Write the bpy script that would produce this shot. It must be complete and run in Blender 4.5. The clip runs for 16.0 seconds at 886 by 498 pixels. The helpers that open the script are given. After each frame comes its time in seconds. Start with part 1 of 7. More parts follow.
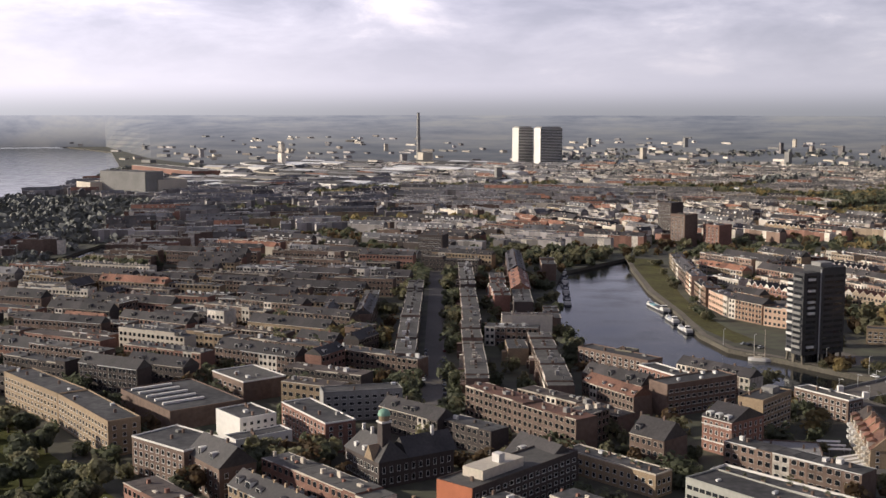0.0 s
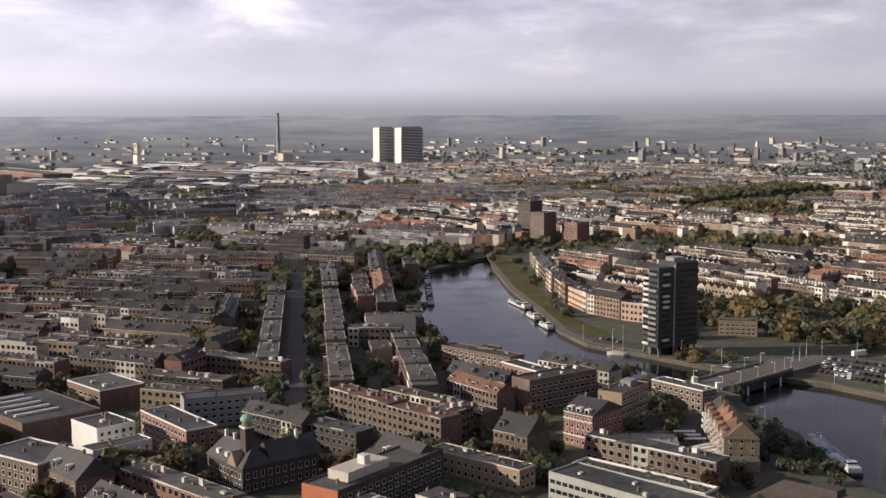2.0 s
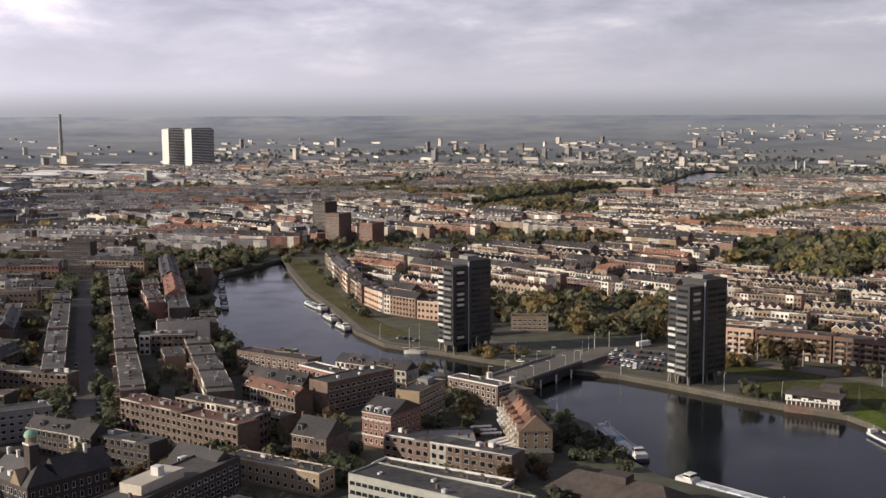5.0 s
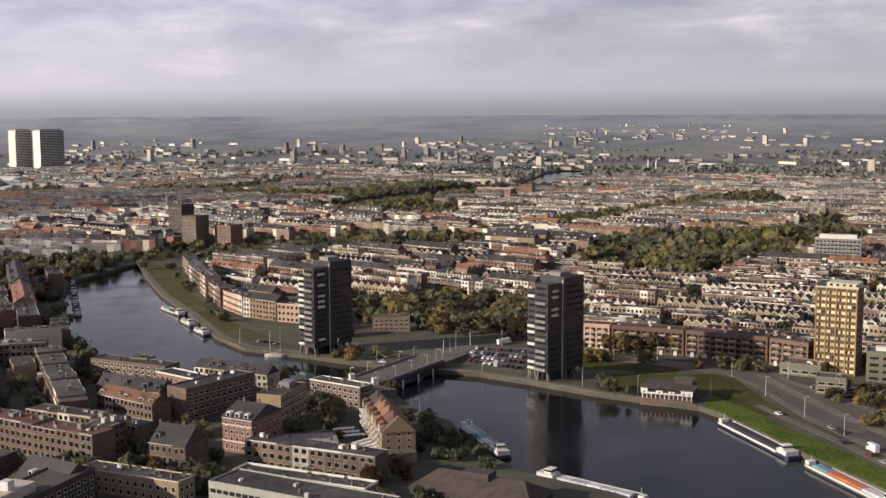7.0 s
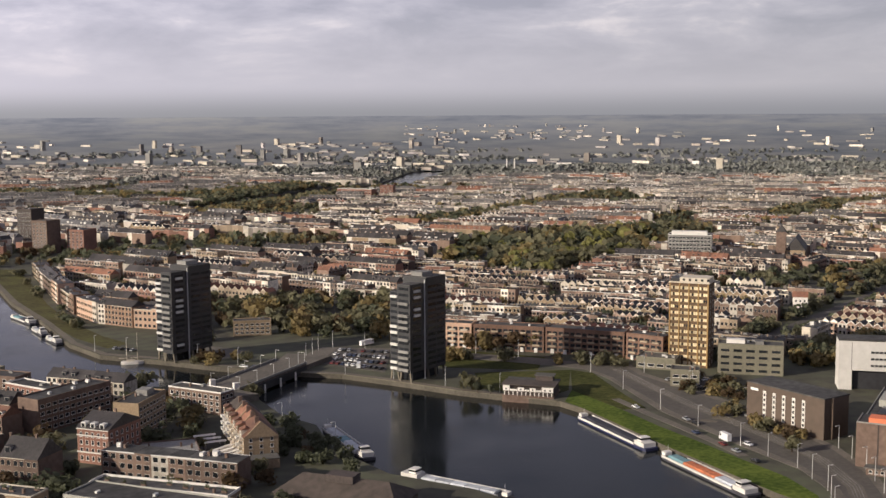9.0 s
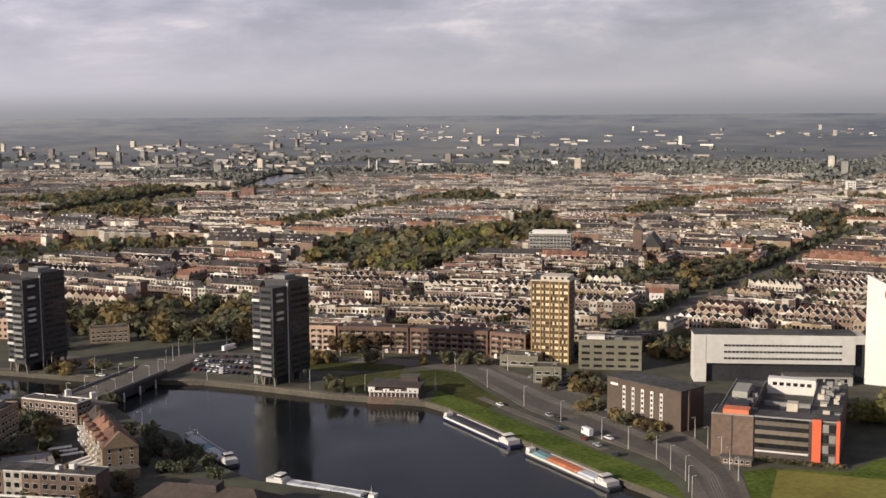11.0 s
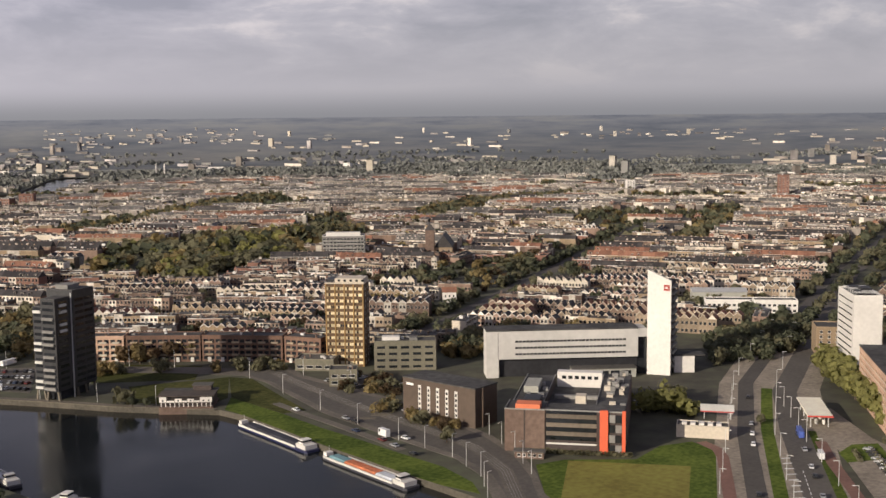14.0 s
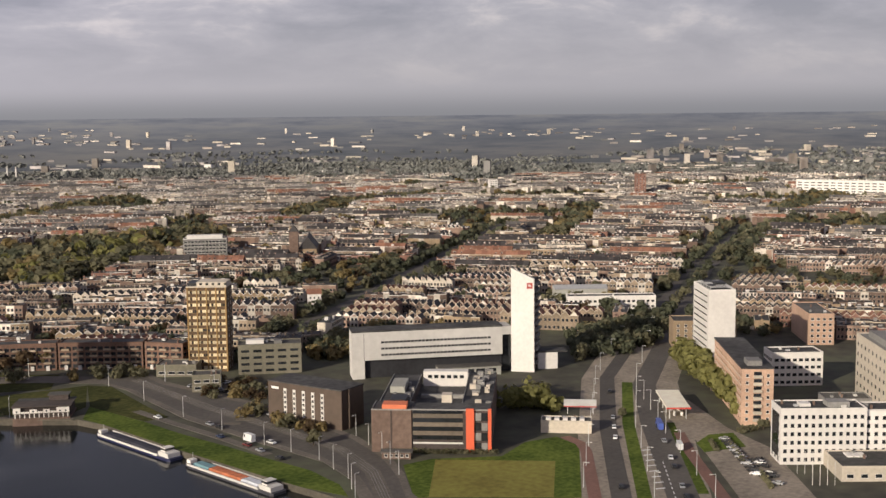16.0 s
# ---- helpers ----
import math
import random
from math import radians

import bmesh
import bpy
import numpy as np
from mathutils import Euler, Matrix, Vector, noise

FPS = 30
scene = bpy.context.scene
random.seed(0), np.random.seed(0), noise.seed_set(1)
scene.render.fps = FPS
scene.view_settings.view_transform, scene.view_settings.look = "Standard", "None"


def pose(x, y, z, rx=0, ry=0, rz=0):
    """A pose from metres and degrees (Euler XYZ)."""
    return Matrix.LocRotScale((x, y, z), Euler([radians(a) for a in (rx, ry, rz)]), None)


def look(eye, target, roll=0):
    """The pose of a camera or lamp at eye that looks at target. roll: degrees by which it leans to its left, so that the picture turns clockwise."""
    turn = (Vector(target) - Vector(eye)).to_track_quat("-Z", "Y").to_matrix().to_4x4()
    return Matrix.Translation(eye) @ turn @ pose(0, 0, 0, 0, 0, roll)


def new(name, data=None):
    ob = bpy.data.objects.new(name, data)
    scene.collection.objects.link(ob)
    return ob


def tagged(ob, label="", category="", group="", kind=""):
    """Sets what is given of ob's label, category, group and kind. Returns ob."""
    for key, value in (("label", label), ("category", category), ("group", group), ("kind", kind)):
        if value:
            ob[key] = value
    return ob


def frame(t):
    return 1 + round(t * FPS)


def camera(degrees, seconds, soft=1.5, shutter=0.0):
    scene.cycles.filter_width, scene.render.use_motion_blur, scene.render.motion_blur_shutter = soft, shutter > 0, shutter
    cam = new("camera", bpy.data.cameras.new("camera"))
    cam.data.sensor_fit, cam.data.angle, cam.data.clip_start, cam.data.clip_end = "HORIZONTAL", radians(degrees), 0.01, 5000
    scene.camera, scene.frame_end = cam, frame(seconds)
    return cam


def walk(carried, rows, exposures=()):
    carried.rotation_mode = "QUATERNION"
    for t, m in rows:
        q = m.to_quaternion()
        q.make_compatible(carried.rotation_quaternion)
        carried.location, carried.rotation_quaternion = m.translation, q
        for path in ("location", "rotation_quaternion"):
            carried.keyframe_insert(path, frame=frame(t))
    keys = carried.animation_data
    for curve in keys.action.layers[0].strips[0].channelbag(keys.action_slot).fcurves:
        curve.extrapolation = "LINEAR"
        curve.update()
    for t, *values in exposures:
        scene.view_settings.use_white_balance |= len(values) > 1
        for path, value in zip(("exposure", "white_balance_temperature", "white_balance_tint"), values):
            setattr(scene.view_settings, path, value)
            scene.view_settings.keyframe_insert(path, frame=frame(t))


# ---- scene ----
# ---- camera ----
cam = camera(41.20, 16.0, soft=1.5)
EYE_Z = 130.0
# seconds, x, y, heading, tilt below the horizon, lean
PATH = [
    (0.0, -7.87, 2.33, 0.008, 6.631, 0.046),
    (0.5, -7.80, 2.56, 1.671, 6.632, -0.023),
    (1.0, -7.72, 2.78, 3.352, 6.631, -0.074),
    (1.5, -7.64, 3.01, 5.039, 6.629, -0.109),
    (2.0, -7.54, 3.23, 6.720, 6.626, -0.132),
    (2.5, -7.45, 3.45, 8.387, 6.623, -0.147),
    (3.0, -7.34, 3.66, 10.037, 6.620, -0.157),
    (3.5, -7.23, 3.87, 11.692, 6.618, -0.164),
    (4.0, -7.12, 4.08, 13.347, 6.616, -0.170),
    (6.5, -6.44, 5.08, 21.763, 6.616, -0.219),
    (7.0, -6.29, 5.27, 23.477, 6.617, -0.236),
    (7.5, -6.13, 5.45, 25.174, 6.618, -0.256),
    (8.0, -5.97, 5.63, 26.861, 6.619, -0.279),
    (8.5, -5.80, 5.81, 28.558, 6.618, -0.303),
    (9.0, -5.63, 5.97, 30.229, 6.618, -0.328),
    (11.5, -4.70, 6.73, 38.584, 6.601, -0.453),
    (12.0, -4.50, 6.86, 40.281, 6.595, -0.473),
    (12.5, -4.30, 6.99, 41.948, 6.590, -0.492),
    (13.0, -4.09, 7.12, 43.613, 6.586, -0.508),
    (13.5, -3.88, 7.23, 45.285, 6.583, -0.522),
    (14.0, -3.67, 7.34, 46.946, 6.583, -0.535),
    (14.5, -3.46, 7.44, 48.608, 6.586, -0.547),
    (15.0, -3.24, 7.54, 50.268, 6.593, -0.560),
    (15.5, -3.02, 7.63, 51.907, 6.607, -0.574),
    (16.0, -2.80, 7.71, 53.545, 6.629, -0.592),
]
walk(cam, [(t, pose(x, y, EYE_Z, 0, 0, -a) @ pose(0, 0, 0, 90 - tilt) @ pose(0, 0, 0, 0, 0, lean)) for t, x, y, a, tilt, lean in PATH],
     [(0.0, 0.22, 6150, 10), (9.0, 0.20, 6300, 10), (16.0, 0.02, 6350, 10)])

# ---- light ----
SUN_AZ, SUN_EL = -86.0, 18.0   # clockwise from +Y, degrees
sun = new("sun", bpy.data.lights.new("sun", "SUN"))
sun.data.energy, sun.data.angle, sun.data.color = 4.9, radians(0.6), (1.0, 0.87, 0.69)
_s = Vector((math.sin(radians(SUN_AZ)) * math.cos(radians(SUN_EL)), math.cos(radians(SUN_AZ)) * math.cos(radians(SUN_EL)), math.sin(radians(SUN_EL))))
sun.matrix_world = look((0, 0, 300), Vector((0, 0, 300)) - _s)


def link(nt, a, b):
    nt.links.new(a, b)


def node(nt, kind, **inputs):
    n = nt.nodes.new(kind)
    for k, v in inputs.items():
        n.inputs[k.replace("_", " ")].default_value = v
    return n


def ramp(nt, fac, stops):
    r = nt.nodes.new("ShaderNodeValToRGB")
    el = r.color_ramp.elements
    while len(el) < len(stops):
        el.new(0.5)
    for e, (p, c) in zip(el, stops):
        e.position, e.color = p, (*c, 1) if len(c) == 3 else c
    link(nt, fac, r.inputs[0])
    return r


world = bpy.data.worlds.new("world")
scene.world = world
world.use_nodes = True
wn = world.node_tree
wn.nodes.clear()
w_out = wn.nodes.new("ShaderNodeOutputWorld")
sky = wn.nodes.new("ShaderNodeTexSky")
sky.sky_type, sky.sun_disc = "NISHITA", False
sky.sun_elevation, sky.sun_rotation = radians(SUN_EL), radians(SUN_AZ)
sky.air_density, sky.dust_density = 1.0, 3.0
b_sky = node(wn, "ShaderNodeBackground", Strength=0.09)
link(wn, sky.outputs[0], b_sky.inputs[0])
geo = wn.nodes.new("ShaderNodeTexCoord")
stretch = node(wn, "ShaderNodeMapping")
stretch.inputs["Scale"].default_value = (1.0, 1.0, 3.2)
link(wn, geo.outputs["Generated"], stretch.inputs[0])
c1 = node(wn, "ShaderNodeTexNoise", Scale=7.5, Detail=6.0, Roughness=0.58, Distortion=0.25)
link(wn, stretch.outputs[0], c1.inputs["Vector"])
sep = wn.nodes.new("ShaderNodeSeparateXYZ")
link(wn, geo.outputs["Generated"], sep.inputs[0])
# brightness of the cloud deck: milky towards the horizon, lumps of lit and grey cloud above, brighter near the sun
lumps = ramp(wn, c1.outputs[0], [(0.36, (0.275, 0.272, 0.318)), (0.46, (0.35, 0.338, 0.385)), (0.55, (0.43, 0.41, 0.45)), (0.66, (0.66, 0.60, 0.60))])
low = ramp(wn, sep.outputs[2], [(0.015, (0, 0, 0)), (0.10, (1, 1, 1))])
mixh = wn.nodes.new("ShaderNodeMix")
mixh.data_type = "RGBA"
mixh.inputs["A"].default_value = (0.41, 0.392, 0.415, 1)
link(wn, low.outputs[0], mixh.inputs["Factor"])
link(wn, lumps.outputs[0], mixh.inputs["B"])
dot = wn.nodes.new("ShaderNodeVectorMath")
dot.operation = "DOT_PRODUCT"
dot.inputs[1].default_value = tuple(_s)
link(wn, geo.outputs["Generated"], dot.inputs[0])
half_dot = node(wn, "ShaderNodeMath")
half_dot.operation = "MULTIPLY_ADD"
half_dot.inputs[1].default_value, half_dot.inputs[2].default_value = 0.5, 0.5
link(wn, dot.outputs["Value"], half_dot.inputs[0])
glow = ramp(wn, half_dot.outputs[0], [(0.0, (1.00, 0.985, 0.975)), (0.16, (1.03, 1.02, 1.01)), (0.38, (1.24, 1.22, 1.25)), (0.54, (1.55, 1.50, 1.55)), (0.70, (2.15, 2.05, 2.07)), (1.0, (2.8, 2.6, 2.4))])
mul = wn.nodes.new("ShaderNodeMix")
mul.data_type, mul.blend_type = "RGBA", "MULTIPLY"
mul.inputs["Factor"].default_value = 1.0
link(wn, mixh.outputs["Result"], mul.inputs["A"])
link(wn, glow.outputs[0], mul.inputs["B"])
# the deck is thick and dark overhead, thin towards the horizon
deck = ramp(wn, sep.outputs[2], [(0.10, (1, 1, 1)), (0.19, (0.54, 0.55, 0.60)), (0.40, (0.32, 0.335, 0.385)), (1.0, (0.24, 0.255, 0.30))])
thick = wn.nodes.new("ShaderNodeMix")
thick.data_type, thick.blend_type = "RGBA", "MULTIPLY"
thick.inputs["Factor"].default_value = 1.0
link(wn, mul.outputs["Result"], thick.inputs["A"])
link(wn, deck.outputs[0], thick.inputs["B"])
b_cloud = node(wn, "ShaderNodeBackground", Strength=1.12)
link(wn, thick.outputs["Result"], b_cloud.inputs[0])
cover = wn.nodes.new("ShaderNodeMixShader")
cover.inputs[0].default_value = 0.9
link(wn, b_sky.outputs[0], cover.inputs[1])
link(wn, b_cloud.outputs[0], cover.inputs[2])
link(wn, cover.outputs[0], w_out.inputs[0])


# ---- materials ----
def surface(name, base, rough=0.8, spread=0.25, fine=2.0, coarse=0.05, bump=0.0, per_thing=0.25, metal=0.0, tint=None, islands=False, spec=0.5):
    """A weathered surface: grain and stains round a base colour, each thing a little different."""
    m = bpy.data.materials.new(name)
    m.use_nodes = True
    nt = m.node_tree
    p = nt.nodes["Principled BSDF"]
    p.inputs["Roughness"].default_value, p.inputs["Metallic"].default_value = rough, metal
    p.inputs["Specular IOR Level"].default_value = spec
    tc = nt.nodes.new("ShaderNodeNewGeometry")
    n1, n2 = node(nt, "ShaderNodeTexNoise", Scale=fine, Detail=4.0), node(nt, "ShaderNodeTexNoise", Scale=coarse, Detail=3.0)
    for n in (n1, n2):
        link(nt, tc.outputs["Position"], n.inputs["Vector"])
    add = nt.nodes.new("ShaderNodeMath")
    add.operation = "ADD"
    link(nt, n1.outputs[0], add.inputs[0])
    link(nt, n2.outputs[0], add.inputs[1])
    half = nt.nodes.new("ShaderNodeMath")
    half.operation = "MULTIPLY"
    half.inputs[1].default_value = 0.5
    link(nt, add.outputs[0], half.inputs[0])
    other = tint or base
    lo = tuple(max(0.0, c * (1 - spread)) for c in base)
    hi = tuple(min(0.9, c * (1 + spread)) for c in other)
    r = ramp(nt, half.outputs[0], [(0.36, lo), (0.5, tuple((a + b) / 2 for a, b in zip(base, other))), (0.64, hi)])
    vary = nt.nodes.new("ShaderNodeHueSaturation")
    vary.inputs["Saturation"].default_value = 0.95
    info = nt.nodes.new("ShaderNodeObjectInfo")
    span = nt.nodes.new("ShaderNodeMapRange")
    span.inputs["To Min"].default_value, span.inputs["To Max"].default_value = 1 - per_thing, 1 + per_thing
    link(nt, tc.outputs["Random Per Island"] if islands else info.outputs["Random"], span.inputs[0])
    link(nt, span.outputs[0], vary.inputs["Value"])
    link(nt, r.outputs[0], vary.inputs["Color"])
    link(nt, vary.outputs[0], p.inputs["Base Color"])
    if bump:
        b = node(nt, "ShaderNodeBump", Strength=bump, Distance=0.1)
        link(nt, n1.outputs[0], b.inputs["Height"])
        link(nt, b.outputs[0], p.inputs["Normal"])
    return m


M_PAINTED = surface("painted_house_fronts", (0.50, 0.45, 0.385), 0.8, 0.3, 0.6, 0.06, 0.0, 0.4, tint=(0.60, 0.54, 0.46), islands=True)
M_BRICK_ROSE = surface("brick_rose", (0.22, 0.145, 0.108), 0.85, 0.28, 1.0, 0.06, 0.1, 0.35, islands=True)
M_BRICK_SAND = surface("brick_sand", (0.25, 0.188, 0.13), 0.85, 0.25, 1.0, 0.06, 0.1, 0.3, islands=True)


M_HALL = surface("brick_umber", (0.082, 0.058, 0.043), 0.85, 0.15, 0.4, 0.06, 0.05, 0.1)
M_LAWN = surface("rough_lawn", (0.052, 0.062, 0.016), 0.9, 0.4, 0.4, 0.04, 0.2, 0.1, tint=(0.072, 0.070, 0.020), spec=0.1)
M_STRAW = surface("straw_bank", (0.105, 0.092, 0.045), 0.9, 0.4, 0.3, 0.04, 0.2, 0.1, tint=(0.085, 0.085, 0.03), spec=0.1)
# Greyer copy of the white render: the slab's weaker sunlight is painted in.
M_SLAB = surface("slab_shaded_white", (0.52, 0.50, 0.47), 0.75, 0.10, 0.35, 0.04, 0.0, 0.05)
M_QUAY = surface("quay_stone", (0.085, 0.074, 0.056), 0.85, 0.35, 0.8, 0.06, 0.1, 0.1)
M_PANEL = surface("pale_grey_panels", (0.34, 0.335, 0.295), 0.75, 0.12, 0.6, 0.05, 0.0, 0.08)


def plain(name, base, rough=0.6, metal=0.0):
    return surface(name, base, rough, 0.10, 3.0, 0.3, 0.0, 0.08, metal)


M_BRICK = surface("brick_brown", (0.125, 0.080, 0.060), 0.85, 0.22, 0.5, 0.06, 0.05, 0.30, tint=(0.14, 0.094, 0.072), islands=True)
M_BRICK_RED = surface("brick_red", (0.20, 0.098, 0.070), 0.85, 0.30, 1.2, 0.08, 0.2, 0.25, islands=True)
M_BRICK_DARK = surface("brick_dark", (0.058, 0.044, 0.040), 0.85, 0.30, 1.2, 0.08, 0.2, 0.3, islands=True)
M_BRICK_TAN = surface("brick_tan", (0.25, 0.18, 0.11), 0.85, 0.22, 1.2, 0.08, 0.2, 0.25, islands=True)
M_BRICK_PINK = surface("brick_pink", (0.46, 0.30, 0.21), 0.85, 0.18, 1.0, 0.06, 0.1, 0.1)
M_WHITE = surface("white_render", (0.66, 0.63, 0.59), 0.7, 0.08, 0.6, 0.05, 0.0, 0.08)
M_CREAM = surface("cream_render", (0.50, 0.44, 0.355), 0.75, 0.15, 0.8, 0.05, 0.0, 0.12)
M_GREY = surface("grey_concrete", (0.22, 0.212, 0.20), 0.8, 0.2, 0.8, 0.05, 0.1, 0.2)
M_DARK = surface("dark_cladding", (0.028, 0.028, 0.032), 0.45, 0.3, 0.5, 0.06, 0.0, 0.2)
M_TAR = surface("roof_felt", (0.036, 0.034, 0.033), 0.8, 0.4, 0.35, 0.05, 0.1, 0.45, tint=(0.062, 0.059, 0.057), islands=True)
M_GRAVEL = surface("roof_gravel", (0.088, 0.082, 0.075), 0.9, 0.3, 0.5, 0.05, 0.2, 0.25)
M_TILE_DARK = surface("roof_tile_dark", (0.042, 0.037, 0.036), 0.6, 0.4, 1.0, 0.1, 0.3, 0.4, islands=True)
M_TILE_RED = surface("roof_tile_red", (0.22, 0.098, 0.058), 0.75, 0.35, 1.0, 0.1, 0.3, 0.35, islands=True)
M_GLASS = surface("window_glass", (0.02, 0.022, 0.026), 0.08, 0.3, 0.4, 0.1, 0.0, 0.3)
M_FRAME = plain("painted_frame", (0.60, 0.58, 0.545), 0.5)
M_CONC = surface("quay_concrete", (0.13, 0.112, 0.084), 0.85, 0.3, 0.8, 0.05, 0.1, 0.1)
M_ROAD = surface("asphalt", (0.083, 0.073, 0.063), 0.8, 0.25, 0.5, 0.04, 0.1, 0.1)
M_PAVE = surface("paving", (0.125, 0.108, 0.088), 0.85, 0.3, 0.7, 0.05, 0.1, 0.1)
M_CYCLE = surface("red_cycle_path", (0.19, 0.095, 0.07), 0.8, 0.2, 0.7, 0.05, 0.1, 0.1)
M_GRASS = surface("grass", (0.060, 0.100, 0.013), 0.9, 0.4, 0.5, 0.05, 0.3, 0.1, tint=(0.095, 0.118, 0.018), spec=0.1)
M_MEADOW = surface("dry_meadow", (0.20, 0.168, 0.040), 0.9, 0.3, 0.4, 0.05, 0.3, 0.1, tint=(0.165, 0.16, 0.035), spec=0.1)
M_LINE = plain("road_paint", (0.70, 0.70, 0.68), 0.6)
M_ORANGE = plain("orange_panel", (0.60, 0.085, 0.02), 0.5)
M_STEEL = plain("painted_steel", (0.55, 0.55, 0.54), 0.4, 0.3)
M_COPPER = surface("green_copper", (0.22, 0.42, 0.30), 0.6, 0.2, 1.0, 0.2)
M_BARK = surface("bark", (0.06, 0.045, 0.033), 0.9, 0.3, 3.0, 0.3, 0.3)
M_LEAF = surface("leaves_olive", (0.201, 0.193, 0.107), 0.8, 0.35, 0.6, 0.05, 0.0, 0.35, tint=(0.244, 0.226, 0.128))
M_LEAF_GOLD = surface("leaves_golden", (0.25, 0.185, 0.072), 0.8, 0.35, 0.6, 0.05, 0.0, 0.25, tint=(0.21, 0.165, 0.07))
M_LEAF_RUST = surface("leaves_rust", (0.195, 0.124, 0.061), 0.8, 0.35, 0.6, 0.05, 0.0, 0.25, tint=(0.110, 0.076, 0.037))
M_LEAF_DARK = surface("leaves_dark", (0.122, 0.132, 0.078), 0.8, 0.35, 0.6, 0.05, 0.0, 0.25)
# Haze painted into the base colour: paler, greyer leaves for distant trees.
M_LEAF_HAZE = surface("leaves_haze_greyed", (0.15, 0.156, 0.142), 0.8, 0.3, 0.05, 0.006, 0.0, 0.15, tint=(0.17, 0.172, 0.155), islands=True)
# Walls and roofs paled by haze that is painted into their colour.
M_HAZE_WALL = surface("hazed_far_facades", (0.24, 0.215, 0.205), 0.8, 0.4, 0.05, 0.01, 0.0, 0.5, tint=(0.30, 0.275, 0.265), islands=True)
M_HAZE_ROOF = surface("hazed_far_roofs", (0.10, 0.098, 0.102), 0.6, 0.4, 0.05, 0.01, 0.0, 0.3, tint=(0.145, 0.14, 0.142), islands=True)
M_ROOF_BROWN = surface("roof_brown_felt", (0.060, 0.046, 0.038), 0.8, 0.35, 0.4, 0.05, 0.1, 0.45, islands=True)
# Field colour lightened and greyed: haze is painted into it.
M_FIELD = surface("far_fields", (0.13, 0.138, 0.12), 0.8, 0.35, 0.01, 0.0018, 0.0, 0.0, tint=(0.18, 0.18, 0.155))
# Warmer pair for the right-hand quarters, haze likewise painted in.
M_WARM_HAZE_WALL = surface("warm_hazed_facades", (0.20, 0.168, 0.145), 0.8, 0.45, 0.05, 0.01, 0.0, 0.5, tint=(0.27, 0.235, 0.205), islands=True)
M_WARM_HAZE_ROOF = surface("warm_hazed_roofs", (0.092, 0.085, 0.080), 0.6, 0.4, 0.05, 0.01, 0.0, 0.3, tint=(0.125, 0.117, 0.11), islands=True)
M_TILE_BROWN = surface("roof_tile_brown", (0.125, 0.058, 0.036), 0.75, 0.35, 1.0, 0.1, 0.3, 0.25)
M_RUSSET = surface("brick_russet", (0.145, 0.080, 0.054), 0.85, 0.3, 1.2, 0.08, 0.2, 0.25)
M_PALE_BRICK = surface("pale_brick_panels", (0.30, 0.235, 0.165), 0.8, 0.25, 1.0, 0.08, 0.1, 0.35)
M_TAUPE = surface("taupe_panels", (0.145, 0.115, 0.085), 0.7, 0.2, 0.8, 0.06, 0.05, 0.2)
M_OLIVE = surface("olive_grey_concrete", (0.175, 0.160, 0.115), 0.8, 0.2, 0.8, 0.05, 0.1, 0.2)
M_BRONZE = surface("golden_brown_panels", (0.10, 0.052, 0.019), 0.6, 0.25, 0.8, 0.08, 0.05, 0.2)
M_BRICK_GOLD = surface("brick_golden", (0.28, 0.165, 0.055), 0.8, 0.2, 1.2, 0.08, 0.1, 0.1)
M_BLIND = surface("window_blind", (0.58, 0.49, 0.31), 0.35, 0.3, 0.5, 0.2, 0.0, 0.35)
M_BLUE = plain("blue_paint", (0.05, 0.09, 0.35), 0.4)
M_RUBBER = plain("rubber", (0.02, 0.02, 0.02), 0.8)


def water_material():
    m = bpy.data.materials.new("harbour_water")
    m.use_nodes = True
    nt = m.node_tree
    p = nt.nodes["Principled BSDF"]
    p.inputs["Base Color"].default_value = (0.009, 0.011, 0.012, 1)
    p.inputs["Roughness"].default_value, p.inputs["IOR"].default_value = 0.10, 1.33
    tc = nt.nodes.new("ShaderNodeNewGeometry")
    a, b = node(nt, "ShaderNodeTexNoise", Scale=0.5, Detail=4.0), node(nt, "ShaderNodeTexNoise", Scale=0.03, Detail=2.0)
    for n in (a, b):
        link(nt, tc.outputs["Position"], n.inputs["Vector"])
    r = nt.nodes.new("ShaderNodeMapRange")
    r.inputs["From Min"].default_value, r.inputs["From Max"].default_value = 0.35, 0.65
    r.inputs["To Min"].default_value, r.inputs["To Max"].default_value = 0.06, 0.22
    link(nt, b.outputs[0], r.inputs[0])
    link(nt, r.outputs[0], p.inputs["Roughness"])
    bp = node(nt, "ShaderNodeBump", Strength=0.12, Distance=0.25)
    link(nt, a.outputs[0], bp.inputs["Height"])
    link(nt, bp.outputs[0], p.inputs["Normal"])
    return m


def land_material():
    """City ground: paving, yards and lawns in patches."""
    m = surface("city_ground", (0.070, 0.061, 0.046), 0.85, 0.5, 0.10, 0.012, 0.0, 0.0, tint=(0.062, 0.066, 0.036))
    return m


def leafy(m):
    """Lets some light through the leaves."""
    nt = m.node_tree
    p, out = nt.nodes["Principled BSDF"], nt.nodes["Material Output"]
    t, mx = nt.nodes.new("ShaderNodeBsdfTranslucent"), nt.nodes.new("ShaderNodeMixShader")
    mx.inputs[0].default_value = 0.55
    link(nt, p.inputs["Base Color"].links[0].from_socket, t.inputs[0])
    link(nt, p.outputs[0], mx.inputs[1])
    link(nt, t.outputs[0], mx.inputs[2])
    link(nt, mx.outputs[0], out.inputs[0])


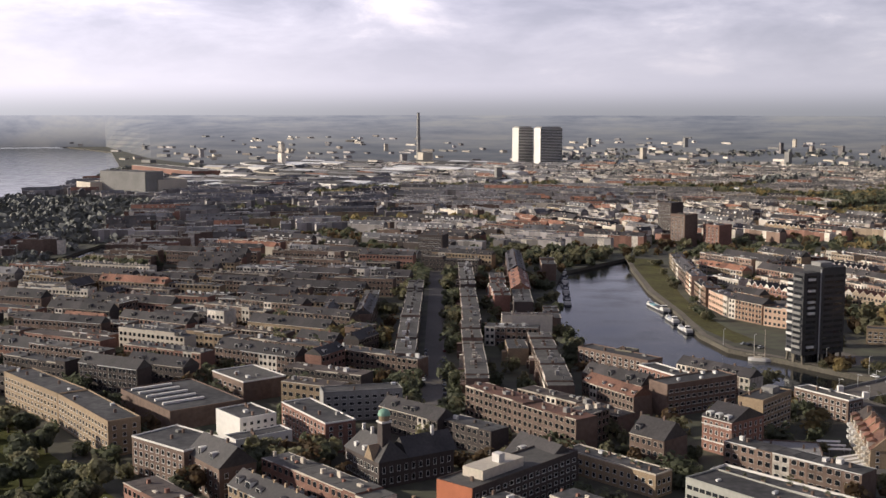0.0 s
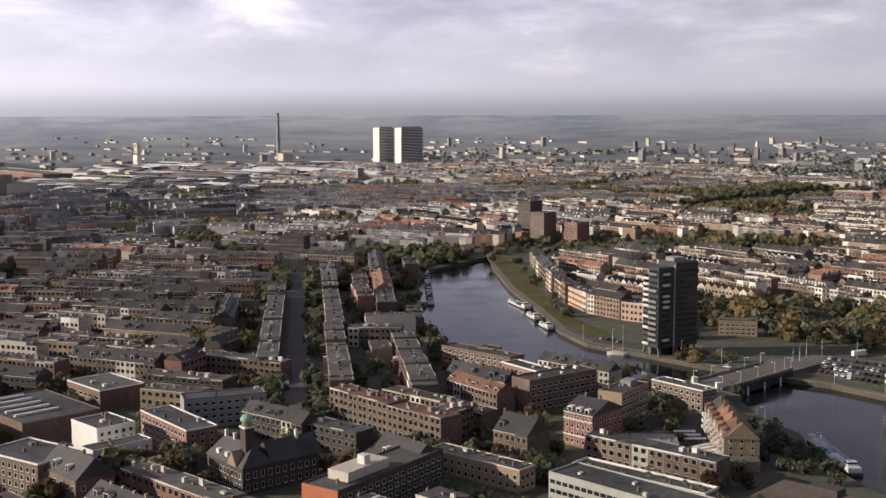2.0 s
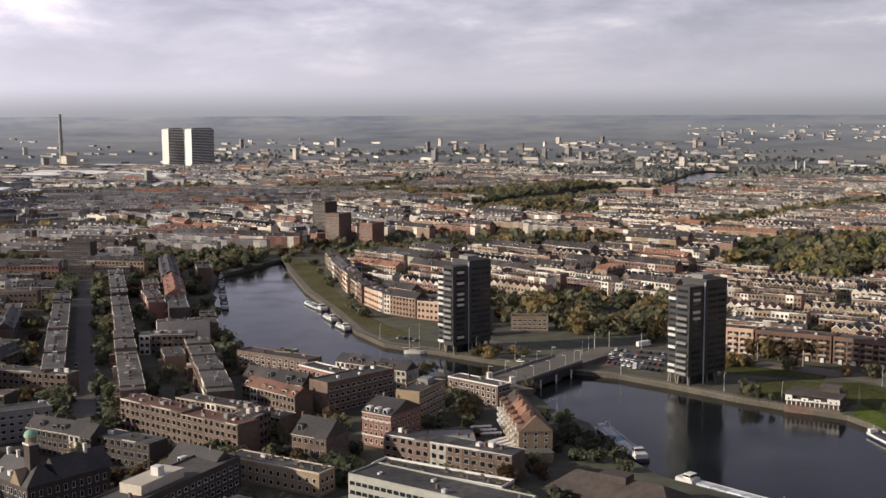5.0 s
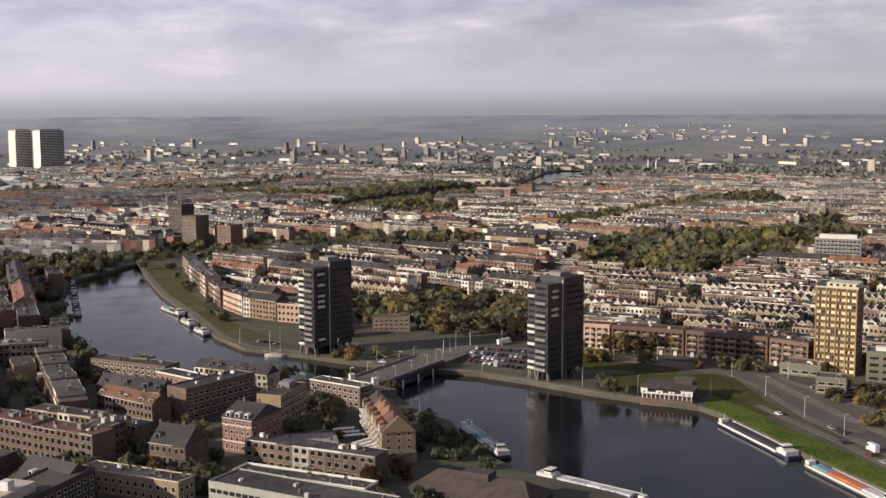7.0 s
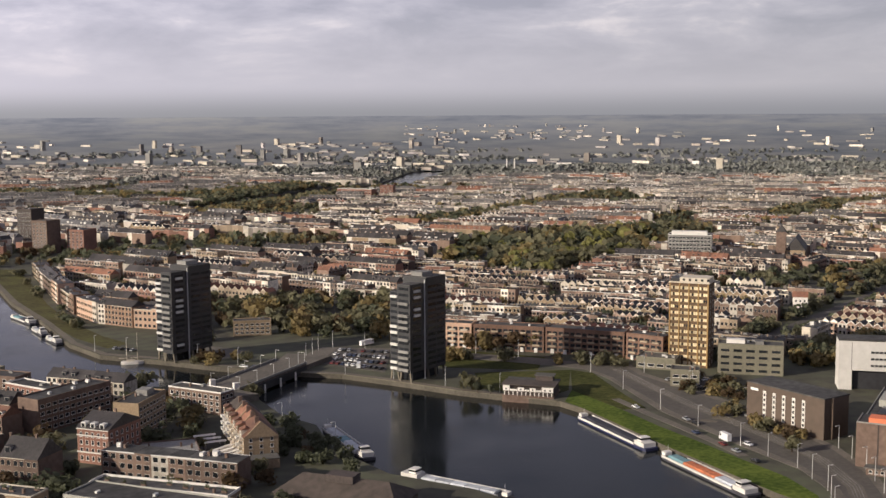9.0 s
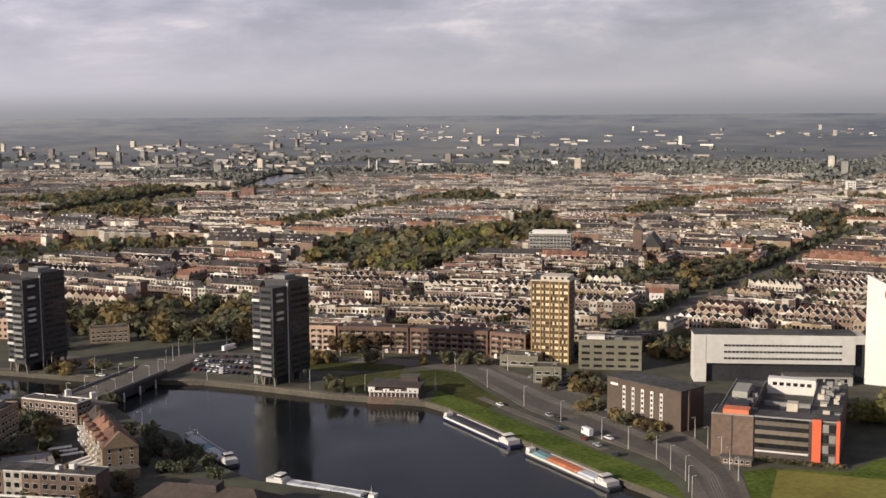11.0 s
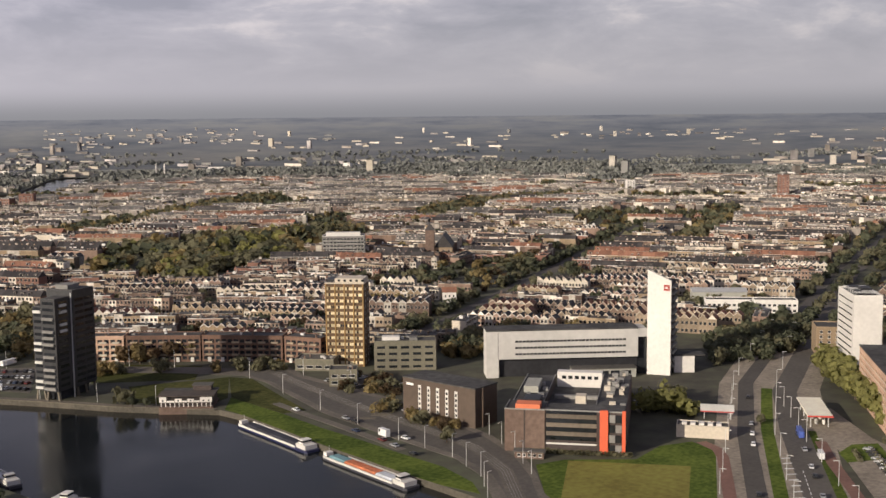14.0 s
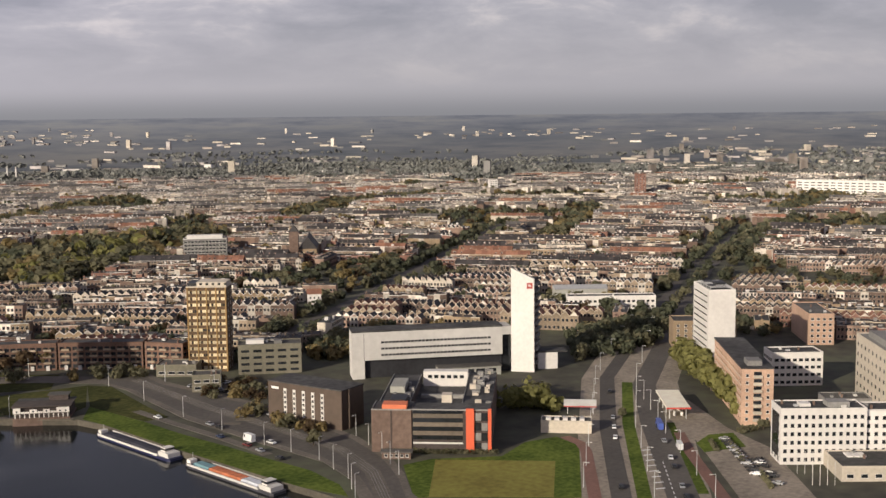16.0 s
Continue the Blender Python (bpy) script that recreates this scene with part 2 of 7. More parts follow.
M_LEAF_LIME = surface("leaves_lime", (0.255, 0.245, 0.075), 0.8, 0.3, 0.6, 0.05, 0.0, 0.2)
for leaf in (M_LEAF, M_LEAF_GOLD, M_LEAF_RUST, M_LEAF_DARK, M_LEAF_LIME):
    leafy(leaf)
M_FORECOURT = surface("forecourt_paving", (0.250, 0.210, 0.163), 0.85, 0.35, 0.5, 0.05, 0.1, 0.1)

M_WATER, M_LAND = water_material(), land_material()


# ---- mesh helpers ----
class Acc:
    """Collects boxes, prisms and faces for one mesh."""

    def __init__(self):
        self.v, self.f, self.mi = [], [], []

    def face(self, pts, mi=0):
        n = len(self.v)
        self.v.extend(pts)
        self.f.append(tuple(range(n, n + len(pts))))
        self.mi.append(mi)

    def prism(self, poly, z0, z1, mi=0, top=None):
        n, k = len(self.v), len(poly)
        self.v.extend([(x, y, z0) for x, y in poly] + [(x, y, z1) for x, y in (top or poly)])
        for i in range(k):
            j = (i + 1) % k
            self.f.append((n + i, n + j, n + k + j, n + k + i))
        self.f.append(tuple(range(n + k, n + 2 * k)))
        self.f.append(tuple(range(n + k - 1, n - 1, -1)))
        self.mi.extend([mi] * (k + 2))

    def box(self, x0, x1, y0, y1, z0, z1, mi=0):
        self.prism([(x0, y0), (x1, y0), (x1, y1), (x0, y1)], z0, z1, mi)

    def gable(self, x0, x1, y0, y1, z0, h, over=0.3, mi=0, hip=0.0, ends=None):
        """Pitched roof with its ridge along x."""
        ym = (y0 + y1) / 2
        e = over if ends is None else ends
        a = [(x0 - e, y0 - over, z0), (x1 + e, y0 - over, z0), (x1 + e, y1 + over, z0), (x0 - e, y1 + over, z0), (x0 - e + hip, ym, z0 + h), (x1 + e - hip, ym, z0 + h)]
        n = len(self.v)
        self.v.extend(a)
        for q in ((0, 1, 5, 4), (2, 3, 4, 5), (1, 2, 5), (3, 0, 4), (3, 2, 1, 0)):
            self.f.append(tuple(n + i for i in q))
            self.mi.append(mi)

    def cyl(self, x, y, z0, z1, r0, r1=None, k=8, mi=0):
        r1 = r0 if r1 is None else r1
        ring = [(math.cos(2 * math.pi * i / k), math.sin(2 * math.pi * i / k)) for i in range(k)]
        self.prism([(x + r0 * c, y + r0 * s) for c, s in ring], z0, z1, mi, [(x + r1 * c, y + r1 * s) for c, s in ring])

    def moved(self, x, y, ang, z=0.0):
        c, s = math.cos(ang), math.sin(ang)
        self.v = [(x + c * a - s * b, y + s * a + c * b, z + q) for a, b, q in self.v]
        return self

    def join(self, other):
        n = len(self.v)
        self.v.extend(other.v)
        self.f.extend(tuple(n + i for i in q) for q in other.f)
        self.mi.extend(other.mi)

    def mesh(self, name, *mats):
        me = bpy.data.meshes.new(name)
        me.from_pydata(self.v, [], self.f)
        for m in mats:
            me.materials.append(m)
        if len(mats) > 1:
            me.polygons.foreach_set("material_index", self.mi)
        me.update()
        return me


def part(name, acc, material, parent, label=""):
    mats = material if isinstance(material, tuple) else (material,)
    me = acc if isinstance(acc, bpy.types.Mesh) else acc.mesh(name, *mats)
    ob = new(name, me)
    ob.parent = parent
    return tagged(ob, label)


def thing(name, x, y, deg, label, category, group="", kind="", z=0.0):
    ob = new(name)
    ob.empty_display_size = 0.5
    ob.matrix_basis = pose(x, y, z, 0, 0, deg)
    return tagged(ob, label, category, group, kind)


WINDOWS = {}


def window_mesh(w, h, frame_mat=None, pane_mat=None):
    """A window that stands in a facade facing -y: frame, sill and pane set back in the frame."""
    frame_mat = frame_mat or M_FRAME
    pane_mat = pane_mat or M_GLASS
    key = (round(w, 2), round(h, 2), frame_mat.name, pane_mat.name)
    if key not in WINDOWS:
        a = Acc()
        t = 0.10
        a.box(-w / 2, w / 2, -0.07, 0.02, h - t, h, 0)
        a.box(-w / 2, w / 2, -0.07, 0.02, 0, t, 0)
        a.box(-w / 2, -w / 2 + t, -0.07, 0.02, t, h - t, 0)
        a.box(w / 2 - t, w / 2, -0.07, 0.02, t, h - t, 0)
        a.box(-w / 2 - 0.1, w / 2 + 0.1, -0.14, 0.0, -0.1, 0, 0)
        a.face([(-w / 2 + t, -0.02, t), (w / 2 - t, -0.02, t), (w / 2 - t, -0.02, h - t), (-w / 2 + t, -0.02, h - t)], 1)
        WINDOWS[key] = a.mesh("window", frame_mat, pane_mat)
    return WINDOWS[key]


def window_row(parent, p0, p1, z0, cols, rows, dz, w, h, margin=0.5, frame_mat=None, skip=()):
    """Windows of their own along the facade from p0 to p1 (seen with p0 at one's left), one column per bay."""
    ax, ay = p1[0] - p0[0], p1[1] - p0[1]
    ln = math.hypot(ax, ay)
    ang = math.atan2(ay, ax)
    me = window_mesh(w, h, frame_mat)
    for r in range(rows):
        for c in range(cols):
            if (c, r) in skip:
                continue
            s = (margin + (ln - 2 * margin) * (c + 0.5) / cols) / ln
            ob = new("window", me)
            ob.parent = parent
            ob.matrix_basis = Matrix.Translation((p0[0] + ax * s, p0[1] + ay * s, z0 + dz * r)) @ Matrix.Rotation(ang, 4, "Z")


def block_house(name, x, y, deg, w, d, h, wall, roof, label, category="building", cols=0, rows=0, side_cols=0, win=(1.6, 1.7), frame_mat=None,
                pitch=0.0, parapet=0.6, sides=None, z0=1.2, group="", coping=None):
    """An upright building on a w x d plan, front along local x at y = 0, with its roof and windows as parts."""
    sides = sides or ((1, 1, 0) if x > 1.25 * y else (1, 0, 1))
    b = thing(name, x, y, deg, label, category, group)
    a = Acc()
    a.box(0, w, 0, d, -0.5, h)
    part("wall", a, wall, b)
    a = Acc()
    if pitch:
        a.gable(0, w, 0, d, h, pitch, 0.4)
        part("roof", a, roof, b)
    else:
        a.box(0.3, w - 0.3, 0.3, d - 0.3, h, h + 0.12)
        part("roof", a, roof, b)
        a = Acc()
        for q in ((0, w, 0, 0.3), (0, w, d - 0.3, d), (0, 0.3, 0.3, d - 0.3), (w - 0.3, w, 0.3, d - 0.3)):
            a.box(q[0] - 0.02, q[1] + 0.02, q[2] - 0.02, q[3] + 0.02, h + 0.002, h + parapet)
        part("parapet", a, coping or wall, b)
    rf = random.Random(int(x * 7 + y * 13))
    for _ in range(0 if pitch or w * d > 1500 else rf.randint(2, 5)):
        q = Acc()
        px, py = rf.uniform(1.2, w - 2.2), rf.uniform(1.2, d - 2.2)
        if rf.random() < 0.5:
            q.box(px, px + 0.7, py, py + 1.0, h + 0.1, h + 1.6)
            part("chimney", q, M_BRICK, b)
        else:
            q.box(px, px + rf.uniform(0.8, 2.0), py, py + rf.uniform(0.8, 2.0), h + 0.12, h + rf.uniform(0.7, 1.5))
            part("roof_vent", q, rf.choice((M_GREY, M_FRAME, M_STEEL)), b)
    if pitch and h > 6 and b.name.startswith(("gabled", "brick_school")):
        for k in range(2):
            q = Acc()
            px = w * (0.28 + 0.36 * k)
            q.box(px, px + 1.7, d * 0.08, d * 0.30, h + 0.4, h + pitch * 0.55)
            dm = part("dormer", q, M_FRAME, b, "white dormer")
            q = Acc()
            q.box(px + 0.25, px + 1.45, d * 0.08 - 0.06, d * 0.08 - 0.01, h + 0.8, h + pitch * 0.55 - 0.3)
            part("pane", q, M_GLASS, dm)
    if pitch:
        for k in range(2):
            q = Acc()
            px = w * (0.2 + 0.5 * k)
            q.box(px, px + 0.8, d / 2 - 0.4, d / 2 + 0.4, h + pitch * 0.6, h + pitch + 1.3)
            part("chimney", q, M_BRICK, b)
    if rows:
        dz = (h - z0 - 0.2) / rows
        if cols and sides[0]:
            window_row(b, (0, 0), (w, 0), z0, cols, rows, dz, *win, frame_mat=frame_mat)
        if side_cols and sides[1]:
            window_row(b, (0, d), (0, 0), z0, side_cols, rows, dz, *win, frame_mat=frame_mat)
        if side_cols and sides[2]:
            window_row(b, (w, 0), (w, d), z0, side_cols, rows, dz, *win, frame_mat=frame_mat)
    return b


# ---- plan ----
WATER_Z = -2.5
HARBOUR = [(158, 1052), (113, 991), (91, 960), (78, 889), (71, 798), (65, 724), (67, 662), (72, 624), (92, 600), (120, 578), (160, 550), (181, 535), (188, 520),
           (185, 473), (191, 450), (183, 416), (186, 375), (203, 344), (214, 300), (220, 225), (283, 225), (289, 282), (290, 300), (295, 352), (303, 414), (302, 430), (285, 454),
           (274, 471), (257, 505), (242, 532), (223, 550), (195, 581), (174, 613), (150, 644), (143, 686), (145, 763), (143, 860), (150, 984)]
RIVER = [(-1500, 4550), (-1082, 3836), (-761, 2759), (-659, 2098), (-641, 1886), (-663, 1714), (-900, 1600), (-2300, 2300), (-2900, 3500)]
POND = [(-400, 880), (-348, 889), (-352, 940), (-318, 950), (-311, 1020), (-312, 1090), (-322, 1157), (-345, 1157), (-350, 1060), (-372, 985)]
POND_B = [(-253, 990), (-217, 985), (-217, 917), (-240, 917)]
CANAL = [(497, 1515), (640, 1640), (800, 1770), (880, 1850), (1000, 1840), (1400, 2330), (1360, 2370), (1230, 2270), (960, 1905), (840, 1900), (600, 1660), (470, 1560)]
WATERS = [HARBOUR, RIVER, POND, POND_B, CANAL]


def inside(x, y, poly):
    hit, j = False, len(poly) - 1
    for i in range(len(poly)):
        (xi, yi), (xj, yj) = poly[i], poly[j]
        if (yi > y) != (yj > y) and x < (xj - xi) * (y - yi) / (yj - yi) + xi:
            hit = not hit
        j = i
    return hit


FAR_EDGE = 4820.0


def country(az, dist):
    """Where land at a distance of dist lies in the far backdrop, which draws the last miles together: radius, height and scale."""
    r0 = 3000.0 + 1600.0 * min(1.0, max(0.0, (-13.5 - az) / 2.0))
    if dist <= r0:
        return dist, 0.0, 1.0
    s = (1 / r0 - 1 / dist) / (1 / r0 - 1 / 45000.0)
    rad = r0 + (FAR_EDGE - r0) * s
    return rad, 130.0 * (1 - rad / dist), rad / dist


# ---- ground and water ----
bm = bmesh.new()
edges = []
outer = [(4900 * math.sin(2 * math.pi * i / 96), 4900 * math.cos(2 * math.pi * i / 96)) for i in range(96)]
for ring in [outer] + WATERS:
    vs = [bm.verts.new((x, y, 0)) for x, y in ring]
    edges += [bm.edges.new((vs[i], vs[(i + 1) % len(vs)])) for i in range(len(vs))]
bmesh.ops.triangle_fill(bm, edges=edges, use_beauty=True, use_dissolve=False)
for f in bm.faces:
    if f.normal.z < 0:
        f.normal_flip()
me = bpy.data.meshes.new("ground")
bm.to_mesh(me)
bm.free()
me.materials.append(M_LAND)
tagged(new("ground", me), "grey-brown city ground of paving, yards and lawns", "ground", kind="structure")

for name, ring, label in (("water_harbour", HARBOUR, "dark calm harbour basin with faint ripples"), ("water_river", RIVER, "broad pale river in the haze"),
                          ("water_pond", POND, "small park pond reflecting the sky"), ("water_pond_b", POND_B, "small square pond reflecting the sky"), ("water_canal", CANAL, "dark straight canal between the houses")):
    a = Acc()
    cx, cy = sum(p[0] for p in ring) / len(ring), sum(p[1] for p in ring) / len(ring)
    a.face([(x, y, WATER_Z) for x, y in (ring if sum(ring[i - 1][0] * ring[i][1] - ring[i][0] * ring[i - 1][1] for i in range(len(ring))) > 0 else ring[::-1])])
    tagged(new(name, a.mesh(name, M_WATER)), label, "water", kind="structure")
    a = Acc()
    for i in range(len(ring)):
        (x0, y0), (x1, y1) = ring[i - 1], ring[i]
        a.face([(x0, y0, WATER_Z - 1), (x1, y1, WATER_Z - 1), (x1, y1, 0.0), (x0, y0, 0.0)])
    tagged(new("quay_wall", a.mesh("quay_wall", M_QUAY)), "weathered grey concrete quay wall at the waterline", "quay", kind="structure")

# ---- generic city ----
HERO = []      # plans kept free of ordinary houses


def hero_rect(x, y, deg, w, d, pad=6.0):
    c, s = math.cos(radians(deg)), math.sin(radians(deg))
    HERO.append([(x + c * a - s * b, y + s * a + c * b) for a, b in ((-pad, -pad), (w + pad, -pad), (w + pad, d + pad), (-pad, d + pad))])


def strip(p, q, width):
    dx, dy = q[0] - p[0], q[1] - p[1]
    n = math.hypot(dx, dy)
    ox, oy = -dy / n * width / 2, dx / n * width / 2
    return [(p[0] + ox, p[1] + oy), (q[0] + ox, q[1] + oy), (q[0] - ox, q[1] - oy), (p[0] - ox, p[1] - oy)]


EAST_SHORE = [(220, 552), (257, 505), (302, 440), (303, 414), (290, 300), (283, 120), (420, 40), (600, 60), (640, 180), (640, 300), (520, 440), (440, 440), (400, 462), (388, 476), (320, 566), (262, 640), (200, 640)]
WEST_SHORE = [(143, 686), (143, 860), (158, 1052), (200, 1060), (185, 950), (172, 830), (172, 745), (200, 690), (215, 640), (175, 613), (150, 644)]
PARK = [(502, 870), (520, 745), (763, 886), (860, 980), (730, 1020), (600, 1000)]
COPSE = [(205, 650), (262, 642), (318, 585), (345, 610), (372, 690), (330, 735), (255, 760), (215, 700)]
NEAR_SHORE = [(150, 500), (192, 500), (195, 440), (190, 330), (200, 250), (120, 250), (134, 330), (150, 400)]
OPEN = [NEAR_SHORE, EAST_SHORE, WEST_SHORE, PARK, COPSE, strip((-12, 470), (-12, 960), 30), strip((470, 478), (1140, 758), 26), strip((620, 310), (1257, 509), 44),
        [(-300, 250), (-150, 250), (-110, 385), (-190, 500), (-300, 620)], [(-760, 1150), (-360, 1150), (-420, 1700), (-700, 1750)]]
BELTS = [([(459, 1425), (603, 1555), (830, 1720)], 50, 330, "near"), ([(1070, 1046), (1282, 1120), (1480, 1105)], 44, 260, "near"), ([(1609, 2234), (1797, 1978), (2166, 1972), (2447, 1669), (3255, 1634)], 190, 1300, "far"),
         ([(1412, 533), (1600, 560), (1845, 610)], 46, 220, "near"), ([(330, 2040), (552, 1771), (857, 1921)], 90, 420, "far"), ([(-198, 1792), (-87, 1985), (203, 2062)], 60, 300, "far"), ([(640, 1180), (900, 1330), (1180, 1480)], 40, 240, "near"),
         ([(-330, 1330), (-150, 1370), (120, 1400)], 36, 160, "near"), ([(1000, 620), (1180, 690), (1400, 800)], 30, 140, "near")]
for pts, wide, _, _ in BELTS:
    for p, q in zip(pts, pts[1:]):
        OPEN.append(strip(p, q, wide))



GRID = {}      # plans of the rows, by 60 m cell


def note_row(x, y, deg, w, d):
    c, s = math.cos(radians(deg)), math.sin(radians(deg))
    for k in range(int(w / 20) + 2):
        a = min(w, k * 20.0)
        px, py = x + c * a - s * d / 2, y + s * a + c * d / 2
        for i in (-1, 0, 1):
            for j in (-1, 0, 1):
                cell = GRID.setdefault((int(px // 60) + i, int(py // 60) + j), [])
                if (x, y, c, s, w, d) not in cell:
                    cell.append((x, y, c, s, w, d))


def on_row(px, py, pad):
    for x, y, c, s, w, d in GRID.get((int(px // 60), int(py // 60)), ()):
        a, b = c * (px - x) + s * (py - y), -s * (px - x) + c * (py - y)
        if -pad < a < w + pad and -pad < b < d + pad:
            return True
    return False


def grove(x, y):
    """Patches of trees between the farther quarters."""
    return math.hypot(x, y) > 850 and noise.noise(Vector((x * 0.0042, y * 0.0042, 9.0))) > 0.24


def in_view(x, y, slack=6.0):
    a, r = math.degrees(math.atan2(x, y)), math.hypot(x, y)
    return -23 - slack < a < 77 + slack and r > 290


# Darker brick mix for the west: cloud shade put into the wall colours.
WALLS_WEST_SHADE = [(M_BRICK, "brown brick"), (M_BRICK, "brown brick"), (M_BRICK_DARK, "dark brick"), (M_BRICK_TAN, "yellowish brick"), (M_BRICK_RED, "red brick"), (M_BRICK, "brown brick")]
WALLS_EAST = [(M_BRICK_ROSE, "rose-brown brick"), (M_BRICK_ROSE, "rose-brown brick"), (M_BRICK_SAND, "sandy brick"), (M_BRICK, "brown brick"), (M_BRICK_TAN, "yellowish brick"), (M_BRICK_RED, "red brick")]
ROOFS = [(M_TAR, "dark felt"), (M_TILE_DARK, "dark tiled"), (M_TILE_RED, "red tiled"), (M_GRAVEL, "grey gravel")]


def terrace_parts(length, depth, h, style, r, detail=True, painted=0.12, house=6.1, back=True):
    """Meshes of a row of houses along local x, each house a little different: wall, roof, trim and windows."""
    wall, roof, trim, glass, hut = Acc(), Acc(), Acc(), Acc(), Acc()
    n = max(1, round(length / (house * r.uniform(0.9, 1.1))))
    u = length / n
    tops = []
    step = 0.0
    for i in range(n):
        if r.random() < 0.35:
            step = r.choice((-0.7, -0.3, 0.0, 0.3, 0.8, 1.5))
        tops.append(h + step if style == "flat" else h)
        wall.box(i * u, (i + 1) * u, 0, depth, -0.3, tops[i], 1 if r.random() < painted else 0)
        if r.random() < 0.45:
            wall.box(i * u + 0.3, i * u + u * r.uniform(0.5, 0.9), depth, depth + r.uniform(1.5, 3.0), -0.3, h * r.choice((0.3, 0.33, 0.62)), 1 if r.random() < painted else 0)
    if style == "flat":
        for i, t in enumerate(tops):
            x0, x1 = i * u, (i + 1) * u
            roof.box(x0 + 0.12, x1 - 0.12, 0.22, depth - 0.22, t - 0.2, t + 0.12)
            if r.random() < 0.55:
                k, y = r.uniform(0.1, 0.55), depth * r.uniform(0.2, 0.6)
                hut.box(x0 + u * k, min(x1 - 0.1, x0 + u * k + r.uniform(0.6, 2.4)), y, y + r.uniform(0.6, 2.6), t + 0.12, t + r.uniform(0.5, 2.3))
            if r.random() < 0.6:
                wall.box(x0 - 0.45, x0 + 0.45, depth * 0.45, depth * 0.45 + r.uniform(0.8, 1.5), t - 0.1, t + r.uniform(0.7, 1.7))
            if r.random() < 0.72:
                k = r.choice((0.10, 0.14, 0.22, 0.30))
                trim.box(x0 + 0.02, x1 - 0.02, -0.18, 0.2, t + 0.02 - k, t + k)
            if r.random() < 0.5:
                k = r.choice((0.10, 0.18))
                trim.box(x0 + 0.02, x1 - 0.02, depth - 0.2, depth + 0.18, t + 0.02 - k, t + k)
    elif style == "gable":
        rh = depth * r.uniform(0.32, 0.44)
        for i in range(n):
            x0, x1 = i * u, (i + 1) * u
            roof.gable(x0, x1, 0, depth, h, rh, 0.35, ends=0.0)
            if r.random() < 0.8:
                trim.box(x0, x1, -0.47, -0.36, h - 0.2, h + 0.06)
            for y0, y1 in ((depth * 0.10, depth * 0.36), (depth * 0.64, depth * 0.90)):
                if r.random() < 0.5:
                    w = u * r.uniform(0.22, 0.5)
                    x = x0 + (u - w) * r.uniform(0.2, 0.8)
                    top = h + rh * r.uniform(0.52, 0.74)
                    hut.box(x, x + w, y0, y1, h + 0.2, top)
                    roof.box(x - 0.1, x + w + 0.1, y0 - 0.1, y1 + 0.1, top + 0.002, top + 0.12)
                    if detail:
                        y = y0 - 0.03 if y0 < depth / 2 else y1 + 0.03
                        q = [(x + 0.2, y, h + 0.75), (x + w - 0.2, y, h + 0.75), (x + w - 0.2, y, top - 0.25), (x + 0.2, y, top - 0.25)]
                        glass.face(q if y0 < depth / 2 else q[::-1])
            if r.random() < 0.6:
                wall.box(x0 - 0.45, x0 + 0.45, depth / 2 - 0.4, depth / 2 + 0.4, h + rh * 0.5, h + rh + r.uniform(0.5, 1.2))
    else:          # a small gable over every house, edged with pale boards
        rh = u * r.uniform(0.40, 0.52)
        for i in range(n):
            x0, xm, x1, g = i * u, (i + 0.5) * u, (i + 1) * u, r.uniform(0.9, 1.08) * rh
            b = len(roof.v)
            roof.v.extend([(x0, -0.15, h), (xm, -0.15, h + g), (x1, -0.15, h), (x0, depth + 0.15, h), (xm, depth + 0.15, h + g), (x1, depth + 0.15, h)])
            for q in ((0, 1, 4, 3), (1, 2, 5, 4)):
                roof.f.append(tuple(b + k for k in q))
                roof.mi.append(0)
            b = len(wall.v)
            wall.v.extend([(x0, 0, h), (x1, 0, h), (xm, 0, h + g - 0.1), (x0, depth, h), (x1, depth, h), (xm, depth, h + g - 0.1)])
            for q in ((0, 1, 2), (4, 3, 5)):
                wall.f.append(tuple(b + k for k in q))
                wall.mi.append(1 if r.random() < painted else 0)
            t = r.choice((0.3, 0.4, 0.5))
            for y in (-0.19, depth + 0.19):
                trim.face([(x0, y, h - t), (xm, y, h + g - t), (xm, y, h + g + 0.05), (x0, y, h + 0.05)])
                trim.face([(xm, y, h + g - t), (x1, y, h - t), (x1, y, h + 0.05), (xm, y, h + g + 0.05)])
            if r.random() < 0.5:
                wall.box(x0 - 0.4, x0 + 0.4, depth * 0.3, depth * 0.3 + 1.0, h - 0.1, h + rh * 0.9)
    if detail:
        floors = max(2, int(h / 3.1))
        dz = h / floors
        for fl in range(floors):
            for i in range(n):
                for k in (0.27, 0.73):
                    w, hh = u * 0.28, 1.75
                    x, z = i * u + u * k, fl * dz + 0.9
                    for y, sgn in ((0, -1), (depth, 1))[:2 if back else 1]:
                        trim_y, gl_y = y + sgn * 0.05, y + sgn * 0.09
                        a, b = (x - w / 2, x + w / 2) if sgn < 0 else (x + w / 2, x - w / 2)
                        e = 0.07 if sgn < 0 else -0.07
                        trim.face([(a - e, trim_y, z - 0.08), (b + e, trim_y, z - 0.08), (b + e, trim_y, z + hh + 0.07), (a - e, trim_y, z + hh + 0.07)])
                        glass.face([(a, gl_y, z), (b, gl_y, z), (b, gl_y, z + hh), (a, gl_y, z + hh)])
    wall.unit = u
    return wall, roof, trim, glass, hut


NEAR = 760.0
FAR = {}       # joined far quarters, by kind of mesh
HOUSES = {"n": 0}


def far_add(key, acc, x, y, ang):
    FAR.setdefault(key, Acc()).join(acc.moved(x, y, ang))


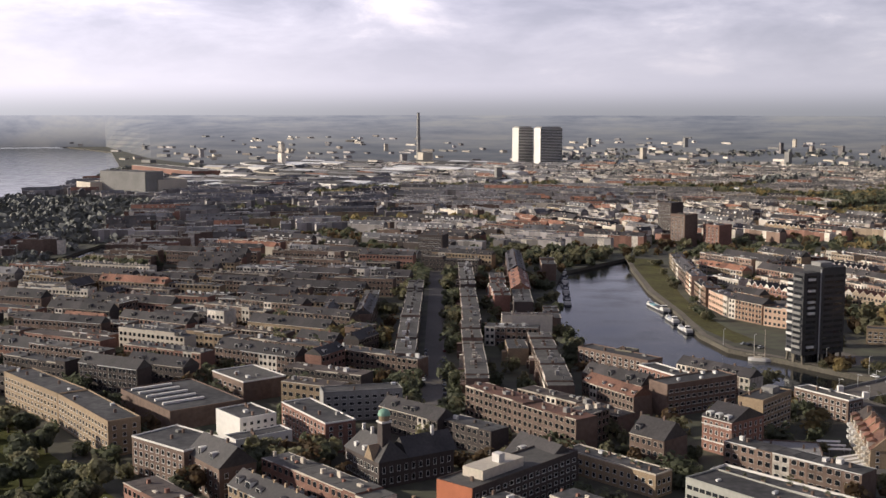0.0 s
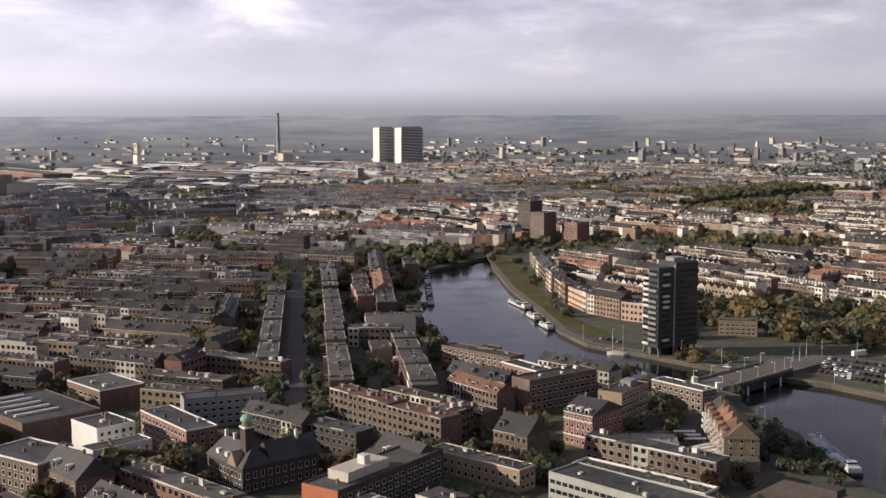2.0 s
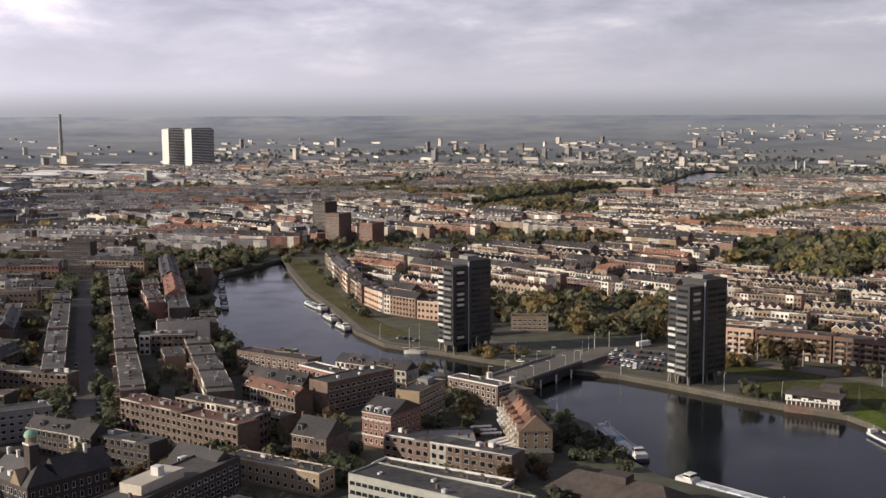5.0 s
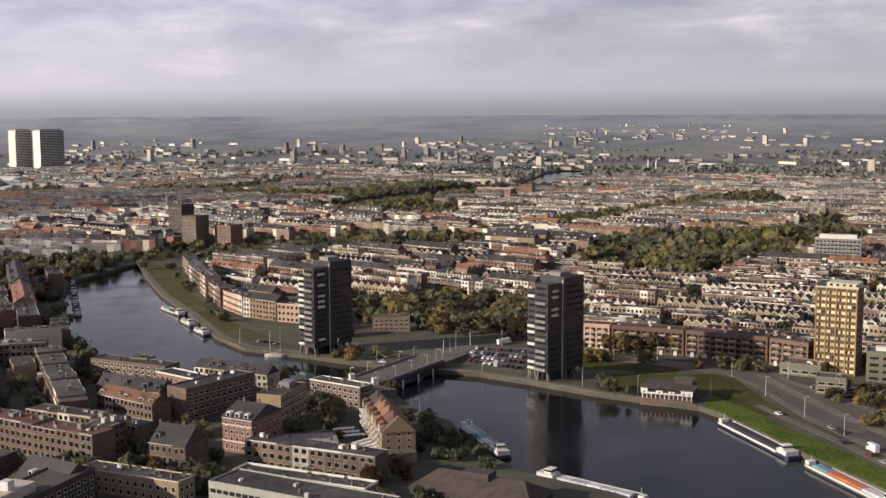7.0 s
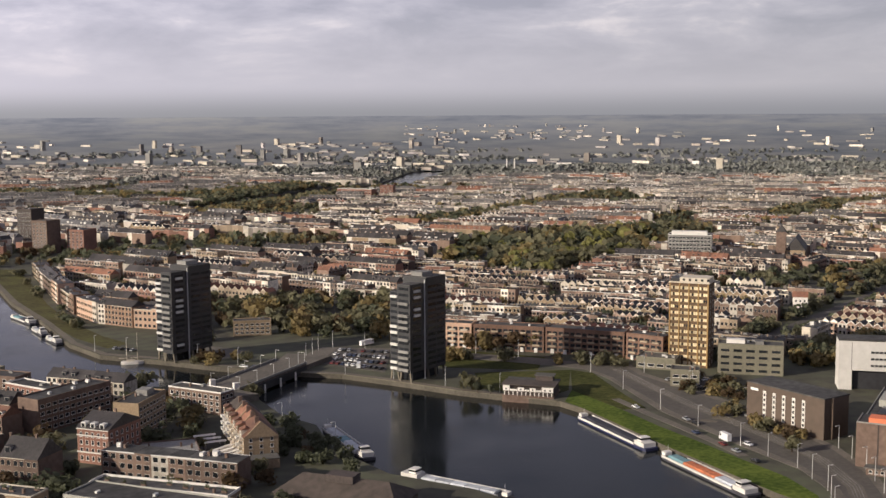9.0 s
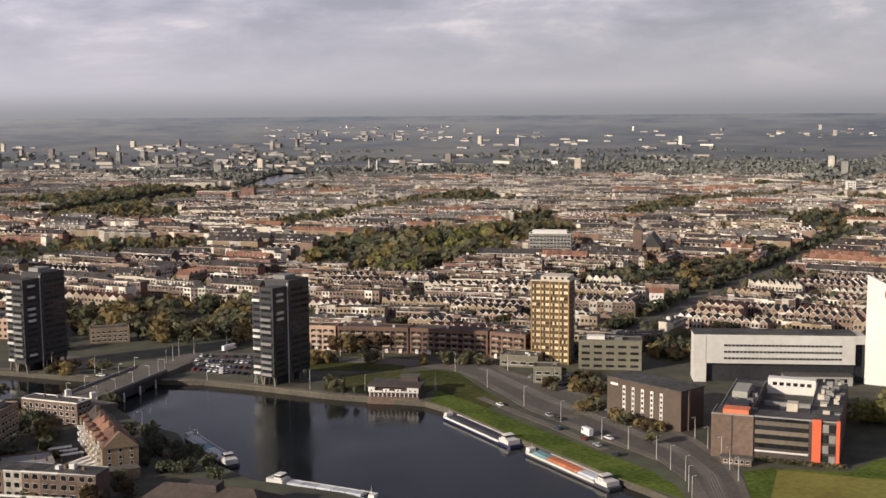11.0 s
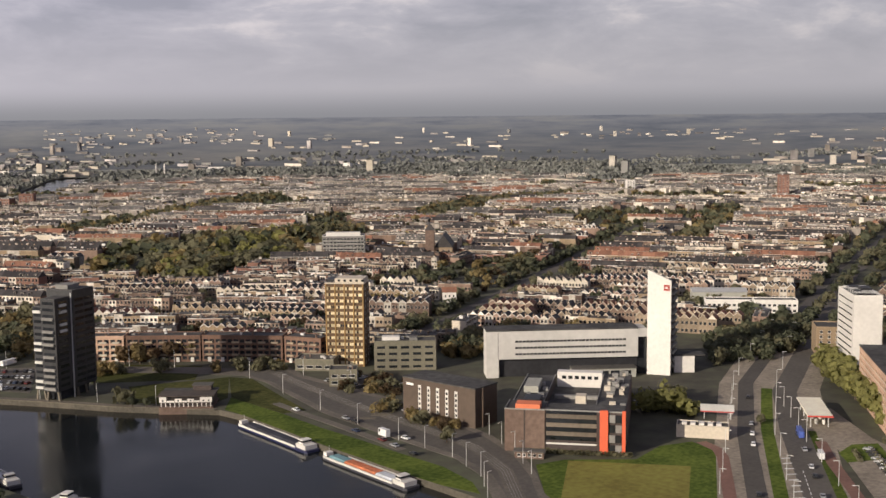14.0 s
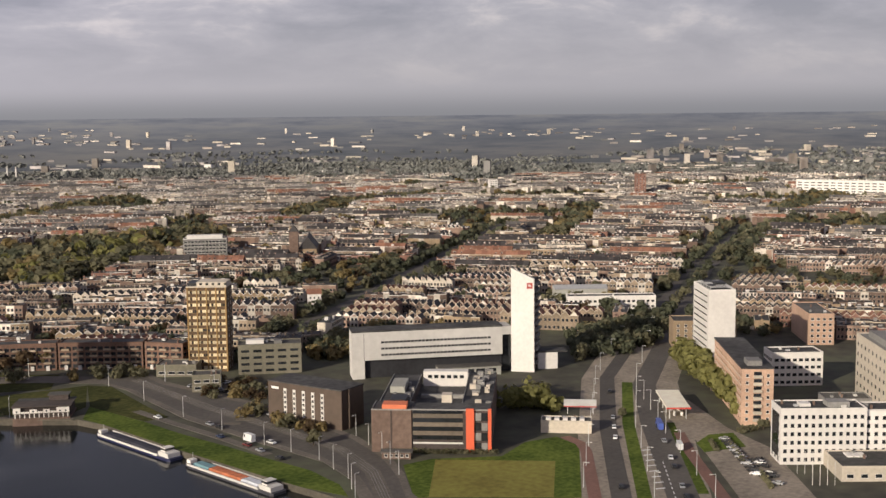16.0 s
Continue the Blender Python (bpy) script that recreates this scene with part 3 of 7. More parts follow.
def by_house(acc, u, n):
    """Splits the mesh of a row into one mesh for each house."""
    out = [Acc() for _ in range(n)]
    for q, mi in zip(acc.f, acc.mi):
        cx = sum(acc.v[i][0] for i in q) / len(q)
        o = out[min(n - 1, max(0, int(cx / u)))]
        o.face([acc.v[i] for i in q], mi)
    return out


def terrace(x, y, deg, ln, dep, h, style, wm, rm, label, r, unit=6.1):
    wall, roof, trim, glass, hut = terrace_parts(ln, dep, h, style, r, painted=0.15 if x > 140 else 0.06, house=unit, back=math.hypot(x, y) < 560)
    t = thing("terraced_houses", x, y, deg, label, "houses", "rows of terraced houses")
    n = round(ln / wall.unit)
    if math.hypot(x, y) < 640 and HOUSES["n"] + n <= 300:
        HOUSES["n"] += n
        for q in by_house(wall, wall.unit, n):
            part("house", q, (wm, M_PAINTED), t)
        for q in by_house(roof, wall.unit, n):
            part("roof", q, rm, t)
    else:
        tagged(part("terrace_wall", wall, (wm, M_PAINTED), t), kind="stuff")
        tagged(part("terrace_roof", roof, rm, t), kind="stuff")
    tagged(part("window_frames", trim, r.choice((M_FRAME, M_CREAM, M_CREAM)), t, "pale painted frames and cornices"), kind="stuff")
    tagged(part("glazing", glass, M_GLASS, t), kind="stuff")
    if hut.f:
        tagged(part("roof_clutter", hut, r.choice((M_FRAME, M_GREY, M_GREY, M_CREAM)), t), kind="stuff")


def quarter(base_deg, box, row=92, gap=16, court=17, street=13, hs=(9, 13), styles=("flat", "gable", "teeth"), keep=0.9, seed=1, where=None, pale=0.2, unit=6.1, deep=(9, 11.5)):
    """Rows of terraced houses on a grid turned by base_deg, a little unevenly, over the box (u0, u1, v0, v1) of the turned grid."""
    r = random.Random(seed)
    c, s = math.cos(radians(base_deg)), math.sin(radians(base_deg))
    v, k = box[2], 0
    while v < box[3]:
        dep = r.uniform(*deep)
        u = box[0] + r.uniform(-20, 0)
        while u < box[1]:
            ln = row * r.uniform(0.45, 1.15)
            h = r.uniform(*hs)
            style = r.choice(styles)
            if style == "teeth" and math.hypot(c * u - s * v, s * u + c * v) > 1000 and r.random() < 0.7:
                style = "gable"
            turn = r.gauss(0, 1.0) if r.random() < 0.9 else 90 + r.gauss(0, 2)
            deg = base_deg + turn
            c2, s2 = math.cos(radians(deg)), math.sin(radians(deg))
            if turn > 45:
                ln *= 0.5
            ox, oy = c * u - s * v, s * u + c * v
            wpts = [(ox + c2 * ln * a - s2 * dep * b, oy + s2 * ln * a + c2 * dep * b) for a in (0, 0.25, 0.5, 0.75, 1) for b in (0, 1)]
            mx, my = wpts[4]
            ok = r.random() < keep and (where is None or where(mx, my)) and in_view(mx, my) and math.hypot(mx, my) < 4700 and all(free(*p) and not on_row(*p, 1.0) for p in wpts)
            if not ok:
                u += 7.0
                continue
            x0, y0 = wpts[0]
            dist = math.hypot(mx, my)
            # West of x = 140 the darker mix stands in for cloud shade.
            wm, wl = r.choice(WALLS_EAST if mx > 140 else WALLS_WEST_SHADE)
            rm, rl = r.choice(((M_TAR, "dark felt"), (M_TAR, "dark felt"), (M_ROOF_BROWN, "brown felt"), (M_ROOF_BROWN, "brown felt"), (M_GRAVEL, "grey gravel"))) if style == "flat" else ROOFS[2 if r.random() < (0.15 if mx > 140 else 0.09) else 1]
            note_row(x0, y0, deg, ln, dep)
            if r.random() < pale:
                wm, wl = M_CREAM, "cream rendered"
            if dist < NEAR:
                terrace(x0, y0, deg, ln, dep, h, style, wm, rm, f"row of {wl} terraced houses with {rl} {'flat' if style == 'flat' else 'pitched'} roofs", r, unit)
            else:
                # The larger share of painted fronts in the east also imitates sunlit faces.
                wall, roof, trim, glass, hut = terrace_parts(ln, dep, h, style, r, detail=dist < 1050, painted=0.21 if mx > 140 else 0.08, house=unit, back=False)
                ang = radians(deg)
                # Distant rows swap their own colours for ones with painted haze.
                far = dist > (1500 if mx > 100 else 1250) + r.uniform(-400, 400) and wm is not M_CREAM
                haze_w, haze_r = (M_WARM_HAZE_WALL, M_WARM_HAZE_ROOF) if mx > 300 else (M_HAZE_WALL, M_HAZE_ROOF)
                far_add(("wall", haze_w if far else wm), wall, x0, y0, ang)
                far_add(("roof", haze_r if far and rm is not M_TILE_RED else rm), roof, x0, y0, ang)
                if r.random() < 0.4:
                    trim.join(hut)
                else:
                    far_add(("wall", M_WARM_HAZE_WALL), hut, x0, y0, ang)
                far_add(("trim", M_FRAME if r.random() < 0.5 else M_CREAM), trim, x0, y0, ang)
                if glass.f:
                    far_add(("glazing", M_GLASS), glass, x0, y0, ang)
            u += (ln if turn < 45 else dep + 4) + (gap if r.random() < 0.5 else 0.6)
        v += dep + (court if k % 2 == 0 else street)
        k += 1

M_BRICK_WARM = surface("brick_warm", (0.19, 0.115, 0.075), 0.85, 0.3, 1.2, 0.08, 0.2, 0.2)


# ---- roads, lawns and quays ----
def slab(name, poly, top, m, label, category="ground", thick=0.3):
    a = Acc()
    area = sum(poly[i - 1][0] * poly[i][1] - poly[i][0] * poly[i - 1][1] for i in range(len(poly)))
    a.prism(poly if area > 0 else poly[::-1], top - thick, top, 0)
    return tagged(new(name, a.mesh(name, m)), label, category, kind="structure")


def path_poly(pts, width):
    left, right = [], []
    for i, (x, y) in enumerate(pts):
        x0, y0 = pts[max(0, i - 1)]
        x1, y1 = pts[min(len(pts) - 1, i + 1)]
        n = math.hypot(x1 - x0, y1 - y0)
        ox, oy = -(y1 - y0) / n * width / 2, (x1 - x0) / n * width / 2
        left.append((x + ox, y + oy))
        right.append((x - ox, y - oy))
    return left + right[::-1]


slab("pavement_quayside", [(352, 480), (349, 455), (329, 392), (320, 335), (316, 300), (306, 278), (292, 262), (266, 232), (290, 222), (306, 250), (322, 266), (337, 285), (350, 312), (359, 345), (366, 377), (370, 420), (372, 453), (380, 478)], 0.10, M_PAVE, "pale paved verges along the quayside road", "pavement")
slab("road_quayside", [(354, 480), (352, 455), (333, 392), (324, 335), (320, 303), (310, 277), (296, 259), (271, 231), (285, 226), (302, 250), (317, 265), (333, 286), (346, 312), (355, 345), (362, 377), (365, 420), (367, 453), (376, 478)], 0.14, M_ROAD, "wide grey asphalt road curving along the quay", "road")
slab("road_bridgehead", path_poly([(226, 560), (262, 592), (300, 560), (340, 510), (362, 474)], 15), 0.11, M_PAVE, "grey asphalt road between the bridge and the towers", "road")
slab("tramway", path_poly([(366, 470), (358, 440), (348, 395), (339, 340), (332, 305), (317, 277), (297, 255), (278, 235)], 6.0), 0.17, M_PAVE, "paved tram reservation in the middle of the road", "road")
for off in (-1.9, -0.5, 0.9, 2.3):
    pts = [(366, 470), (358, 440), (348, 395), (339, 340), (332, 305), (317, 277), (297, 255), (278, 235)]
    slab("tram_rail", path_poly([(x + off, y) for x, y in pts], 0.16), 0.20, M_GREY, "steel tram rail set in the paving", "rail", 0.06)
slab("lawn_bank", [(303.6, 428), (319, 444), (316, 402), (312, 374), (310, 346), (307.5, 324), (305.5, 297), (299, 277), (291, 266), (289.4, 285), (290.4, 300), (295.5, 352), (303.4, 414)], 0.07, M_GRASS, "bright green grass bank above the moored barges", "lawn")
slab("lawn_point", [(319, 443.5), (345, 480), (350, 468), (335, 425), (327, 400), (316.5, 403)], 0.06, M_LAWN, "rough green verge between the bank and the road", "lawn")
slab("lane_quay", path_poly([(326, 420), (323.1, 402), (318, 362), (314.2, 338), (311, 324)], 4.2), 0.12, M_PAVE, "narrow paved lane with parked cars along the grass bank", "road")
slab("lawn_office", [(408, 188), (418, 196), (432, 197), (440, 190), (424, 178)], 0.10, M_GRASS, "small green lawn before the white office", "lawn")
slab("lawn_school", [(330, 273), (342, 269), (360, 249), (381, 252), (395, 246), (389, 232), (335, 200), (303, 247)], 0.06, M_GRASS, "bright green lawn before the school", "lawn")
slab("meadow", [(342, 267), (366, 229), (330, 208), (306, 243)], 0.10, M_MEADOW, "dry yellowish-green meadow", "lawn")
slab("cycle_path", path_poly([(397, 243), (392, 233), (384, 226), (337, 196), (320, 186)], 4.5), 0.09, M_CYCLE, "reddish cycle path beside the lawn", "path")
slab("pavement_avenue", path_poly([(315, 165), (352, 186), (428, 228), (500, 268), (640, 322)], 46), 0.03, M_FORECOURT, "paved verges of the broad avenue", "pavement")
slab("road_avenue", path_poly([(310, 172), (341, 188), (418, 235), (500, 280), (640, 330), (900, 420), (1257, 515)], 7), 0.09, M_ROAD, "grey asphalt carriageway of the avenue", "road")
slab("road_avenue_b", path_poly([(325, 152), (353, 171), (437, 224), (496, 258), (640, 312), (900, 405), (1257, 500)], 11), 0.09, M_ROAD, "grey asphalt carriageway with two lanes", "road")
slab("lawn_median", path_poly([(318, 165), (346, 182), (430, 232), (496, 267)], 5), 0.08, M_GRASS, "narrow grass median of the avenue", "lawn")
slab("lawn_verge", path_poly([(362, 168), (420, 206), (440, 218)], 4), 0.08, M_GRASS, "narrow grass verge beside the avenue", "lawn")
slab("cycle_path_b", path_poly([(330, 138), (360, 159), (404, 192), (428, 208)], 4.5), 0.10, M_CYCLE, "reddish cycle path beside the avenue", "path")
slab("forecourt", [(363, 155), (414, 192), (470, 235), (480, 228), (446, 195), (428, 170), (400, 150), (372, 130)], 0.07, M_FORECOURT, "paved car park and forecourt", "road")
slab("park_lawn", [(-300, 250), (-150, 250), (-112, 380), (-150, 430), (-230, 540), (-300, 620)], 0.05, M_LAWN, "dark green park lawn under trees", "lawn")
slab("lawn_tower", [(292, 520), (330, 488), (352, 512), (325, 548), (305, 545)], 0.06, M_LAWN, "green lawn behind the dark tower", "lawn")
slab("lawn_tower_b", [(285, 468), (303, 440), (318, 445), (345, 480), (330, 486), (300, 500)], 0.05, M_LAWN, "green lawn by the landing stage", "lawn")
slab("lawn_riverside", [(150, 700), (147, 780), (147, 860), (153, 980), (163, 1050), (180, 1040), (172, 930), (163, 840), (160, 770), (165, 700), (172, 668), (158, 660)], 0.06, M_STRAW, "yellowish grass bank along the river", "lawn")
slab("pavement_west_quay", path_poly([(157, 1050), (152, 984), (145.5, 860), (147.5, 763), (146, 687), (153, 646), (177, 616), (197, 584), (224, 553)], 4), 0.10, M_CONC, "pale concrete quayside walk", "pavement")
slab("pavement_east_quay", path_poly([(225, 549.5), (243.5, 532.5), (258.5, 506), (275.5, 472), (286.5, 455.5), (302, 432)], 4), 0.09, M_CONC, "pale concrete quayside walk", "pavement")
slab("car_park", [(243, 560), (262, 524), (291, 573), (268, 593)], 0.13, M_ROAD, "asphalt car park by the bridge", "road")
slab("car_park_b", [(178, 625), (200, 596), (222, 612), (205, 645)], 0.08, M_PAVE, "paved forecourt round the dark tower", "road")
slab("car_park_c", [(368, 440), (372, 395), (392, 392), (388, 430)], 0.08, M_ROAD, "asphalt car park among shrubs", "road")
slab("school_yard", [(112, 437), (133, 457), (150, 450), (136, 404)], 0.06, M_GRAVEL, "pale paved yard between the houses", "ground")
slab("road_street", path_poly([(-12, 470), (-12, 980)], 12), 0.06, M_ROAD, "long straight street between tree rows", "road")
slab("road_far_avenue", path_poly([(470, 478), (745, 594), (1140, 760), (1500, 905)], 14), 0.06, M_ROAD, "long straight avenue in the shade of its houses", "road")
for i in range(9):
    x, y = 352 + i * 4.2, 173.5 + i * 2.6
    slab("road_marking", path_poly([(x, y), (x + 2.2, y + 1.4)], 0.35), 0.105, M_LINE, "white painted lane marking", "marking", 0.012)
for i in range(8):
    x, y = 398 - i * 5.6, 207.5 - i * 3.6
    slab("road_hatching", path_poly([(x - 1.3, y + 1.3), (x + 1.5, y - 0.9)], 0.9), 0.106, M_LINE, "white hatched road marking between the lanes", "marking", 0.012)
for p, q in (((333, 372), (337, 366)), ((340, 372), (345, 366)), ((345, 378), (351, 372))):
    slab("crossing", path_poly([p, q], 3.0), 0.215, M_CONC, "pale concrete crossing over the tram lines", "pavement", 0.08)


# ---- landmark buildings ----
def hero(name, x, y, deg, w, d, h, wall, roof, label, pad=5.0, **kw):
    hero_rect(x, y, deg, w, d, pad)
    return block_house(name, x, y, deg, w, d, h, wall, roof, label, **kw)


def roof_box(b, x0, x1, y0, y1, z0, z1, m, name="roof_hut", label=""):
    a = Acc()
    a.box(x0, x1, y0, y1, z0, z1)
    return part(name, a, m, b, label)


def shared_parts(b, name, me, places):
    for m in places:
        ob = new(name, me)
        ob.parent = b
        ob.matrix_basis = m


def box_mesh(name, w, d, h, m):
    a = Acc()
    a.box(-w / 2, w / 2, -d / 2, d / 2, 0, h)
    return a.mesh(name, m)


def dark_tower(x, y, deg):
    """High-rise of two staggered dark slabs on slanting stilts, pale balcony fronts on the sunny side."""
    hero_rect(x, y, deg, 16, 26, 4)
    b = thing("apartment_tower", x, y, deg, "dark high-rise of two staggered slabs on slanting stilts by the quay", "tower", "dark towers by the bridge")
    a = Acc()
    a.box(1.4, 7.0, 0, 9, 4.6, 43.5)
    part("west_wing", a, M_DARK, b)
    a = Acc()
    a.box(7.0, 15, -1.2, 10, 4.6, 47.5)
    part("middle_wing", a, M_DARK, b)
    a = Acc()
    a.box(1.5, 16, 10, 25.5, 4.6, 50.0)
    part("east_wing", a, M_DARK, b)
    a = Acc()
    a.box(5, 12, 12, 20, 50.0, 52.2)
    part("lift_house", a, M_GREY, b)
    a = Acc()
    a.box(4, 13, 3, 23, -0.2, 4.6)
    part("entrance_core", a, M_GLASS, b)
    bal = {}
    for w in (4.3, 6.2):
        q = Acc()
        q.box(0, w, -0.9, 0.02, 0, 1.05)
        q.box(0, w, -0.88, 0.0, -0.14, -0.002)
        bal[w] = q.mesh("balcony", M_GREY if w > 6 else M_FRAME)
        q = Acc()
        q.face([(0, -0.03, 0), (w, -0.03, 0), (w, -0.03, 1.35), (0, -0.03, 1.35)])
        bal[-w] = q.mesh("glazing", M_GLASS)
    r = random.Random(int(x))
    for k in range(14):
        z = 5.4 + k * 2.95
        if z < 42:
            if r.random() < 0.62:
                shared_parts(b, "balcony", bal[4.3], [pose(2.0, -0.02, z)])
            shared_parts(b, "glazing", bal[-4.3], [pose(2.0, 0, z + 1.1)])
        if r.random() < 0.55:
            shared_parts(b, "balcony", bal[6.2], [pose(7.9, -1.22, z)])
        shared_parts(b, "glazing", bal[-6.2], [pose(7.9, -1.2, z + 1.1)])
        shared_parts(b, "glazing", bal[-6.2], [pose(16.0, 11.5, z + 1.0, 0, 0, 90), pose(16.0, 18.2, z + 1.0, 0, 0, 90), pose(15.0, 1.0, z + 1.0, 0, 0, 90)])
        if r.random() < 0.5:
            shared_parts(b, "balcony", bal[4.3], [pose(15.02, 1.6, z, 0, 0, 90)])
    a = Acc()
    a.box(15.05, 15.55, 9.5, 9.95, 0, 49)
    part("downpipe", a, M_STEEL, b)
    for x0, x1, y0 in ((2.0, 1.2, 1), (5.5, 6.3, 1), (8.5, 7.8, 0), (14, 14.8, 0), (15.2, 15.8, 12), (15.2, 15.8, 18), (15.2, 15.6, 24.5), (2.5, 2.0, 24.5)):
        a = Acc()
        t = 0.45
        a.prism([(x1 - t, y0 - t), (x1 + t, y0 - t), (x1 + t, y0 + t), (x1 - t, y0 + t)], -0.2, 4.6, 0, [(x0 - t, y0 - t), (x0 + t, y0 - t), (x0 + t, y0 + t), (x0 - t, y0 + t)])
        part("stilt", a, M_CONC, b)
    for q in ((1.4, 7, 0, 9, 43.5), (7, 15, -1.2, 10, 47.5), (1.5, 16, 10, 25.5, 50)):
        a = Acc()
        a.box(q[0] + 0.3, q[1] - 0.3, q[2] + 0.3, q[3] - 0.3, q[4], q[4] + 0.15)
        part("roof", a, M_TAR, b)


dark_tower(173.0, 617.0, -66)
dark_tower(257.5, 511.5, -68)


def tan_tower():
    x, y, deg, w, d, h = 394.1, 462.6, -55.0, 20.4, 13, 43.2
    hero_rect(x, y, deg, w, d, 4)
    b = thing("office_tower", x, y, deg, "tall yellow-brick office tower with a grid of bright windows", "tower")
    a = Acc()
    a.box(0, w, 0, d, -0.3, h)
    part("wall", a, M_BRONZE, b)
    pier = box_mesh("pier", 0.7, 0.5, h, M_BRICK_GOLD)
    shared_parts(b, "pier", pier, [pose(0.5 + i * (w - 1.0) / 4, -0.2, 0.0) for i in range(5)])
    a = Acc()
    a.box(-0.2, w + 0.2, -0.5, d + 0.2, h, h + 0.6)
    part("cornice", a, M_CREAM, b)
    roof_box(b, 5.2, w - 0.3, 0.3, d - 1, h + 0.6, h + 2.7, M_CREAM, "penthouse")
    roof_box(b, 0.5, 5.0, 0.6, d - 1, h + 0.6, h + 2.2, M_DARK, "plant_room")
    hut_win = box_mesh("penthouse_window", 1.3, 0.16, 1.1, M_GLASS)
    shared_parts(b, "penthouse_window", hut_win, [pose(7.4 + i * 3.1, 0.26, h + 1.1) for i in range(5)])
    bay = (w - 1.0) / 4
    for variant in range(3):
        ribbon = Acc()
        pale = [(True, False, True, True), (False, True, False, True), (True, True, False, False)][variant]
        for s in range(4):
            x0 = -2.05 + s * 1.04
            ribbon.box(x0, x0 + 0.92, -0.06, 0.05, 0.0, 1.5, 0 if pale[s] else 1)
        ribbon.box(-2.2, 2.14, -0.03, 0.04, -0.12, 1.62, 2)
        me = ribbon.mesh("ribbon_window", M_BLIND, M_GLASS, M_BRICK_GOLD)
        places = []
        for k in range(13):
            for i in range(4):
                if ((k * 7 + i * 5) % 11 in (3, 8)) * (1 + (k + i) % 2) == variant:
                    places.append(pose(0.5 + (i + 0.5) * bay, -0.02, 1.3 + k * 3.22))
        shared_parts(b, "ribbon_window", me, places)
    window_row(b, (w, 0), (w, d), 1.2, 2, 13, 3.22, 1.2, 1.5)


tan_tower()
b = hero("office_block", 402.5, 435.4, -45, 31.5, 13, 14.6, M_OLIVE, M_GRAVEL, "four-storey olive-grey concrete office block with strip windows", cols=5, rows=4, side_cols=2, win=(4.3, 1.5), frame_mat=M_OLIVE)
roof_box(b, 4, 13, 4, 9, 14.7, 16.6, M_WHITE)
roof_box(b, 18, 22, 3, 8, 14.7, 16.2, M_GREY)
hero("office_annex", 376.3, 466.5, -54, 20, 14, 5.6, M_OLIVE, M_GRAVEL, "low olive-grey office annex at the yellow tower's foot", cols=4, rows=1, win=(3.5, 1.6))
b = hero("office_annex", 363.7, 426.0, -45, 13.4, 11, 7.8, M_OLIVE, M_GRAVEL, "two-storey olive-grey office annex beside shrubs", cols=3, rows=2, side_cols=2, win=(3.0, 1.5))


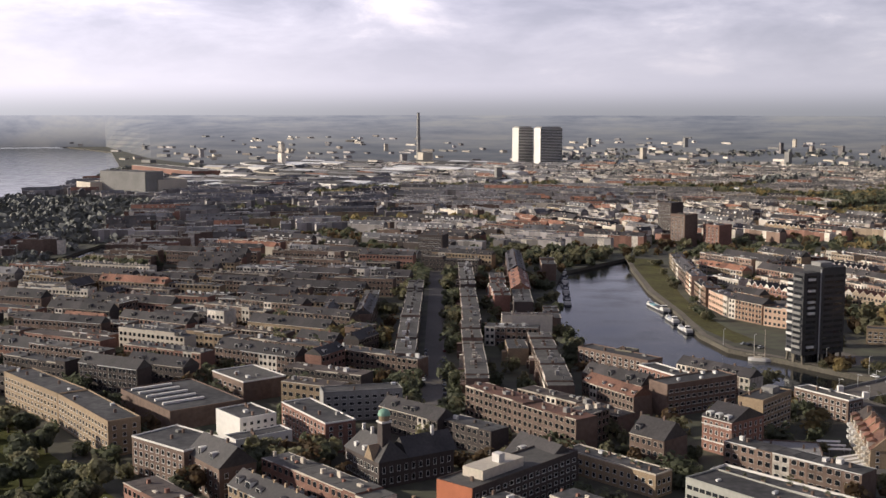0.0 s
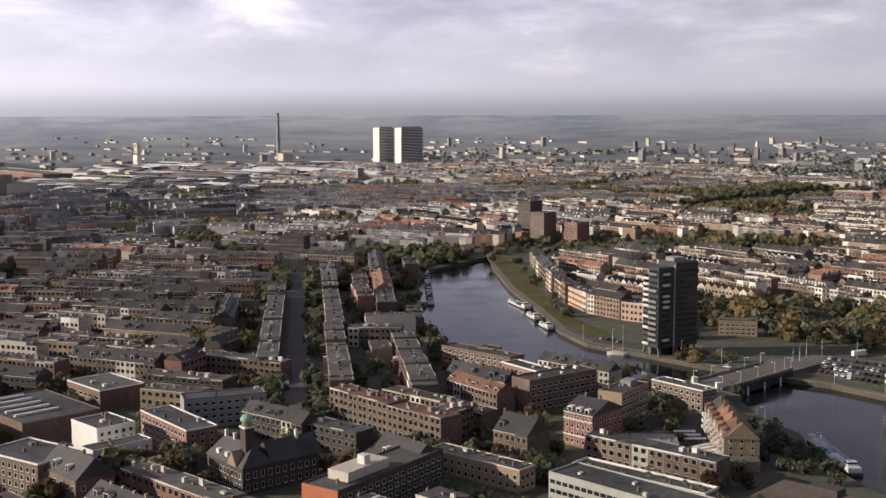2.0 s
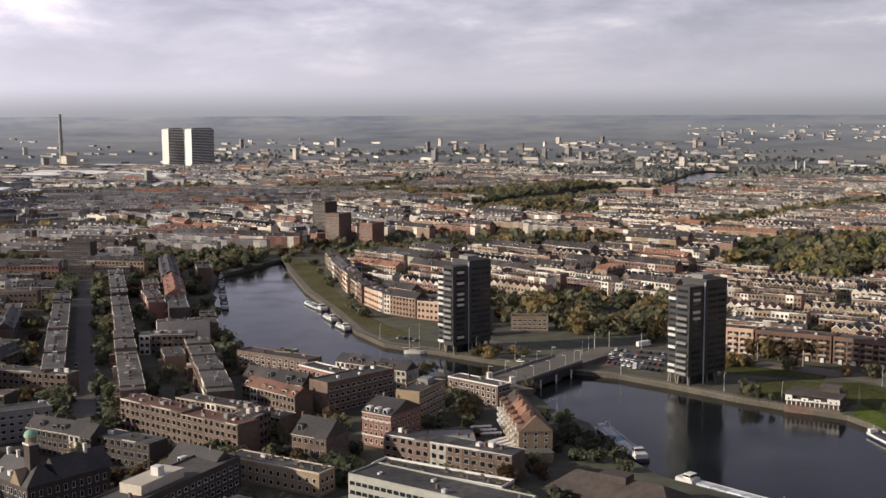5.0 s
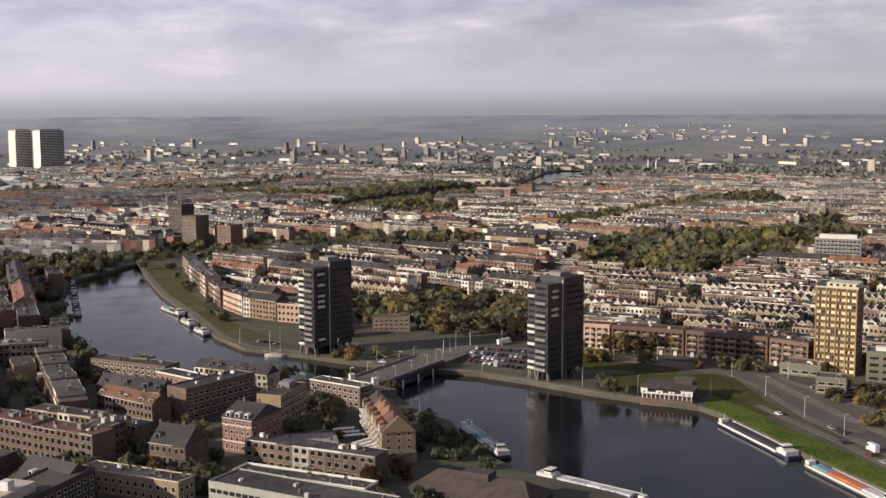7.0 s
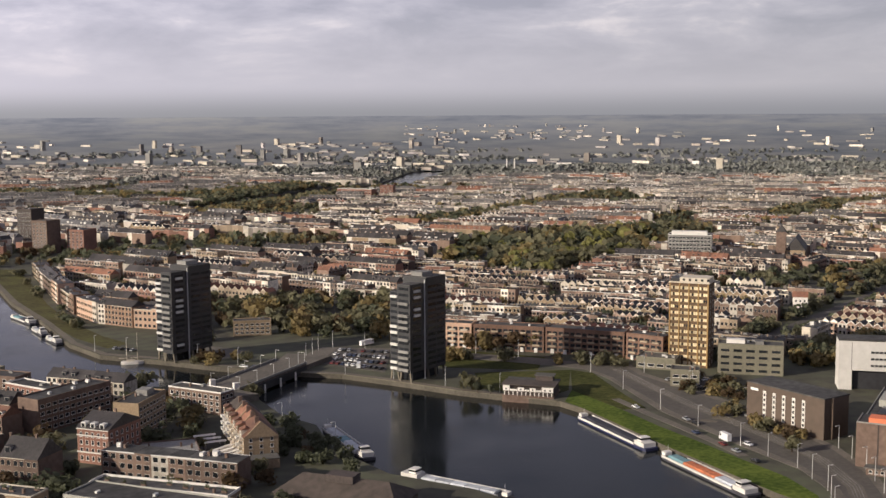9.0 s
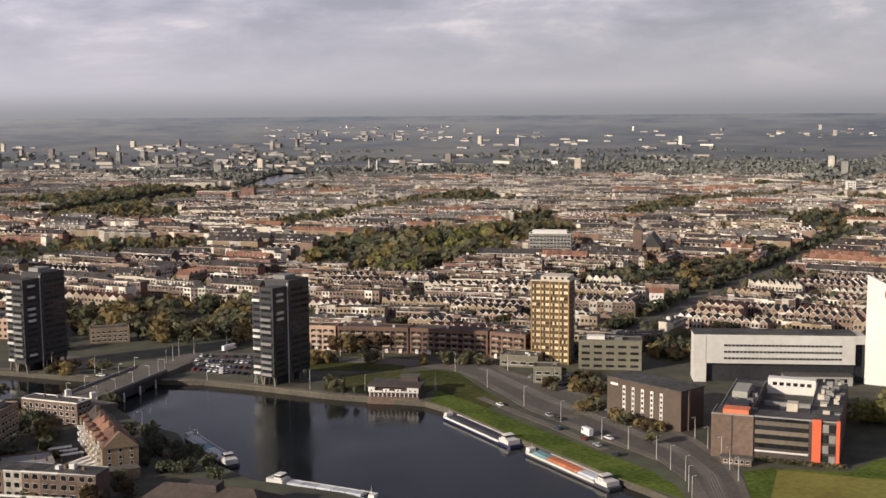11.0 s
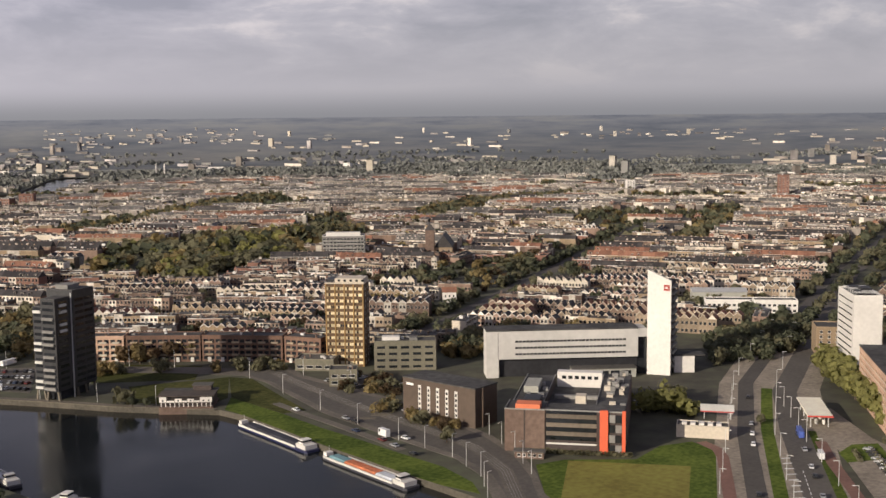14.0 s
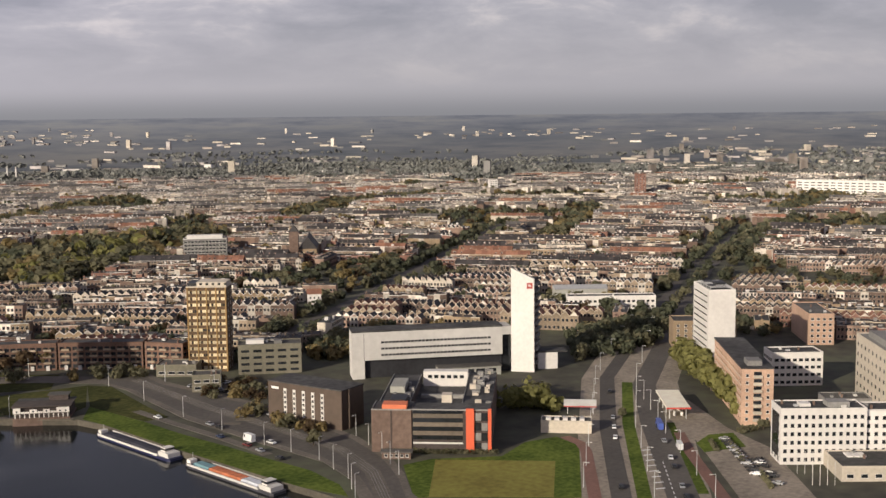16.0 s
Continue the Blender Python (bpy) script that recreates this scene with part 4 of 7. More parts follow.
def white_complex():
    x, y, deg = 426.5, 380.6, -42.7
    hero_rect(x, y, deg, 96, 20, 4)
    b = thing("university_slab", x, y, deg, "long white slab raised over a dark undercroft", "building")
    w = 75.5
    a = Acc()
    a.box(0, w, 0, 13, 9.2, 23.2)
    part("body", a, M_SLAB, b)
    a = Acc()
    a.box(0, 6.0, 0.0, 13, -0.3, 9.2)
    part("leg", a, M_SLAB, b)
    a = Acc()
    a.box(6.0, w, 2.5, 12.5, -0.3, 9.2)
    part("undercroft", a, M_DARK, b)
    a = Acc()
    a.box(-0.2, w, -0.2, 13.2, 23.2, 23.9)
    part("roof", a, M_TAR, b)
    a = Acc()
    a.box(5.6, 5.9, -0.04, 0.1, 9.3, 22.4)
    part("joint", a, M_GREY, b)
    win = window_mesh(1.62, 1.0, M_GREY)
    for k in range(3):
        for i in range(30):
            shared_parts(b, "window", win, [pose(15.0 + i * 1.85, -0.02, 11.2 + k * 3.15)])
    a = Acc()
    a.box(w, w + 4.6, 3, 11, -0.3, 19.0)
    part("glass_link", a, M_GLASS, b)
    a = Acc()
    a.box(w, w + 4.6, 0.3, 12.7, 19.0, 23.2)
    part("bridge_storey", a, M_SLAB, b)
    a = Acc()
    a.box(42, w - 2, -5.0, 2.4, -0.3, 4.4)
    part("podium", a, M_PANEL, b)
    a = Acc()
    a.box(41.6, w - 1.6, -5.4, 2.4, 4.4, 4.8)
    part("podium_roof", a, M_GRAVEL, b)
    for i in range(5):
        q = Acc()
        q.box(44 + i * 5.6, 48.6 + i * 5.6, -5.06, -4.9, 1.6, 3.4)
        part("podium_window", q, M_GLASS, b)
    # the tower
    c = thing("university_tower", 485.5, 326.5, -67, "slender white tower with a slanting top and a red sign", "tower")
    w2, d2 = 11.6, 16
    a = Acc()
    n = 0
    a.v = [(0, 0, -0.3), (w2, 0, -0.3), (w2, 2.2, -0.3), (0, 2.2, -0.3), (0, 0, 52.5), (w2, 0, 47.2), (w2, 2.2, 47.2), (0, 2.2, 52.5)]
    a.f = [(0, 1, 5, 4), (1, 2, 6, 5), (2, 3, 7, 6), (3, 0, 4, 7), (4, 5, 6, 7), (3, 2, 1, 0)]
    a.mi = [0] * 6
    part("gable_wall", a, M_WHITE, c)
    a = Acc()
    a.box(0.3, w2 - 0.2, 2.2, d2, -0.3, 46.0)
    part("body", a, M_BRICK_DARK, c)
    a = Acc()
    a.box(0.5, w2 - 0.4, 2.4, d2 - 0.2, 46.0, 46.3)
    part("roof", a, M_TAR, c)
    floor = box_mesh("gallery", 1.2, 11.5, 1.2, M_GREY)
    shared_parts(c, "gallery", floor, [pose(w2 + 0.35, 9.0, 3.5 + 3.3 * k) for k in range(13)])
    a = Acc()
    a.box(8.0, 10.9, -0.12, 0.0, 42.3, 45.2)
    s = part("sign", a, plain("red_sign", (0.36, 0.03, 0.02), 0.5), c, "square red sign with pale bars")
    for z, x0, x1 in ((43.9, 8.6, 9.9), (43.3, 8.6, 10.3)):
        a = Acc()
        a.box(x0, x1, -0.17, -0.12, z, z + 0.35)
        part("bar", a, M_LINE, s)
    # entrance pavilion at its foot
    p = thing("entrance_pavilion", 497.5, 318.0, -47, "small white pavilion at the tower's foot", "building")
    a = Acc()
    a.box(0, 10, 0, 8, -0.3, 8.5)
    part("wall", a, M_WHITE, p)
    a = Acc()
    a.box(-0.4, 15, -0.4, 8.4, 8.5, 9.1)
    part("roof", a, M_TAR, p)


white_complex()


def school():
    x, y, deg = 336.5, 293.5, -58.0
    hero_rect(x, y, deg, 46, 76, 4)
    b = thing("school", x, y, deg, "large brown-brick school with orange stair tower and banded windows", "building")
    h = 16.5
    a = Acc()
    a.box(0, 15.5, 0, 14, -0.3, h)
    part("brick_wing", a, M_BRICK, b)
    for x0 in (7.4,):
        a = Acc()
        a.box(x0, x0 + 0.5, -0.15, 0.0, 0, h)
        part("pilaster", a, M_BRICK_DARK, b)
    a = Acc()
    a.box(15.5, 46, 0.6, 12, -0.3, h)
    part("front_wing", a, M_BRICK_DARK, b)
    a = Acc()
    a.box(34, 46, 12, 74, -0.3, h - 1.5)
    part("east_wing", a, M_BRICK, b)
    a = Acc()
    a.box(0.5, 13, 14, 70, -0.3, h - 2)
    part("west_wing", a, M_BRICK_DARK, b)
    a = Acc()
    a.box(13, 34, 12, 72, -0.3, h - 6)
    part("hall", a, M_TAR, b)
    for q in ((0.3, 15.2, 0.3, 14, h), (15.5, 45.7, 0.9, 12, h), (34.2, 45.8, 12, 73.8, h - 1.5), (0.7, 12.8, 14, 69.8, h - 2)):
        a = Acc()
        a.box(q[0], q[1], q[2], q[3], q[4], q[4] + 0.15)
        part("roof", a, M_TAR, b)
    a = Acc()
    a.box(4, 13.5, 1.5, 8, h + 0.15, h + 1.8)
    part("orange_roof_hut", a, plain("orange_hut", (0.62, 0.15, 0.05), 0.6), b, "orange-red roof structure")
    for k in range(4):
        a = Acc()
        a.box(16.0, 35.2, 0.30, 0.6, 3.4 + k * 3.4, 5.0 + k * 3.4 - (1.0 if k == 0 else 0))
        part("spandrel", a, M_TAUPE if k else M_FRAME, b)
        a = Acc()
        a.box(16.0, 35.2, 0.45, 0.6, 5.05 + k * 3.4, 6.7 + k * 3.4)
        part("strip_window", a, M_GLASS, b)
    for x0, x1 in ((36.5, 39.6), (44.9, 46.2)):
        a = Acc()
        a.box(x0, x1, -0.5, 0.6, -0.2, h + 0.9)
        part("orange_column", a, M_ORANGE, b, "bright orange clad column")
    for k in range(4):
        for x0, x1 in ((39.8, 42.2), (42.4, 44.7)):
            a = Acc()
            a.box(x0, x1, 0.2, 0.6, 1.0 + k * 3.9, 3.9 + k * 3.9)
            part("glazing", a, M_GLASS if (k + int(x0)) % 2 else M_GREY, b)
    r = random.Random(5)
    for i in range(26):
        px, py = (r.uniform(35.5, 44), r.uniform(14, 72))
        s1, s2, hh = r.uniform(1, 2.6), r.uniform(1, 3), r.uniform(0.8, 2.2)
        roof_box(b, px, px + s1, py, py + s2, h - 1.35, h - 1.35 + hh, r.choice((M_CREAM, M_GREY, M_GREY)), "air_unit")
    for i in range(9):
        px, py = r.uniform(2, 11), r.uniform(16, 66)
        roof_box(b, px, px + r.uniform(1, 2.5), py, py + r.uniform(1, 4), h - 1.85, h - 0.6, r.choice((M_WHITE, M_GREY)), "air_unit")
    roof_box(b, 15, 33, 44, 46, h - 6, h - 4.5, M_GREY, "skylight")
    rear = roof_box(b, 14, 33.5, 66, 71, h - 6, h + 0.6, M_WHITE, "rear_pavilion", "white rooftop pavilion with small windows")
    for i in range(6):
        roof_box(rear, 16 + i * 2.8, 17.8 + i * 2.8, 65.9, 66.1, h - 2.4, h - 1.0, M_GLASS, "pane")
    for q in ((0, 15.5, -0.1, 0.25, h), (0, 0.35, 0.25, 14, h), (15.6, 46, 0.4, 0.75, h), (0.5, 0.85, 14.2, 70, h - 2), (12.7, 13.0, 14.2, 70, h - 2), (33.9, 34.2, 12.2, 74, h - 1.5)):
        roof_box(b, q[0], q[1], q[2], q[3], q[4] + 0.01, q[4] + 0.5, M_GREY, "coping")
    roof_box(b, 3, 9, 36, 52, h - 1.85, h + 0.8, M_PANEL, "roof_hut")
    roof_box(b, 5, 11.5, 18, 27, h - 1.85, h - 0.2, M_DARK, "roof_hut")
    roof_box(b, 26, 30, 15, 20, h - 6, h + 2.5, M_CREAM, "stair_head")
    p = thing("entrance_lodge", 334.0, 286.0, -58, "low pale brick lodge with a broad eave before the school", "building")
    a = Acc()
    a.box(0, 11, -3, 0.5, -0.2, 2.6)
    part("wall", a, M_BRICK, p)
    a = Acc()
    a.box(-0.6, 11.6, -3.6, 0.7, 2.6, 3.0)
    part("roof", a, M_GRAVEL, p)
    for k in range(5):
        window_row(p, (0.8 + k * 2.0, -3), (2.4 + k * 2.0, -3), 0.8, 1, 1, 1, 1.2, 1.2, 0.05)


school()


def brown_block():
    x, y, deg, w, d, h = 350.3, 362.5, -86.4, 39.6, 15, 16.5
    hero_rect(x, y, deg, w, d, 3)
    b = thing("brick_hall", x, y, deg, "windowless brown-brick hall with tall white window strips", "building")
    a = Acc()
    a.box(0, w, 0, d, -0.3, h)
    part("wall", a, M_HALL, b)
    a = Acc()
    a.box(-0.3, w + 0.3, -0.3, d + 0.3, h, h + 0.5)
    part("roof", a, M_TAR, b)
    a = Acc()
    a.box(w, w + 1.0, 4, 5.2, 0, h)
    part("buttress", a, M_HALL, b)
    for i in range(5):
        s = Acc()
        x0 = 9.5 + i * 5.0
        s.box(x0 - 0.75, x0 + 0.75, -0.16, 0.05, 3.0, 14.3)
        o = part("window_strip", s, M_FRAME, b, "tall white-framed window strip")
        for k in range(5):
            q = Acc()
            q.face([(x0 - 0.45, -0.17, 3.5 + k * 2.15), (x0 + 0.45, -0.17, 3.5 + k * 2.15), (x0 + 0.45, -0.17, 4.6 + k * 2.15), (x0 - 0.45, -0.17, 4.6 + k * 2.15)])
            part("pane", q, M_GLASS, o)
    a = Acc()
    a.box(2.0, 6.0, -0.12, 0.02, 13.6, 14.6)
    part("name_plate", a, M_LINE, b, "plain pale name plate")


brown_block()


def white_high():
    x, y, deg, w, d, h = 538.5, 244.5, -52, 13.5, 31, 40.5
    hero_rect(x, y, deg, w, d, 4)
    b = thing("apartment_tower", x, y, deg, "white high-rise slab with dark lines of windows", "tower")
    a = Acc()
    a.box(0, w, 0, d, -0.3, h)
    part("wall", a, M_WHITE, b)
    a = Acc()
    a.box(0.4, w - 0.4, 0.4, d - 0.4, h, h + 0.15)
    part("roof", a, M_TAR, b)
    a = Acc()
    for q in ((0, w, 0, 0.4), (0, w, d - 0.4, d), (0, 0.4, 0.4, d - 0.4), (w - 0.4, w, 0.4, d - 0.4)):
        a.box(q[0], q[1], q[2], q[3], h, h + 0.9)
    part("parapet", a, M_WHITE, b)
    for k in range(12):
        a = Acc()
        a.box(-0.06, 0.02, 3, d - 2, 2.6 + k * 3.15, 3.25 + k * 3.15)
        part("strip_window", a, M_GLASS, b)
    for k in range(8):
        roof_box(b, 1.2, 12.3, 2.5 + k * 3.4, 2.8 + k * 3.4, h + 1.6, h + 1.9, M_STEEL, "gantry_beam")
        for px in (1.2, 12.0):
            roof_box(b, px, px + 0.3, 2.5 + k * 3.4, 2.8 + k * 3.4, h + 0.15, h + 1.6, M_STEEL, "gantry_post")
    for q in ((2, 5, 6, 12, 2.2), (6, 11, 10, 18, 3.0), (3, 8, 22, 27, 2.0)):
        roof_box(b, q[0], q[1], q[2], q[3], h + 0.15, h + q[4], M_DARK, "plant_room")
    

white_high()


def pink_block():
    x, y, deg, w, d, h = 452.4, 191.8, -57, 13, 66, 23.8
    hero_rect(x, y, deg, w, d, 4)
    b = thing("apartment_block", x, y, deg, "long pink-brick apartment block with balconies on its end", "building")
    a = Acc()
    a.box(0, w, 0, d, -0.3, h)
    part("wall", a, M_BRICK_PINK, b)
    a = Acc()
    a.box(-0.3, w + 0.3, -0.3, d + 0.3, h, h + 0.5)
    part("roof", a, M_TAR, b)
    roof_box(b, 3, 9, 4, 12, h + 0.5, h + 2.6, M_GREY)
    window_row(b, (0, d), (0, 0), 2.0, 20, 7, 3.05, 1.4, 1.2, frame_mat=M_BRICK_PINK)
    for k in range(1, 7):
        q = Acc()
        q.box(-0.10, 0.0, 0.6, d - 0.6, 1.45 + 3.05 * k, 1.75 + 3.05 * k)
        part("string_course", q, M_CREAM, b)
    for k in range(7):
        z = 2.0 + 3.05 * k
        q = Acc()
        q.box(4.8, 8.2, -1.1, 0, z - 0.2, z + 0.9)
        part("balcony", q, M_CREAM, b)
        q = Acc()
        q.face([(4.9, -0.03, z + 0.92), (8.1, -0.03, z + 0.92), (8.1, -0.03, z + 2.3), (4.9, -0.03, z + 2.3)])
        part("glazing", q, M_GLASS, b)
    window_row(b, (0, 0), (4.5, 0), 2.0, 1, 7, 3.05, 1.2, 1.4)
    window_row(b, (8.5, 0), (w, 0), 2.0, 1, 7, 3.05, 1.2, 1.4)


pink_block()
b = hero("white_office", 408.7, 158.9, -54, 31.5, 13, 20.6, M_WHITE, M_TAR, "white six-storey office with rows of small square windows", cols=12, rows=6, side_cols=3, win=(1.25, 1.35), z0=1.3, frame_mat=M_DARK)
roof_box(b, 18, 26, 3, 9, 20.7, 22.6, M_GREY)
roof_box(b, 8, 12, 4, 8, 20.7, 21.9, M_WHITE)
a = Acc()
a.box(-0.12, 0.0, 2.5, 11, 2.5, 18.5)
part("glass_stair", a, M_GLASS, b)
hero("white_office", 428.0, 135.0, -54, 30, 12, 19.5, M_WHITE, M_TAR, "white office wing with rows of small windows", cols=10, rows=6, side_cols=3, win=(1.25, 1.35), frame_mat=M_DARK)
b = hero("low_office", 401.5, 134.0, -54, 26, 20, 5.0, M_CREAM, M_TAR, "low white office hall with a dark flat roof", cols=5, rows=1, win=(2.5, 1.5))
for k in range(3):
    roof_box(b, 6 + k * 2.4, 8 + k * 2.4, 12, 17, 5.1, 5.7, M_WHITE, "skylight")
hero("white_office", 527.0, 207.0, -52, 24, 14, 15.5, M_WHITE, M_TAR, "white four-storey block behind the pink flats", cols=8, rows=4, side_cols=4, win=(1.9, 1.3), frame_mat=M_DARK)
hero("shed", 497.0, 172.0, -57, 20, 12, 4.5, M_GREY, M_GRAVEL, "long low shed with a pale roof behind the office")
b = hero("museum_tower", 493.5, 145.5, -57, 22, 44, 28.5, M_CREAM, M_GREY, "massive beige tower block with blind walls", cols=4, rows=6, side_cols=8, win=(1.6, 1.6), frame_mat=M_GREY)
roof_box(b, 3, 19, 6, 36, 28.6, 31.5, M_GREY, "upper_storey")
hero("brick_block", 600, 255, 33, 18, 34, 15, M_BRICK_TAN, M_GRAVEL, "tan brick flats behind the white tower", cols=5, rows=5, side_cols=8, win=(1.5, 1.5))
hero("brick_block", 640, 215, 33, 40, 14, 17, M_BRICK_PINK, M_GRAVEL, "long pinkish-brown brick flats", cols=10, rows=5, side_cols=4, win=(1.7, 1.5))
b = hero("shop", 396.7, 254.3, -61, 20.5, 8, 4.6, M_CREAM, M_GRAVEL, "low cream-coloured pavilion with roof gear beside the avenue", cols=0)
for k in range(5):
    roof_box(b, 2 + k * 3.4, 4 + k * 3.4, 2, 5, 4.6, 5.6, M_WHITE, "air_unit")


def petrol_station():
    x, y, deg, w, d = 443.5, 221.0, -55.5, 10.0, 32
    b = thing("petrol_station", x, y, deg, "petrol station with a broad white canopy on posts", "petrol station")
    a = Acc()
    a.box(0, w, 0, d, 4.6, 5.3)
    part("canopy", a, plain("canopy_cream", (0.86, 0.80, 0.64), 0.5), b)
    a = Acc()
    a.box(-0.1, w + 0.1, -0.12, 0.0, 4.6, 5.3)
    part("fascia", a, plain("red_fascia", (0.5, 0.05, 0.03), 0.5), b, "red canopy fascia")
    for px in (1.5, w - 1.5):
        for py in (2, 11, 20, 30):
            a = Acc()
            a.cyl(px, py, -0.2, 4.6, 0.25)
            part("post", a, M_STEEL, b)
    a = Acc()
    a.box(3, 9, 22, 30, -0.2, 4.0)
    part("kiosk", a, M_GREY, b)
    for py in (6, 15):
        a = Acc()
        a.box(4, 4.9, py, py + 2.2, -0.1, 2.0)
        a.box(7, 7.9, py, py + 2.2, -0.1, 2.0)
        part("pump", a, M_WHITE, b)


petrol_station()


def billboard(x, y, deg, w=12):
    b = thing("billboard", x, y, deg, "wide pale roadside hoarding on posts", "billboard")
    a = Acc()
    a.box(0, w, 0, 0.5, 3.0, 6.4)
    part("panel", a, M_STEEL, b)
    a = Acc()
    a.box(0, w, -0.06, 0.0, 3.0, 3.5)
    part("border", a, plain("red_border", (0.4, 0.06, 0.05), 0.5), b)
    for px in (1.5, w - 1.5):
        a = Acc()
        a.box(px, px + 0.3, 0.1, 0.4, -0.2, 3.0)
        part("post", a, M_STEEL, b)


billboard(428, 262, -60, 14)


def pavilion():
    x, y, deg, w, d = 284.7, 451.0, -45.5, 24.0, 17.0
    b = thing("landing_pavilion", x, y, deg, "white two-storey waterside pavilion on a brick base", "building")
    a = Acc()
    a.box(0, w, 0, d, WATER_Z - 0.5, 0.8)
    part("base", a, M_BRICK, b)
    a = Acc()
    a.box(0.6, w - 0.6, 1.8, d - 0.5, 0.8, 5.6)
    part("wall", a, M_BRICK_DARK, b)
    post = box_mesh("post", 0.35, 0.35, 2.0, M_WHITE)
    shared_parts(b, "post", post, [pose(1.0 + i * 2.0, 0.6, 0.8) for i in range(12)])
    a = Acc()
    a.box(0.2, w - 0.2, 0.3, 1.8, 2.7, 2.95)
    part("terrace_floor", a, M_CONC, b)
    for x0, x1, z1 in ((0.3, 3.4, 5.5), (3.6, 7.0, 3.7), (7.2, 10.2, 4.6), (10.4, 12.6, 3.7), (12.8, 15.6, 4.5), (15.8, 18.2, 3.7), (18.4, 23.7, 5.2)):
        a = Acc()
        a.box(x0, x1, 0.25, 0.4, 2.95, z1)
        part("white_panel", a, M_WHITE, b)
        if z1 > 4.4:
            window_row(b, (x0 + 0.2, 0.25), (x1 - 0.2, 0.25), 3.3, max(1, int((x1 - x0) / 2)), 1, 1, 0.9, 0.9, 0.1, M_FRAME)
    a = Acc()
    a.box(-0.5, w + 0.6, -0.4, d * 0.62, 5.6, 6.0)
    part("roof", a, M_ROOF_BROWN, b)
    a = Acc()
    a.box(-0.4, w + 0.4, d * 0.62, d, 5.4, 5.7)
    part("rear_roof", a, M_TAR, b)
    roof_box(b, 13.5, 21.5, d * 0.66, d - 0.8, 5.7, 8.0, M_BRICK_DARK, "upper_storey")
    roof_box(b, 12.9, 22.1, d * 0.66 - 0.7, d - 0.2, 8.0, 8.35, M_GRAVEL, "upper_roof")


hero_rect(284.7, 451, -45.5, 24, 17, 3)
pavilion()




def brick_front():
    """The long brown-brick flats behind the lawn."""
    for x, y, deg, w, seed in ((306, 578, -47, 36, 1), (331, 551, -47, 40, 2), (359, 522, -53, 44, 3), (386, 486.5, -69, 22, 4)):
        hero_rect(x, y, deg, w, 12, 3)
        b = block_house("brick_flats", x, y, deg, w - 0.4, 11.5, 13.6, M_BRICK_PINK if seed == 1 else M_RUSSET, M_TAR, "four-storey brick flats with pale balconies", "building", cols=int(w / 3.3), rows=4, side_cols=3, win=(2.5, 1.7), frame_mat=M_DARK, group="flats behind the lawn")
        bays = int((w - 1) / 6.6)
        step = (w - 1.4) / bays
        balcony = box_mesh("balcony", 3.9, 1.1, 0.85, M_CREAM if seed == 1 else M_PALE_BRICK)
        shared_parts(b, "balcony", balcony, [pose(0.5 + (i + 0.5) * step, -0.5, 3.5 + 3.3 * k) for k in range(3) for i in range(bays)])
        porch = box_mesh("porch", 1.7, 0.8, 2.3, M_FRAME)
        shared_parts(b, "porch", porch, [pose(0.5 + (i + 0.5) * step, -0.35, 0.0) for i in range(bays)])


brick_front()

# the bridge
br = thing("bridge", 0, 0, 0, "low concrete road bridge over the harbour entrance", "bridge")
DECK = [(181, 514), (231, 551), (221, 567), (172, 531)]
a = Acc()
a.prism(DECK, 2.3, 3.3)
part("deck", a, M_PAVE, br)
for p, q in (((181, 514), (231, 551)), ((172, 531), (221, 567))):
    a = Acc()
    a.prism(path_poly([p, q], 0.6), 3.3, 4.3)
    part("parapet", a, M_GREY, br)
    a = Acc()
    a.prism(path_poly([p, q], 0.5), -1.5, 2.3)
    part("girder", a, M_DARK, br)
for s in (0.08, 0.36, 0.64, 0.94):
    p, q = (181.3 + 50 * s, 514.3 + 37 * s), (172.2 + 49 * s, 531 + 36 * s)
    a = Acc()
    a.prism(path_poly([p, q], 2.0), WATER_Z - 1, 2.3)
    part("pier", a, M_CONC, br)
for x, y in ((180.5, 516.5), (173.5, 529)):
    a = Acc()
    a.box(x - 1.2, x + 1.2, y - 1.2, y + 1.2, 3.3, 6.2)
    part("bridge_house", a, M_WHITE, br)
slab("bridge_ramp", [(181, 514), (172, 531), (166, 541), (152, 533), (158, 521), (172, 503), (186, 502)], 3.3, M_PAVE, "raised approach road to the bridge", "road", 3.6)
slab("bridge_ramp_b", [(231, 551), (221, 567), (234, 584), (252, 566)], 2.4, M_PAVE, "raised approach road to the bridge", "road", 2.6)
hero_rect(160, 500, 36, 100, 36, 2)

for k in range(4):
    c = box_mesh("fender_post", 0.7, 0.7, 4.6, M_FRAME)
    shared_parts(br, "fender_post", c, [pose(186.5 + 11.5 * k, 516.2 + 8.5 * k, WATER_Z - 0.5)])
hero("quay_flats", 147.0, 511.0, -58.8, 29.5, 9.0, 9.6, M_BRICK, M_GRAVEL, "low brown-brick flats with a white cornice by the bridgehead", cols=9, rows=3, side_cols=3, win=(1.8, 1.7), coping=M_WHITE, parapet=0.5)

# left-hand streets
def row_at(x, y, deg, w, d, h, style, wall, roof, words, seed=0, pad=3.0):
    hero_rect(x, y, deg, w, d, pad)
    ROWS.append((x, y, deg, w, d, h, style, wall, roof, words, seed))


